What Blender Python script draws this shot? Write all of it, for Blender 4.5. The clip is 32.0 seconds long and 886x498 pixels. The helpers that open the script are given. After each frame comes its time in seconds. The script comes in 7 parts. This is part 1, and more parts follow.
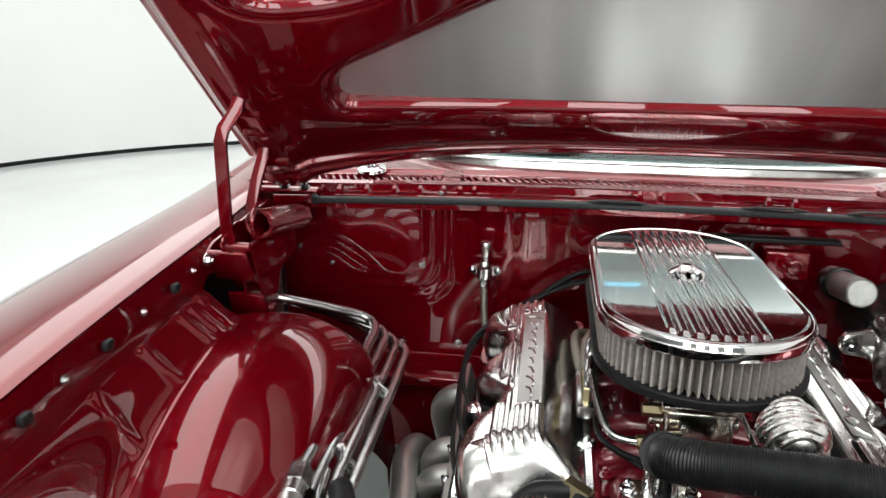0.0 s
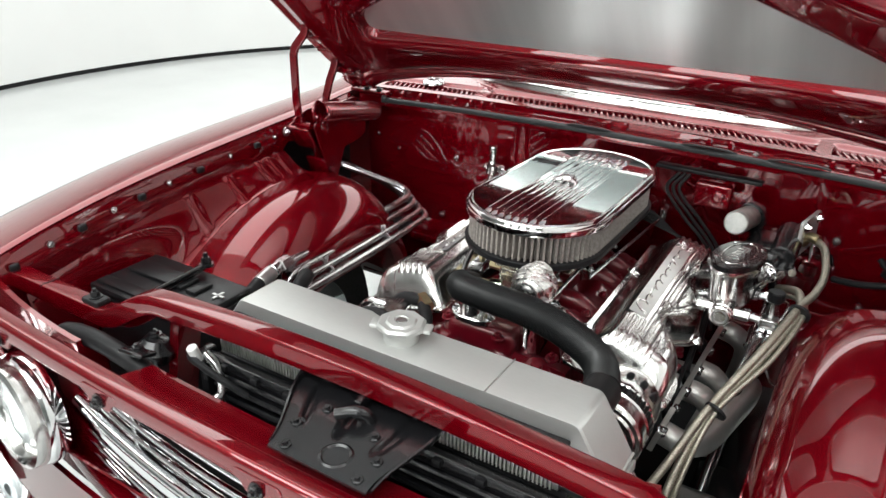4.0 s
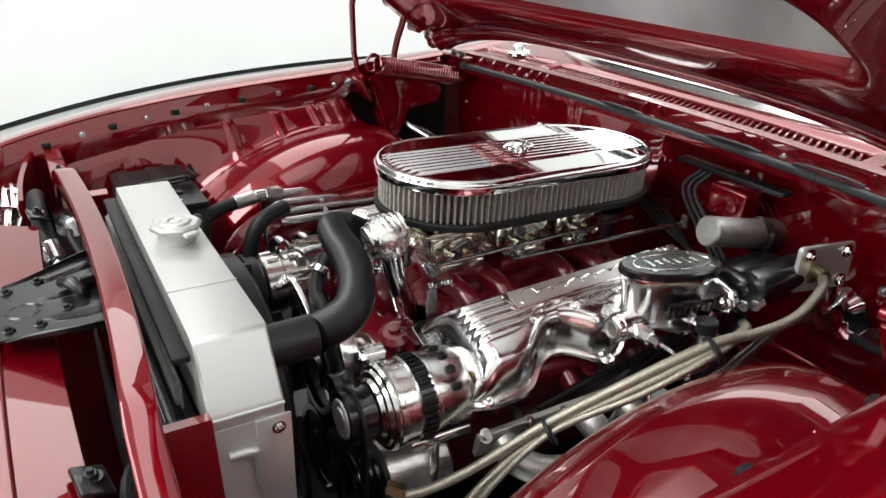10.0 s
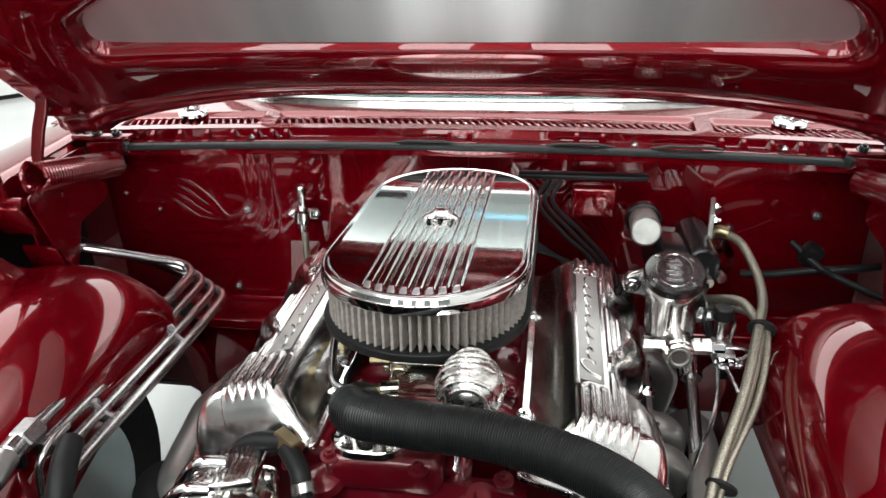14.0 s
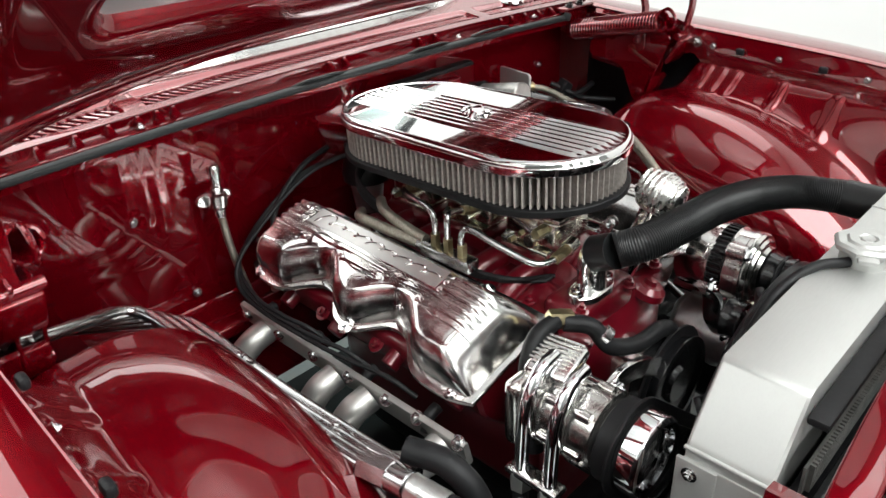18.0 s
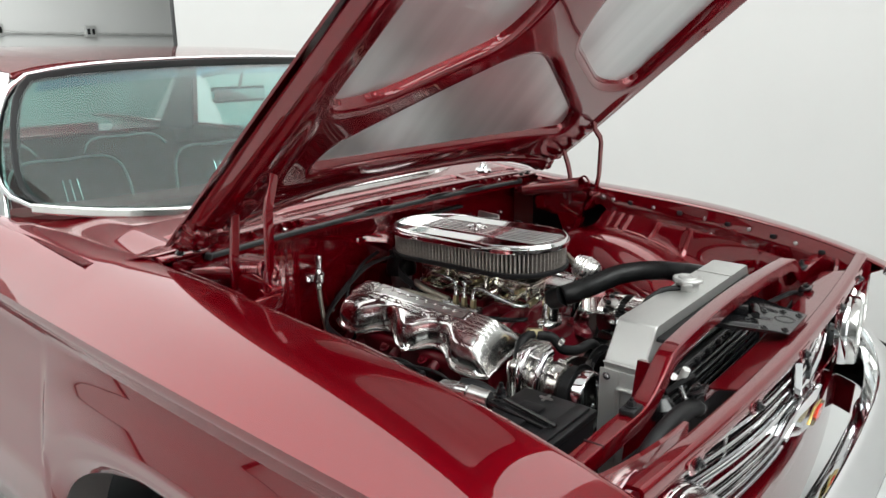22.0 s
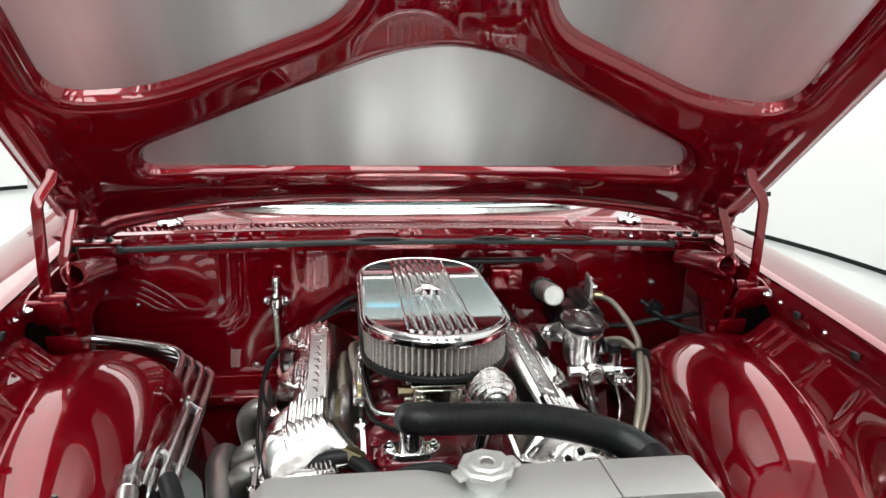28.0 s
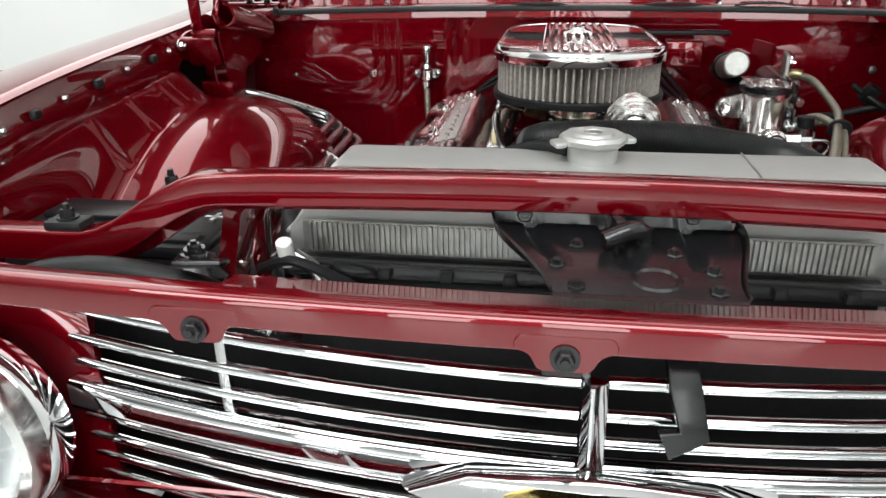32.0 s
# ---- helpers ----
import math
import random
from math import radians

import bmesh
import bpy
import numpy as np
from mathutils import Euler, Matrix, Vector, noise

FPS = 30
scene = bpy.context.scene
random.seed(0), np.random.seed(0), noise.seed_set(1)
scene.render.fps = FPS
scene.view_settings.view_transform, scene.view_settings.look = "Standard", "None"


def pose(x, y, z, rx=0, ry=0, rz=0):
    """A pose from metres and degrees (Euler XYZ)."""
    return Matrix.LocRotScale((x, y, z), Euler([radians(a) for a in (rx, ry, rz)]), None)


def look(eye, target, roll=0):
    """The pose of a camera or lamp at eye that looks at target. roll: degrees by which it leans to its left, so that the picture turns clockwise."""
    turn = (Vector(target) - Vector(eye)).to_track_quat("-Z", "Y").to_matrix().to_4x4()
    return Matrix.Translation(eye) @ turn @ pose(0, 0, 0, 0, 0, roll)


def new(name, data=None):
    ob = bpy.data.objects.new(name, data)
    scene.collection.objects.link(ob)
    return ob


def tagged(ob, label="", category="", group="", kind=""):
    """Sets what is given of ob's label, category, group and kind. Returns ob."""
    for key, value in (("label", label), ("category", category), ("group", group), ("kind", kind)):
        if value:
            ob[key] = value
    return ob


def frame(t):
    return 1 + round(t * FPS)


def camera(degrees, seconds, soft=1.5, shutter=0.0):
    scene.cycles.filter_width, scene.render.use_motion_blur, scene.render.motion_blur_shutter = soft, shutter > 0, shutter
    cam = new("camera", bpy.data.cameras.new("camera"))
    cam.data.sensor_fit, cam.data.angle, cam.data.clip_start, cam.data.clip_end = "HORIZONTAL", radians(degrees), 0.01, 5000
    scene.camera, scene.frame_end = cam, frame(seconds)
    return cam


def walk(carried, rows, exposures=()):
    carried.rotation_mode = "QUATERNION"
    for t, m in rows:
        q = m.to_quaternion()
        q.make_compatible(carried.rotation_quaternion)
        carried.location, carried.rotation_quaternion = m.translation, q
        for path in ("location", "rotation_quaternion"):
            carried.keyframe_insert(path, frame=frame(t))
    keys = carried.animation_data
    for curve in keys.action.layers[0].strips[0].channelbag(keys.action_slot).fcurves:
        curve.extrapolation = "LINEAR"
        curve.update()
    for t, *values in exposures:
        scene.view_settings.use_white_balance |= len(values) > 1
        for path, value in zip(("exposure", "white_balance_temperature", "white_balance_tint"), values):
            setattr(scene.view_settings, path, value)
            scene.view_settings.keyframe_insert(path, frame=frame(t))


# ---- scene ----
cam = camera(62.6, 32.0)
PATH = [
    (0, (-0.213, -1.492, 1.347), (-0.494, 0.396, 0.751), 0.6),
    (0.5, (-0.179, -1.566, 1.406), (-0.452, 0.324, 0.81), 0.7),
    (1, (-0.137, -1.66, 1.438), (-0.419, 0.224, 0.831), 0.7),
    (1.5, (-0.042, -1.744, 1.451), (-0.339, 0.11, 0.761), 1.0),
    (2, (0.037, -1.812, 1.463), (-0.297, 0.004, 0.693), 1.3),
    (2.5, (0.084, -1.889, 1.48), (-0.307, -0.093, 0.691), 1.7),
    (3, (0.211, -1.905, 1.487), (-0.343, -0.155, 0.694), 2.0),
    (3.5, (0.389, -1.848, 1.507), (-0.371, -0.194, 0.679), 1.7),
    (5.5, (0.924, -1.58, 1.46), (-0.364, -0.301, 0.62), 2.5),
    (6, (1.027, -1.499, 1.448), (-0.356, -0.325, 0.605), 2.6),
    (6.5, (1.1, -1.416, 1.433), (-0.351, -0.325, 0.593), 2.4),
    (7, (1.133, -1.342, 1.407), (-0.357, -0.304, 0.569), 2.3),
    (7.5, (1.16, -1.269, 1.384), (-0.357, -0.273, 0.545), 2.2),
    (8, (1.179, -1.212, 1.371), (-0.358, -0.245, 0.532), 2.1),
    (8.5, (1.175, -1.173, 1.357), (-0.371, -0.222, 0.518), 2.0),
    (9, (1.158, -1.146, 1.344), (-0.394, -0.204, 0.506), 1.9),
    (9.5, (1.136, -1.144, 1.348), (-0.423, -0.21, 0.513), 1.9),
    (10, (1.101, -1.166, 1.372), (-0.462, -0.234, 0.542), 1.8),
    (10.5, (1.05, -1.219, 1.39), (-0.508, -0.276, 0.562), 1.8),
    (11, (1.0, -1.286, 1.406), (-0.535, -0.306, 0.578), 1.4),
    (11.5, (0.916, -1.314, 1.42), (-0.52, -0.194, 0.594), 0.8),
    (12, (0.778, -1.342, 1.403), (-0.481, -0.021, 0.586), 0.6),
    (12.5, (0.641, -1.398, 1.395), (-0.424, 0.087, 0.582), 0.2),
    (13, (0.49, -1.444, 1.41), (-0.346, 0.183, 0.602), -0.1),
    (13.5, (0.332, -1.439, 1.391), (-0.228, 0.309, 0.598), -0.4),
    (14, (0.176, -1.407, 1.377), (-0.112, 0.407, 0.586), -1.2),
    (14.5, (0.043, -1.424, 1.383), (-0.021, 0.412, 0.592), -1.9),
    (16.5, (-0.571, -1.379, 1.404), (0.269, 0.169, 0.457), -2.9),
    (17, (-0.694, -1.357, 1.413), (0.303, 0.09, 0.458), -2.7),
    (17.5, (-0.805, -1.283, 1.392), (0.316, 0.071, 0.437), -2.8),
    (18, (-0.902, -1.186, 1.381), (0.322, 0.07, 0.42), -2.9),
    (18.5, (-0.955, -1.129, 1.38), (0.353, 0.038, 0.417), -2.8),
    (19, (-0.982, -1.091, 1.378), (0.374, 0.02, 0.416), -2.4),
    (19.5, (-1.021, -1.102, 1.39), (0.357, -0.011, 0.434), -2.2),
    (20, (-1.079, -1.173, 1.417), (0.316, -0.084, 0.485), -2.0),
    (20.5, (-1.212, -1.306, 1.434), (0.238, -0.189, 0.628), -1.3),
    (21, (-1.369, -1.422, 1.463), (0.117, -0.272, 0.777), -1.0),
    (21.5, (-1.556, -1.52, 1.468), (-0.056, -0.337, 0.877), -0.6),
    (22, (-1.695, -1.616, 1.473), (-0.201, -0.39, 0.956), -0.4),
    (22.5, (-1.725, -1.724, 1.464), (-0.26, -0.456, 0.97), -0.4),
    (23, (-1.676, -1.833, 1.429), (-0.233, -0.537, 0.94), -0.5),
    (23.5, (-1.61, -1.909, 1.414), (-0.186, -0.593, 0.926), -0.4),
    (24, (-1.534, -1.967, 1.417), (-0.139, -0.62, 0.927), -0.2),
    (24.5, (-1.393, -1.978, 1.445), (-0.071, -0.561, 0.95), -0.0),
    (25, (-1.207, -1.975, 1.458), (-0.007, -0.456, 0.957), 0.2),
    (25.5, (-1.018, -1.997, 1.475), (0.019, -0.363, 0.969), 0.8),
    (27.5, (-0.251, -1.94, 1.434), (0.138, -0.043, 0.932), 1.1),
    (28, (-0.172, -1.835, 1.452), (0.103, 0.08, 0.946), 1.4),
    (28.5, (-0.102, -1.713, 1.468), (0.029, 0.218, 0.962), 1.5),
    (29, (-0.032, -1.625, 1.481), (-0.056, 0.307, 0.966), 1.7),
    (29.5, (-0.019, -1.592, 1.44), (-0.145, 0.335, 0.919), 1.7),
    (30, (-0.017, -1.645, 1.424), (-0.198, 0.255, 0.826), 1.6),
    (30.5, (-0.04, -1.72, 1.398), (-0.209, 0.135, 0.667), 1.6),
    (31, (-0.017, -1.784, 1.309), (-0.223, 0.056, 0.552), 1.4),
    (31.5, (-0.025, -1.815, 1.21), (-0.251, 0.018, 0.442), 1.1),
    (32, (-0.033, -1.81, 1.138), (-0.312, 0.011, 0.359), -0.7),
]
EXPOSURES = [(0.0, -0.46), (2.0, -0.42), (3.0, -0.36), (10.0, -0.2), (14.0, -0.28), (17.0, -0.14), (20.5, -0.12), (22.0, -0.66), (25.0, -0.74), (27.5, -0.26), (30.0, -0.26), (32.0, -0.42)]
walk(cam, [(t, look(eye, target, roll)) for t, eye, target, roll in PATH], EXPOSURES)

# ---- light ----
world = bpy.data.worlds.new("studio")
scene.world = world
world.use_nodes = True
bg = world.node_tree.nodes["Background"]
bg.inputs[0].default_value = (0.9, 0.95, 1.0, 1)
bg.inputs[1].default_value = 0.25


def unseen_lamp(x, y, z, sx, sy, watts, target, tint=(0.97, 1.0, 0.985)):
    """An unseen rectangular area lamp at x, y, z, aimed at target."""
    lamp = bpy.data.lights.new("unseen_lamp", "AREA")
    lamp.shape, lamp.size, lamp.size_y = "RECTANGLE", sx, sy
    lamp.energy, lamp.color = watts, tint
    ob = new("unseen_lamp", lamp)
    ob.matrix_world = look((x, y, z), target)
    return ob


# Unseen upright strips, spaced after the bands mirrored in the bonnet liner.
for px in (-2.1, -0.85, 0.25, 1.5):
    unseen_lamp(px, -5.4, 1.9, 0.6, 2.9, 38, (px * 0.3, -0.4, 0.95))
# Added fill over the car's nose, to get light into the engine bay.
unseen_lamp(-0.2, -2.6, 3.45, 4.0, 1.6, 200, (-0.1, -1.6, 0.4))
unseen_lamp(-0.5, 2.3, 3.5, 8.2, 6.8, 550, (-0.5, 2.28, 0.0))
# Added fill at the rear, to brighten the back wall.
unseen_lamp(-0.5, 7.6, 3.45, 7.0, 1.6, 240, (-0.5, 8.5, 0.9))


# ---- materials ----
def material(name, colour, rough=0.5, metal=0.0, coat=0.0, coat_rough=0.03, vary=0.12, scale=14.0, bump=0.0, bump_scale=120.0,
             rough_vary=0.1, flake=0.0, stretch=(1, 1, 1), each=0.0, dull=0.0):
    m = bpy.data.materials.new(name)
    m.use_nodes = True
    nt = m.node_tree
    b = nt.nodes["Principled BSDF"]
    b.inputs["Metallic"].default_value = metal
    b.inputs["Coat Weight"].default_value = coat
    b.inputs["Coat Roughness"].default_value = coat_rough
    if coat == 1.0:
        b.inputs["Coat IOR"].default_value = 1.7
        b.inputs["Specular IOR Level"].default_value = 0.0
    if dull:
        b.inputs["Specular IOR Level"].default_value = dull
    tc = nt.nodes.new("ShaderNodeTexCoord")
    mp = nt.nodes.new("ShaderNodeMapping")
    mp.inputs["Scale"].default_value = stretch
    nt.links.new(tc.outputs["Object"], mp.inputs["Vector"])
    big = nt.nodes.new("ShaderNodeTexNoise")
    big.inputs["Scale"].default_value = scale
    big.inputs["Detail"].default_value = 5
    nt.links.new(mp.outputs[0], big.inputs["Vector"])
    small = nt.nodes.new("ShaderNodeTexNoise")
    small.inputs["Scale"].default_value = bump_scale
    small.inputs["Detail"].default_value = 3
    nt.links.new(mp.outputs[0], small.inputs["Vector"])
    ramp = nt.nodes.new("ShaderNodeMapRange")
    ramp.inputs[1].default_value, ramp.inputs[2].default_value = 0.3, 0.7
    ramp.inputs[3].default_value, ramp.inputs[4].default_value = 1 - vary, 1 + vary
    nt.links.new(big.outputs["Fac"], ramp.inputs[0])
    value = ramp.outputs[0]
    if flake or each:
        mul = nt.nodes.new("ShaderNodeMath")
        mul.operation = "MULTIPLY"
        r2 = nt.nodes.new("ShaderNodeMapRange")
        if each:
            info = nt.nodes.new("ShaderNodeObjectInfo")
            nt.links.new(info.outputs["Random"], r2.inputs[0])
            r2.inputs[3].default_value, r2.inputs[4].default_value = 1 - each, 1 + each
        else:
            fl = nt.nodes.new("ShaderNodeTexVoronoi")
            fl.inputs["Scale"].default_value = 900
            nt.links.new(tc.outputs["Object"], fl.inputs["Vector"])
            nt.links.new(fl.outputs["Distance"], r2.inputs[0])
            r2.inputs[3].default_value, r2.inputs[4].default_value = 1 + flake, 1 - flake
        nt.links.new(value, mul.inputs[0])
        nt.links.new(r2.outputs[0], mul.inputs[1])
        value = mul.outputs[0]
    hsv = nt.nodes.new("ShaderNodeHueSaturation")
    hsv.inputs["Color"].default_value = (*colour, 1)
    nt.links.new(value, hsv.inputs["Value"])
    nt.links.new(hsv.outputs[0], b.inputs["Base Color"])
    rr = nt.nodes.new("ShaderNodeMapRange")
    rr.inputs[1].default_value, rr.inputs[2].default_value = 0.3, 0.7
    rr.inputs[3].default_value, rr.inputs[4].default_value = rough * (1 - rough_vary), min(1, rough * (1 + rough_vary))
    nt.links.new(small.outputs["Fac"], rr.inputs[0])
    nt.links.new(rr.outputs[0], b.inputs["Roughness"])
    if bump:
        bn = nt.nodes.new("ShaderNodeBump")
        bn.inputs["Strength"].default_value = bump
        bn.inputs["Distance"].default_value = 0.002
        nt.links.new(small.outputs["Fac"], bn.inputs["Height"])
        nt.links.new(bn.outputs[0], b.inputs["Normal"])
    return m


PAINT = material("candy_red_paint", (0.165, 0.0006, 0.005), 0.25, 0.50, 1.0, 0.006, vary=0.05, scale=3, flake=0.06, rough_vary=0.03)
RED_BAY = material("red_bay_paint", (0.165, 0.0006, 0.005), 0.25, 0.50, 1.0, 0.008, vary=0.05, scale=4, rough_vary=0.03)
RED_BLOCK = material("red_engine_enamel", (0.15, 0.002, 0.010), 0.35, 0.2, 0.9, 0.06, vary=0.15, scale=9, bump=0.12, bump_scale=70)
CHROME = material("chrome", (0.86, 0.87, 0.88), 0.05, 1.0, vary=0.03, scale=6, rough_vary=0.3)
MIRROR = material("mirror_polished_aluminium", (0.87, 0.87, 0.865), 0.045, 1.0, vary=0.02, scale=5, rough_vary=0.4)
POLISHED = material("polished_aluminium", (0.82, 0.815, 0.80), 0.185, 1.0, vary=0.05, scale=9, rough_vary=0.35, bump=0.006, bump_scale=60)
SATIN = material("satin_polished_aluminium", (0.80, 0.79, 0.77), 0.27, 1.0, vary=0.06, scale=14, rough_vary=0.25)
CASTP = material("bright_cast_aluminium", (0.66, 0.65, 0.62), 0.2, 1.0, vary=0.2, scale=45, rough_vary=0.3, bump=0.12, bump_scale=160)
BRUSHED = material("brushed_aluminium", (0.53, 0.535, 0.52), 0.46, 0.65, vary=0.06, scale=7, rough_vary=0.15, bump=0.02, bump_scale=400, stretch=(0.15, 1, 1))
CAST = material("cast_aluminium", (0.55, 0.55, 0.54), 0.32, 1.0, vary=0.2, scale=30, bump=0.25, bump_scale=300)
ZINC = material("zinc_carburettor", (0.76, 0.73, 0.64), 0.17, 1.0, vary=0.2, scale=40, bump=0.15, bump_scale=150)
CERAMIC = material("ceramic_silver_coating", (0.50, 0.49, 0.47), 0.42, 0.85, vary=0.12, scale=12, bump=0.1, bump_scale=250)
STEEL = material("bare_steel", (0.52, 0.52, 0.52), 0.24, 1.0, vary=0.12, scale=25, bump=0.03, bump_scale=200)
BRASS = material("brass", (0.44, 0.37, 0.22), 0.3, 1.0, vary=0.15, scale=40)
BRAID = material("braided_steel", (0.37, 0.345, 0.285), 0.40, 0.85, vary=0.35, scale=420, bump=0.5, bump_scale=520)
RUBBER = material("black_rubber", (0.011, 0.011, 0.012), 0.48, 0.0, vary=0.2, scale=20, bump=0.08, bump_scale=240, dull=0.25)
PLASTIC = material("black_plastic", (0.009, 0.009, 0.010), 0.36, 0.0, vary=0.15, scale=16, bump=0.06, bump_scale=260, dull=0.25)
BLACK = material("black_powder_coat", (0.008, 0.008, 0.009), 0.24, 0.0, 0.2, 0.1, vary=0.1, scale=12, bump=0.05, bump_scale=300)
FILTER = material("filter_pleat_gauze", (0.36, 0.325, 0.30), 0.5, 0.35, vary=0.2, scale=160, bump=0.4, bump_scale=700)
# The stretched noise paints soft reflected streaks into the liner's colour.
LINER = material("satin_liner_painted_sheen", (0.74, 0.75, 0.75), 0.31, 0.8, vary=0.13, scale=1.3, rough_vary=0.05, stretch=(6, 0.25, 0.25))
# Black for sheets that stand in for shade inside openings.
SHADE_BLACK = material("shade_black_matt", (0.010, 0.010, 0.011), 0.75, 0.0, vary=0.2, scale=20, dull=0.25)
CORE = material("radiator_core", (0.42, 0.42, 0.40), 0.4, 0.9, vary=0.2, scale=60)
CEILING = material("white_ceiling_paint", (0.80, 0.80, 0.79), 0.7, 0, vary=0.02, scale=1.5, bump=0.05, bump_scale=40)
WALL = material("white_wall_paint", (0.68, 0.685, 0.675), 0.55, 0, vary=0.02, scale=1.2, bump=0.04, bump_scale=60)
FLOOR = material("pale_grey_epoxy_floor", (0.56, 0.575, 0.57), 0.16, 0, vary=0.04, scale=1.5, bump=0.01, bump_scale=30)
GASKET = material("weatherstrip_rubber", (0.03, 0.032, 0.033), 0.42, 0, vary=0.12, scale=30, bump=0.15, bump_scale=300, dull=0.25)
HEADLINER = material("mauve_headliner_cloth", (0.20, 0.15, 0.16), 0.7, 0, vary=0.06, scale=20, bump=0.1, bump_scale=300)
SEAT = material("oxblood_vinyl", (0.16, 0.05, 0.05), 0.42, 0, vary=0.1, scale=9, bump=0.1, bump_scale=180)
TYRE = material("tyre_rubber", (0.02, 0.02, 0.02), 0.65, 0, vary=0.15, scale=20, bump=0.3, bump_scale=120)
BLASTED = material("blasted_aluminium", (0.62, 0.615, 0.60), 0.38, 1.0, vary=0.06, scale=20, bump=0.12, bump_scale=600)
LAMP = material("lamp_silver", (0.80, 0.81, 0.82), 0.34, 0.8, vary=0.04, scale=20)
GOLD = material("gold_badge", (0.66, 0.50, 0.18), 0.2, 1.0, vary=0.05)
LENS_RED = material("red_enamel", (0.55, 0.03, 0.015), 0.15, 0, 1.0, vary=0.05)
WHITE_PART = material("white_plastic", (0.75, 0.75, 0.73), 0.4, 0, vary=0.05)
HOSE_MESH = material("black_ribbed_hose", (0.009, 0.0095, 0.010), 0.36, 0.0, vary=0.2, scale=30, bump=0.10, bump_scale=500, dull=0.35)
CONDUIT = material("galvanised_conduit", (0.62, 0.62, 0.61), 0.4, 0.6, vary=0.08)


def glass(name, colour, rough=0.0, mix=0.9):
    m = bpy.data.materials.new(name)
    m.use_nodes = True
    nt = m.node_tree
    nt.nodes.remove(nt.nodes["Principled BSDF"])
    tr, gl, mx, fr, pw, sc = (nt.nodes.new(k) for k in ("ShaderNodeBsdfTransparent", "ShaderNodeBsdfGlossy", "ShaderNodeMixShader", "ShaderNodeLayerWeight", "ShaderNodeMath", "ShaderNodeMapRange"))
    tr.inputs[0].default_value = (*colour, 1)
    gl.inputs["Roughness"].default_value = rough
    fr.inputs[0].default_value = 0.5
    pw.operation = "POWER"
    pw.inputs[1].default_value = 5.0
    sc.inputs[3].default_value, sc.inputs[4].default_value = 0.045, 1.0
    nt.links.new(fr.outputs["Facing"], pw.inputs[0])
    nt.links.new(pw.outputs[0], sc.inputs[0])
    nt.links.new(sc.outputs[0], mx.inputs[0])
    nt.links.new(tr.outputs[0], mx.inputs[1])
    nt.links.new(gl.outputs[0], mx.inputs[2])
    nt.links.new(mx.outputs[0], nt.nodes["Material Output"].inputs[0])
    return m


GLASS = glass("tinted_windscreen_glass", (0.70, 0.84, 0.82))
GLASS_BAND = glass("blue_shade_band_glass", (0.30, 0.55, 0.72))
LENS = glass("headlamp_glass", (0.92, 0.94, 0.94), 0.05)


# ---- mesh tools ----
class Shape:
    """Collects vertices and faces of one part."""

    def __init__(self):
        self.v, self.f = [], []

    def add(self, verts, faces):
        n = len(self.v)
        self.v.extend(tuple(p) for p in verts)
        self.f.extend(tuple(i + n for i in face) for face in faces)
        return self

    def moved(self, m):
        self.v = [tuple(m @ Vector(p)) for p in self.v]
        return self

    def mirrored(self):
        self.v = [(-x, y, z) for x, y, z in self.v]
        self.f = [tuple(reversed(face)) for face in self.f]
        return self

    def join(self, other):
        return self.add(other.v, other.f)


OFFSET = {}


def link(name, shape, mat, parent=None, label="", sharp=38):
    me = bpy.data.meshes.new(name)
    base = OFFSET.get(parent.name, Vector((0, 0, 0))) if parent else Vector((0, 0, 0))
    me.from_pydata([(p[0] - base.x, p[1] - base.y, p[2] - base.z) for p in shape.v], [], shape.f)
    me.validate()
    bm = bmesh.new()
    bm.from_mesh(me)
    bmesh.ops.recalc_face_normals(bm, faces=bm.faces)
    bm.to_mesh(me)
    bm.free()
    me.polygons.foreach_set("use_smooth", [True] * len(me.polygons))
    me.set_sharp_from_angle(angle=radians(sharp))
    me.materials.append(mat)
    ob = new(name, me)
    if parent:
        ob.parent = parent
    OFFSET[ob.name] = base
    if label:
        ob["label"] = label
    return ob


def part(name, shape, mat, parent, label="", sharp=38):
    return link(name, shape, mat, parent, label, sharp)


def thing(name, at, label, category, group="", kind=""):
    ob = new(name)
    ob.empty_display_size = 0.05
    ob.location = at
    OFFSET[ob.name] = Vector(at)
    return tagged(ob, label, category, group, kind)


def attach(ob, owner):
    """Makes a built group a part of its owner, where it stands."""
    ob.parent = owner
    ob.location = OFFSET[ob.name] - OFFSET[owner.name]
    for key in ("category", "group", "kind"):
        if key in ob:
            del ob[key]
    return ob


def frame_of(axis):
    a = Vector(axis).normalized()
    u = a.orthogonal().normalized() if abs(a.z) > 0.99 or abs(a.z) < 0.01 and False else (Vector((0, 0, 1)).cross(a) if abs(a.z) < 0.95 else Vector((1, 0, 0)).cross(a)).normalized()
    return u, a.cross(u), a


def lathe(profile, origin, axis=(0, 0, 1), n=28, start=0.0, sweep=360.0):
    """Turns a profile of (radius, height) about an axis; closed where the radius is zero."""
    u, w, a = frame_of(axis)
    o = Vector(origin)
    s = Shape()
    full = sweep >= 359.9
    m = n if full else n + 1
    for r, h in profile:
        for k in range(m):
            t = radians(start + sweep * k / n)
            s.v.append(tuple(o + a * h + (u * math.cos(t) + w * math.sin(t)) * max(r, 1e-5)))
    for i in range(len(profile) - 1):
        for k in range(n):
            j = (k + 1) % m
            s.f.append((i * m + k, i * m + j, (i + 1) * m + j, (i + 1) * m + k))
    return s


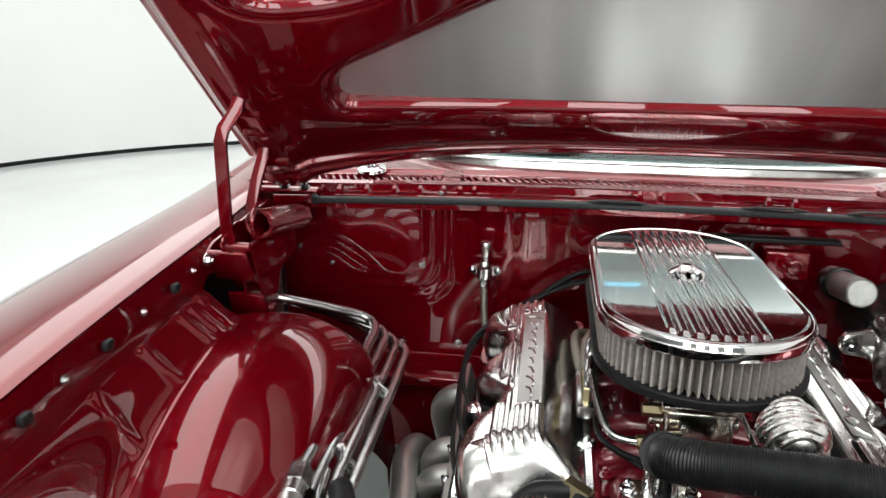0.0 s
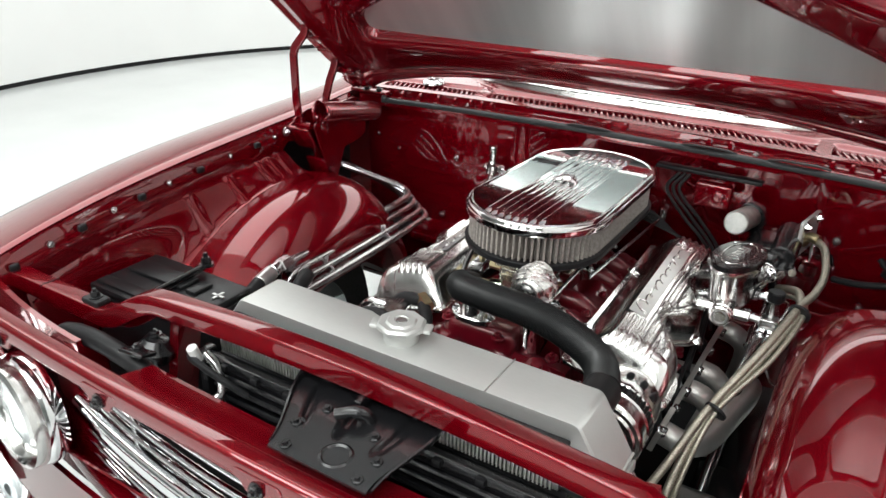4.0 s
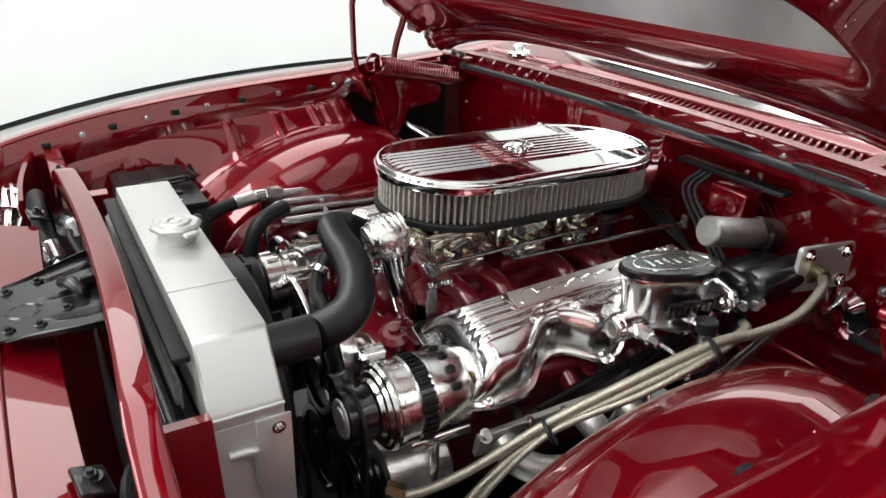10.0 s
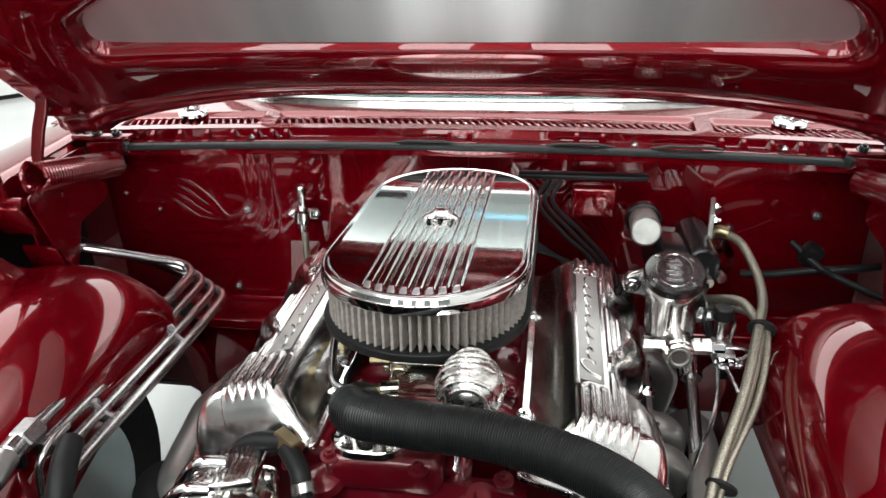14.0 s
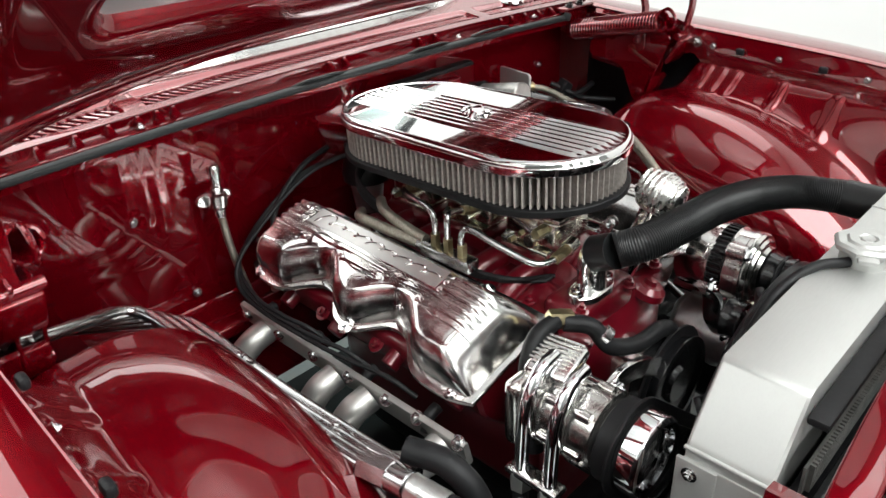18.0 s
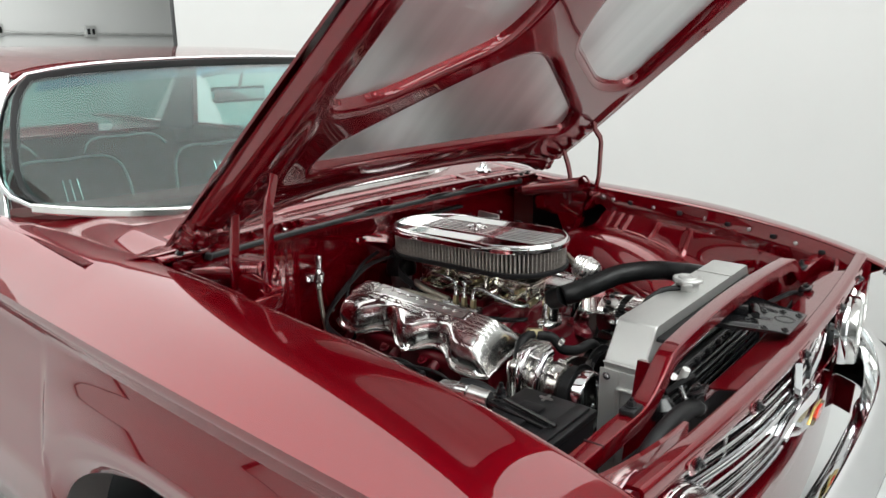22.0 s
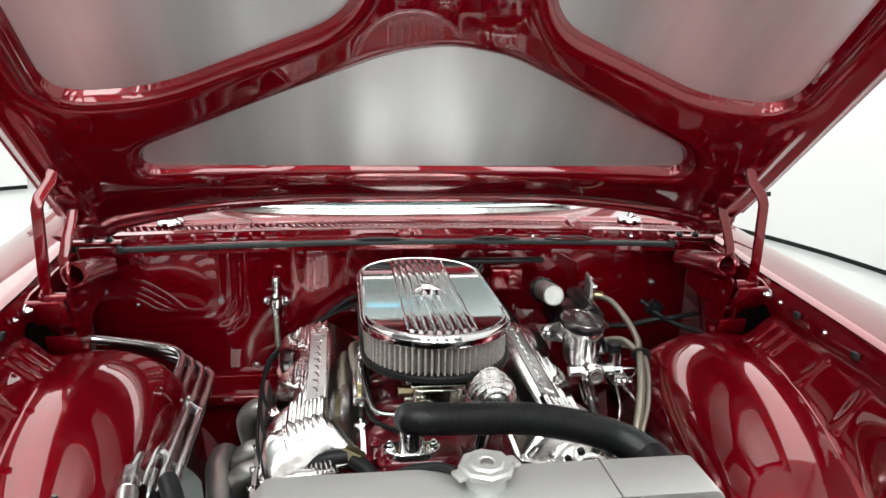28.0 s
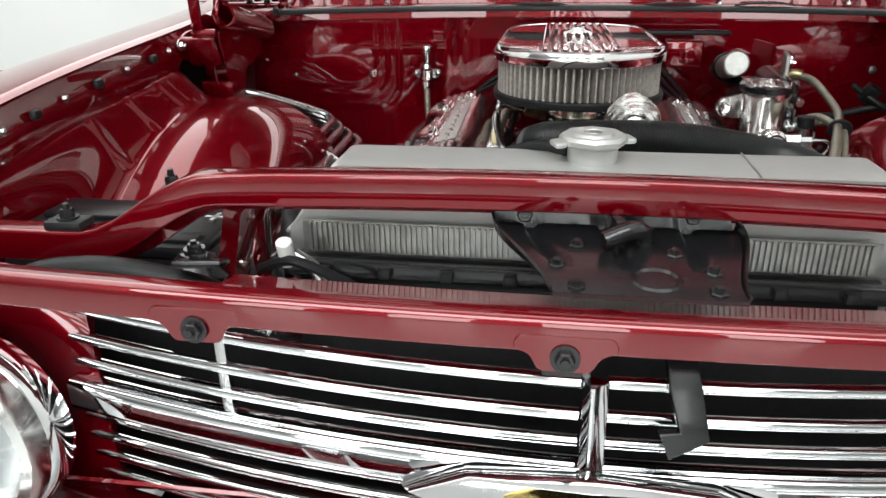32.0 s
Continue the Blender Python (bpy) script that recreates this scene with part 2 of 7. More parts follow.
def cyl(p0, p1, r, r1=None, n=20, edge=None):
    """A capped cylinder or cone with softened rims."""
    p0, p1 = Vector(p0), Vector(p1)
    h, r1 = (p1 - p0).length, r if r1 is None else r1
    e = min(r, r1, h) * 0.12 if edge is None else edge
    return lathe([(0, 0), (r - e, 0), (r, e), (r1, h - e), (r1 - e, h), (0, h)], p0, p1 - p0, n)


def hexbolt(p, axis=(0, 0, 1), r=0.007, h=0.006, washer=True):
    a = Vector(axis).normalized()
    s = lathe([(0, 0), (r, 0), (r, h * 0.8), (r * 0.85, h), (0, h)], p, axis, 6)
    if washer:
        s.join(lathe([(0, 0), (r * 1.5, 0), (r * 1.5, h * 0.25), (0, h * 0.25)], Vector(p), axis, 14))
    s.join(lathe([(0, 0), (r * 0.5, 0), (r * 0.45, h * 0.5), (0, h * 0.5)], Vector(p) + a * h, axis, 8))
    return s


def curve_points(pts, steps=8):
    """Catmull-Rom through the points."""
    p = [Vector(q) for q in pts]
    p = [p[0] * 2 - p[1]] + p + [p[-1] * 2 - p[-2]]
    out = []
    for i in range(1, len(p) - 2):
        for k in range(steps):
            t = k / steps
            out.append(0.5 * ((2 * p[i]) + (p[i + 1] - p[i - 1]) * t + (2 * p[i - 1] - 5 * p[i] + 4 * p[i + 1] - p[i + 2]) * t * t
                              + (3 * p[i] - p[i - 1] - 3 * p[i + 1] + p[i + 2]) * t ** 3))
    return out + [p[-2]]


def sweep(path, profile, closed_profile=True, up=None, caps=True):
    """Sweeps a 2D profile (side, up) along a path with a carried frame, or with a fixed up direction."""
    path = [Vector(p) for p in path]
    s, n, m = Shape(), len(path), len(profile)
    prev = None
    for i, p in enumerate(path):
        d = (path[min(i + 1, n - 1)] - path[max(i - 1, 0)]).normalized()
        if up is not None:
            side = d.cross(Vector(up)).normalized()
            top = side.cross(d).normalized()
        else:
            side = prev - d * prev.dot(d) if prev else frame_of(d)[0]
            side.normalize()
            prev = side
            top = d.cross(side)
        for a, b in profile:
            s.v.append(tuple(p + side * a + top * b))
    q = m if closed_profile else m - 1
    for i in range(n - 1):
        for k in range(q):
            j = (k + 1) % m
            s.f.append((i * m + k, i * m + j, (i + 1) * m + j, (i + 1) * m + k))
    if caps and closed_profile:
        s.f.append(tuple(range(m)))
        s.f.append(tuple(range((n - 1) * m, n * m)))
    return s


def ring(r, n=12):
    return [(r * math.cos(2 * math.pi * k / n), r * math.sin(2 * math.pi * k / n)) for k in range(n)]


def tube(pts, r, n=12, steps=8, smooth=True):
    return sweep(curve_points(pts, steps) if smooth else pts, ring(r, n))


def ribbed(pts, r, pitch=0.004, amp=0.0009, n=18):
    """A corrugated hose."""
    path = curve_points(pts, 40)
    length, out = 0.0, [path[0]]
    for a, b in zip(path, path[1:]):
        length += (b - a).length
    count = int(length / pitch * 2)
    acc, target, k = 0.0, 0.0, 0
    out = []
    for a, b in zip(path, path[1:]):
        d = (b - a).length
        while target <= acc + d and k <= count:
            out.append(a.lerp(b, (target - acc) / d if d else 0))
            k += 1
            target = k * pitch / 2
        acc += d
    s = sweep(out, ring(1.0, n))
    for i, c in enumerate(out):
        rr = r + (amp if i % 2 else -amp)
        for q in range(n):
            v = Vector(s.v[i * n + q]) - c
            s.v[i * n + q] = tuple(c + v * rr)
    return s


def block(c, size, bevel=0.004, rot=None, seg=2):
    """A box with rounded edges; rot in degrees."""
    bm = bmesh.new()
    bmesh.ops.create_cube(bm, size=1)
    bmesh.ops.scale(bm, vec=size, verts=bm.verts)
    if bevel:
        bmesh.ops.bevel(bm, geom=list(bm.edges), offset=min(bevel, min(size) * 0.45), segments=seg, affect="EDGES", profile=0.5)
    m = pose(*c, *(rot or (0, 0, 0)))
    bmesh.ops.transform(bm, matrix=m, verts=bm.verts)
    bm.verts.index_update()
    s = Shape().add([v.co[:] for v in bm.verts], [[v.index for v in f.verts] for f in bm.faces])
    bm.free()
    return s


def prism(poly, lo, hi, to, bevel=0.0):
    """Extrudes a 2D outline from lo to hi; to(a, b, h) gives the place."""
    n = len(poly)
    s = Shape()
    levels = [(lo, 1.0), (hi, 1.0)] if not bevel else [(lo, 0), (lo + bevel, 1), (hi - bevel, 1), (hi, 0)]
    ca, cb = sum(p[0] for p in poly) / n, sum(p[1] for p in poly) / n
    for h, full in levels:
        for a, b in poly:
            if not full:
                d = math.hypot(a - ca, b - cb) or 1
                a, b = a - (a - ca) / d * bevel, b - (b - cb) / d * bevel
            s.v.append(tuple(to(a, b, h)))
    for i in range(len(levels) - 1):
        for k in range(n):
            j = (k + 1) % n
            s.f.append((i * n + k, i * n + j, (i + 1) * n + j, (i + 1) * n + k))
    s.f.append(tuple(range(n)))
    s.f.append(tuple(range((len(levels) - 1) * n, len(levels) * n)))
    return s


def rounded(pts, r, steps=6):
    """A polygon with its corners rounded."""
    out, n = [], len(pts)
    for i in range(n):
        p, a, b = Vector(pts[i]), Vector(pts[i - 1]), Vector(pts[(i + 1) % n])
        rr = min(r, (a - p).length * 0.48, (b - p).length * 0.48)
        s, e = p + (a - p).normalized() * rr, p + (b - p).normalized() * rr
        for k in range(steps + 1):
            t = k / steps
            out.append(tuple(s * (1 - t) ** 2 + p * 2 * t * (1 - t) + e * t * t))
    return out


def sheet(fn, nu, nv, thick=0.0, towards=None):
    """A grid surface fn(u, v) for u, v in 0..1; with a thickness, a closed shell."""
    P = np.array([[fn(i / nu, j / nv) for j in range(nv + 1)] for i in range(nu + 1)], float)
    s = Shape()
    w = nv + 1
    s.v = [tuple(p) for p in P.reshape(-1, 3)]
    quad = lambda i, j: (i * w + j, (i + 1) * w + j, (i + 1) * w + j + 1, i * w + j + 1)
    s.f = [quad(i, j) for i in range(nu) for j in range(nv)]
    if thick:
        du, dv = np.gradient(P, axis=0), np.gradient(P, axis=1)
        N = np.cross(du, dv)
        N /= np.linalg.norm(N, axis=2, keepdims=True) + 1e-12
        n = len(s.v)
        s.v += [tuple(p) for p in (P - N * thick).reshape(-1, 3)]
        s.f += [tuple(n + k for k in reversed(face)) for face in list(s.f)]
        edge = [i * w for i in range(nu + 1)] + [nu * w + j for j in range(1, nv + 1)] + [i * w + nv for i in range(nu - 1, -1, -1)] + [j for j in range(nv - 1, 0, -1)]
        for a, b in zip(edge, edge[1:] + edge[:1]):
            s.f.append((b, a, a + n, b + n))
    return s


def step(a, b, x):
    t = min(1.0, max(0.0, (x - a) / (b - a)))
    return t * t * (3 - 2 * t)


# ---- room ----
RC, RR = Vector((-1.07, 2.2, 0)), 4.9


def arc(r, z0, z1, a0, a1, n=96):
    return sheet(lambda u, v: (RC.x + r * math.cos(radians(a0 + (a1 - a0) * u)), RC.y + r * math.sin(radians(a0 + (a1 - a0) * u)), z0 + (z1 - z0) * v), n, 2, 0.08)


tagged(link("floor", prism([(-9, -7), (8, -7), (8, 10), (-9, 10)], -0.1, 0.0, lambda a, b, h: (a, b, h)), FLOOR), "pale grey glossy epoxy studio floor", "floor", kind="structure")
for name, a0, a1 in (("wall_curved_west", 120, 234), ("wall_curved_east", 296, 401)):
    tagged(link(name, arc(RR, 0.045, 3.6, a0, a1), WALL), "smooth white curved studio wall", "wall", kind="structure")
    tagged(link("trim", arc(RR + 0.03, 0.0, 0.05, a0, a1), PLASTIC), "dark shadow gap under the curved wall", "trim", kind="structure")
back = prism([(-9, 9.3), (8, 9.3), (8, 9.5), (-9, 9.5)], 0, 3.6, lambda a, b, h: (a, b, h))
tagged(link("wall_back", back, WALL), "plain white back wall of the workshop", "wall", kind="structure")
tagged(link("wall_left", prism([(-9.2, -7), (-9, -7), (-9, 9.5), (-9.2, 9.5)], 0, 3.6, lambda a, b, h: (a, b, h)), WALL), "plain white side wall", "wall", kind="structure")
tagged(link("wall_right", prism([(8, -7), (8.2, -7), (8.2, 9.5), (8, 9.5)], 0, 3.6, lambda a, b, h: (a, b, h)), WALL), "plain white side wall", "wall", kind="structure")
tagged(link("wall_front", prism([(-9, -7.2), (8, -7.2), (8, -7), (-9, -7)], 0, 3.6, lambda a, b, h: (a, b, h)), WALL), "plain white end wall", "wall", kind="structure")
tagged(link("ceiling", prism([(-9.2, -7.2), (8.2, -7.2), (8.2, 9.5), (-9.2, 9.5)], 3.6, 3.7, lambda a, b, h: (a, b, h)), CEILING), "plain white ceiling", "ceiling", kind="structure")
post_at = RC + Vector((math.cos(radians(41)), math.sin(radians(41)), 0)) * (RR - 0.02)
post = thing("wall_post", post_at, "black steel post at the end of the curved wall", "post")
part("upright", block((post_at.x, post_at.y, 1.8), (0.09, 0.09, 3.6), 0.01), BLACK, post)
part("foot", block((post_at.x, post_at.y, 0.02), (0.2, 0.2, 0.04), 0.01), BLACK, post)
conduit = thing("wall_conduit", (-1, 9.27, 2.6), "galvanised conduit with two outlet boxes along the back wall", "conduit")
part("pipe", cyl((-6, 9.27, 1.79), (7.5, 9.27, 1.79), 0.02, n=12), CONDUIT, conduit)
for bx in (2.33, 3.57):
    bo = part("outlet_box", block((bx, 9.26, 1.82), (0.16, 0.07, 0.16), 0.012), CONDUIT, conduit)
    for k in (-1, 1):
        part("socket", block((bx + 0.035 * k, 9.222, 1.82), (0.04, 0.006, 0.08), 0.004), PLASTIC, bo)


# ---- the car's body ----
MID = 0.015
car = thing("car", (0, 1.2, 0), "candy red classic coupe with its bonnet raised", "car")


LIP = np.polyfit([-1.31, -1.25, -1.0, -0.7, -0.3, -0.08, 0.3, 0.6], [0.834, 0.851, 0.909, 0.952, 0.974, 0.989, 1.024, 1.042], 4)


def lip_z(y):
    """Height of a wing's inner edge along the engine bay."""
    return float(np.polyval(LIP, y))


def lip_x(y):
    return float(np.interp(y, [-1.34, -1.2, -0.3, 0.0, 0.3, 0.6], [0.80, 0.812, 0.818, 0.83, 0.87, 0.93]))


ARCH_Y, ARCH_RISE, ARCH_HALF = -0.45, 0.335, 0.53
CREASE = np.polyfit([-1.31, -1.1, -0.8, -0.5, -0.15, 0.26, 0.62], [0.800, 0.852, 0.884, 0.900, 0.916, 0.936, 0.953], 3)
BREADTH = np.polyfit([-1.31, -1.1, -0.7, -0.3, 0.2, 0.62], [1.0, 1.045, 1.083, 1.091, 1.090, 1.088], 3)


def crease_z(y):
    """Height of the side crease along a front wing."""
    return float(np.polyval(CREASE, y))


def crease_x(y):
    return float(np.polyval(BREADTH, y))


def wing_at(side, y, v):
    """A front wing: broad gently crowned top, crisp side crease, cove and bulging flank with a wheel opening."""
    z, x, c, w = lip_z(y), lip_x(y), crease_z(y), crease_x(y)
    pull = step(-1.10, -1.31, y)
    if v < 0.60:
        k = v / 0.60
        px = x + (w - x) * k
        pz = z + 0.004 * min(1.0, k / 0.05) + 0.010 * math.sin(k * math.pi) * step(-1.2, -0.6, y) - (z + 0.004 - c) * k ** 1.7
    else:
        px = w + float(np.interp(v, [0.60, 0.63, 0.66, 0.70, 0.75, 0.80, 0.88, 0.95, 1.0], [0.0, -0.001, -0.010, -0.016, -0.006, 0.010, 0.028, 0.020, -0.010]))
        pz = c + float(np.interp(v, [0.60, 0.63, 0.66, 0.70], [0.0, -0.022, -0.040, -0.062]))
    if v > 0.70:
        arch = 0.33 + ARCH_RISE * math.sqrt(max(0, 1 - ((y - ARCH_Y) / ARCH_HALF) ** 2)) if abs(y - ARCH_Y) < ARCH_HALF else 0.0
        low = max(0.26, arch)
        pz = c - 0.062 + (low - c + 0.062) * (v - 0.70) / 0.30
        px += 0.012 * step(0.93, 1.0, v) * (1 if arch else 0)
    px -= 0.055 * pull * pull * step(0.25, 0.62, v)
    return (side * px, y, pz)


def wing(side):
    def surf(u, v):
        return wing_at(side, 0.62 - 1.925 * u + 0.055 * step(0.9, 1.0, u) * step(0.35, 0.6, v), v)
    p = part("wing", sheet(surf, 100, 90, 0.004 * side), PAINT, car, "glossy candy red front wing", 28)
    front = [Vector(surf(1.0, 0.03 + 0.60 * k / 24)) for k in range(25)]
    part("brow_trim", sweep([q + Vector((0, -0.004, -0.012)) for q in front], rounded([(-0.006, -0.015), (0.006, -0.015), (0.007, 0.010), (0.0, 0.015), (-0.006, 0.012)], 0.004), up=(0, 0, 1)), CHROME, car, "chrome brow trim over the headlamps")
    part("nose_return", sheet(lambda u, v: tuple(front[round(24 * u)].lerp(Vector((front[round(24 * u)].x, -1.215 + 0.06 * u, front[round(24 * u)].z - 0.05)), v) + Vector((0, 0.002, -0.008))), 24, 4, 0.003), RED_BAY, car)
    # inner gutter below the lip
    part("gutter", sheet(lambda u, v: (side * (lip_x(-1.27 + 1.22 * u) - 0.003 - 0.012 * step(0.0, 0.3, v)), -1.27 + 1.22 * u, lip_z(-1.27 + 1.22 * u) - 0.003 - v * (0.16 - 0.105 * step(-0.42, -0.36, -1.27 + 1.22 * u))), 60, 8, 0.003 * side), RED_BAY, car)
    for y in (-1.13, -0.98, -0.83, -0.66, -0.47):
        g = part("rubber_bumper", block((side * (lip_x(y) - 0.018), y, lip_z(y) - 0.030), (0.012, 0.020, 0.016), 0.005), RUBBER, car)
    for y in (-1.05, -0.9, -0.75, -0.56, -0.40):
        part("screw", hexbolt((side * (lip_x(y) - 0.014), y, lip_z(y) - 0.03), (-side, 0, 0.1), 0.005, 0.004), STEEL, car)
    return p


for side in (-1, 1):
    wing(side)


def house_top(y):
    rise = 0.222 + math.sqrt(max(0.01, 0.62 ** 2 - (y + 0.42) ** 2))
    back = min(1.0, max(0.0, (y + 0.315) / 0.155))
    return max(0.56, rise) - (max(0.56, rise) - 0.50) * (1 - math.sqrt(1 - back * back))


def house(side, u, v):
    """The smooth domed wheel housing inside the bay, ramping up to the wing's gutter."""
    y = -1.12 + 1.005 * u
    zt = house_top(y)
    x0, xc = 0.508, 0.690
    if v < 0.25:
        sill = 0.34 + 0.315 * step(-0.86, -0.74, y) * step(-0.20, -0.30, y)
        x, z = x0, sill + (zt - 0.170 - sill) * (v / 0.25)
    elif v < 0.65:
        a = (v - 0.25) / 0.40 * math.pi / 2
        x, z = xc - (xc - x0) * math.cos(a) ** 0.9, zt - 0.170 + 0.170 * math.sin(a) ** 0.9
    else:
        k = (v - 0.65) / 0.35
        edge = zt - 0.03 + (max(0.0, lip_z(y) - 0.09 - zt) + 0.05) * step(-0.30, -0.38, y)
        x, z = xc + (0.812 - xc) * k, zt - 0.004 * min(1.0, k / 0.4) + (edge - zt) * step(0.35, 1.0, k) ** 1.3
        for yc, amp in PRESSED:
            near = step(0.42, 0.56, k) * step(1.0, 0.85, k)
            z += amp * math.exp(-abs((y - yc + 0.03 * (k - 0.8)) / 0.0105) ** 3) * near
    x = x - 0.05 * step(-0.80, -1.1, y) * (1 - step(0.5, 1, v))
    return (side * x, y, z)


PRESSED = ((-0.40, 0.007), (-0.435, 0.007), (-0.47, 0.007), (-0.58, 0.006), (-0.70, 0.006), (-0.95, 0.004))
for side in (-1, 1):
    part("wheelhouse", sheet(lambda u, v: house(side, u, v), 220, 110, 0.003 * side), RED_BAY, car, "glossy red rounded inner wheel housing")


def firewall_y(x):
    return 0.02 + 0.03 * step(0.0, 0.25, x) - 0.012 * abs(x)


# firewall with stepped pressings
def fw(u, v):
    x, z = -0.80 + 1.60 * u, 0.40 + 0.585 * v
    y = firewall_y(x) + 0.005
    y -= 0.05 * step(0.62, 0.585, z)
    y += 0.006 * (step(-0.30, -0.26, x) - step(0.20, 0.24, x)) * step(0.60, 0.66, z)
    for r in (0.0, 0.028, 0.056):
        d = math.hypot(max(0, x + 0.545 - r), max(0, 0.870 - r - z))
        y -= 0.0022 * step(0.078, 0.062, d)
    return (x, y, z)


part("firewall", sheet(fw, 240, 110, 0.004), RED_BAY, car, "glossy red firewall panel")
for x, z in ((-0.687, 0.827), (-0.485, 0.834), (-0.529, 0.643), (-0.401, 0.649), (0.537, 0.815), (-0.761, 0.863), (0.70, 0.85), (-0.25, 0.70), (0.62, 0.66)):
    part("firewall_screw", hexbolt((x, firewall_y(x) + 0.001, z), (0, -1, 0), 0.0065, 0.006), STEEL, car)
part("firewall_ledge", sweep([(-0.78, -0.055, 0.592), (0.80, -0.055, 0.592)], rounded([(-0.02, -0.012), (0.02, -0.012), (0.02, 0.012), (-0.02, 0.012)], 0.006), up=(0, 0, 1)), RED_BAY, car)


# cowl
def cowl_front(x):
    return 0.010 - 0.02 * (x / 0.8) ** 2


def cowl_z(x, y):
    return 1.022 + 0.14 * (y - cowl_front(x)) - 0.012 * (x / 0.8) ** 2


def shield_base(x):
    return 0.128 + 0.472 * abs(x / 0.92) ** 3.3


VENTS = ((-0.745, -0.445), (-0.405, 0.445), (0.485, 0.775))


def cowl(u, v):
    x = -0.96 + 1.92 * u
    y0 = cowl_front(x) + 0.10 * step(0.82, 0.96, abs(x))
    y = y0 + (shield_base(min(0.93, abs(x))) - y0) * v ** 1.3
    z = cowl_z(x, min(y, y0 + 0.2)) + 0.01 * step(0.25, 0.5, y)
    z += (lip_z(y) - 0.003 - z) * step(0.76, 0.86, abs(x)) * step(0.0, 0.06, y)
    inside = min(1.0, max(0.0, max(min(x - a, b - x) for a, b in VENTS) / 0.008 + 0.5))
    back = y - cowl_front(x)
    if 0.028 < back < 0.072:
        z -= 0.022 * (1 if inside > 0.5 else 0)
    elif back < 0.094:
        z -= 0.006 * step(0.096, 0.078, back) * step(0.022, 0.028, back) * inside
    return (x, y, z)


part("cowl", sheet(cowl, 360, 72, 0.003), PAINT, car, "red cowl panel with vent slots")
part("cowl_flange", sheet(lambda u, v: (-0.80 + 1.6 * u, cowl_front(-0.8 + 1.6 * u) - 0.026 + 0.026 * step(0.45, 0.55, v) + 0.002 * v, float(np.interp(v, [0, 0.35, 0.5, 0.6, 1], [0.972, 1.000, 1.002, 1.004, 1.022])) - 0.012 * (-1 + 2 * u) ** 2), 60, 20, 0.003), PAINT, car)
strip = [(-0.705 + 1.41 * k / 24, cowl_front(-0.705 + 1.41 * k / 24) - 0.030, 0.994 - 0.010 * (-1 + k / 12) ** 2) for k in range(25)]
weather = thing("weatherstrip", (0, -0.03, 0.98), "black rubber weatherstrip along the cowl edge", "weatherstrip")
part("seal", sweep(strip, rounded([(-0.007, -0.008), (0.008, -0.008), (0.009, 0.002), (-0.003, 0.007)], 0.004), up=(0, 0, 1)), GASKET, weather)
for x in (-0.705, 0.705):
    part("end_clip", block((x, -0.042, 0.986), (0.014, 0.020, 0.020), 0.005, (20, 0, 30)), GASKET, weather)
for x0 in (-0.14, 0.16, 0.36):
    part("retainer", sweep([(x0, cowl_front(x0) - 0.026, 0.998), (x0 + 0.03, cowl_front(x0) - 0.030, 1.003), (x0 + 0.10, cowl_front(x0) - 0.030, 1.003), (x0 + 0.13, cowl_front(x0) - 0.026, 0.998)], rounded([(-0.004, -0.002), (0.004, -0.002), (0.004, 0.002), (-0.004, 0.002)], 0.001), up=(0, 0, 1)), GASKET, weather)
gx = [-0.66, -0.60, -0.54, -0.485, -0.435, -0.40, -0.37, -0.03, 0.01, 0.22, 0.27, 0.49, 0.53, 0.58, 0.63, 0.68]
for x in gx:
    y0, z0 = cowl_front(x), 1.001 - 0.012 * (x / 0.8) ** 2
    g = prism([(0, 0), (-0.022, 0), (-0.009, 0.012), (0, 0.019)], -0.007, 0.007, lambda a, b, h, x=x, y0=y0, z0=z0: (x + h * (1 - b / 0.03), y0 + a + 0.001, z0 + b))
    part("flange_tab", g, PAINT, car)
for x in (-0.439, 0.33, 0.60):
    part("cowl_screw", hexbolt((x, cowl_front(x) - 0.014, 1.0), (0, 0, 1), 0.006, 0.005), STEEL, car)


def windscreen(u, v):
    k, w = -1 + 2 * u, -1 + 2 * v
    k, w = k * (1 - 0.055 * abs(w) ** 7), w * (1 - 0.10 * abs(k) ** 7)
    v = (w + 1) / 2
    xb, yb, zb = 0.92 * k, shield_base(0.92 * k), 1.045
    xt, yt, zt = 0.80 * k, 0.70 + 0.05 * k * k, 1.462 - 0.03 * k * k
    bow = math.sin(v * math.pi)
    return (xb + (xt - xb) * v + 0.03 * k ** 3 * bow, yb + (yt - yb) * v - 0.03 * bow * (1 - k * k), zb + (zt - zb) * v + 0.03 * bow * (1 - k * k))


shield = part("windscreen", sheet(windscreen, 60, 30, 0.005), GLASS, car, "lightly green tinted curved windscreen")
band = part("shade_band", sheet(lambda u, v: tuple(Vector(windscreen(0.04 + 0.92 * u, 0.86 + 0.125 * v)) + Vector((0, 0.008, -0.004))), 60, 8, 0.001), GLASS_BAND, car, "blue tinted shade band")
for g in (shield, band):
    g.visible_shadow = False
rim = [windscreen(0.0, v / 12) for v in range(13)] + [windscreen(u / 40, 1.0) for u in range(1, 41)] + [windscreen(1.0, 1 - v / 12) for v in range(1, 13)]
seal = [windscreen(0.018, 0.03 + 0.94 * v / 12) for v in range(13)] + [windscreen(0.018 + 0.964 * u / 40, 0.965) for u in range(1, 41)] + [windscreen(0.982, 0.97 - 0.94 * v / 12) for v in range(1, 13)]
part("screen_seal", sweep(seal, rounded([(-0.014, -0.004), (0.014, -0.004), (0.014, 0.004), (-0.014, 0.004)], 0.003)), GASKET, car, "black rubber windscreen seal")
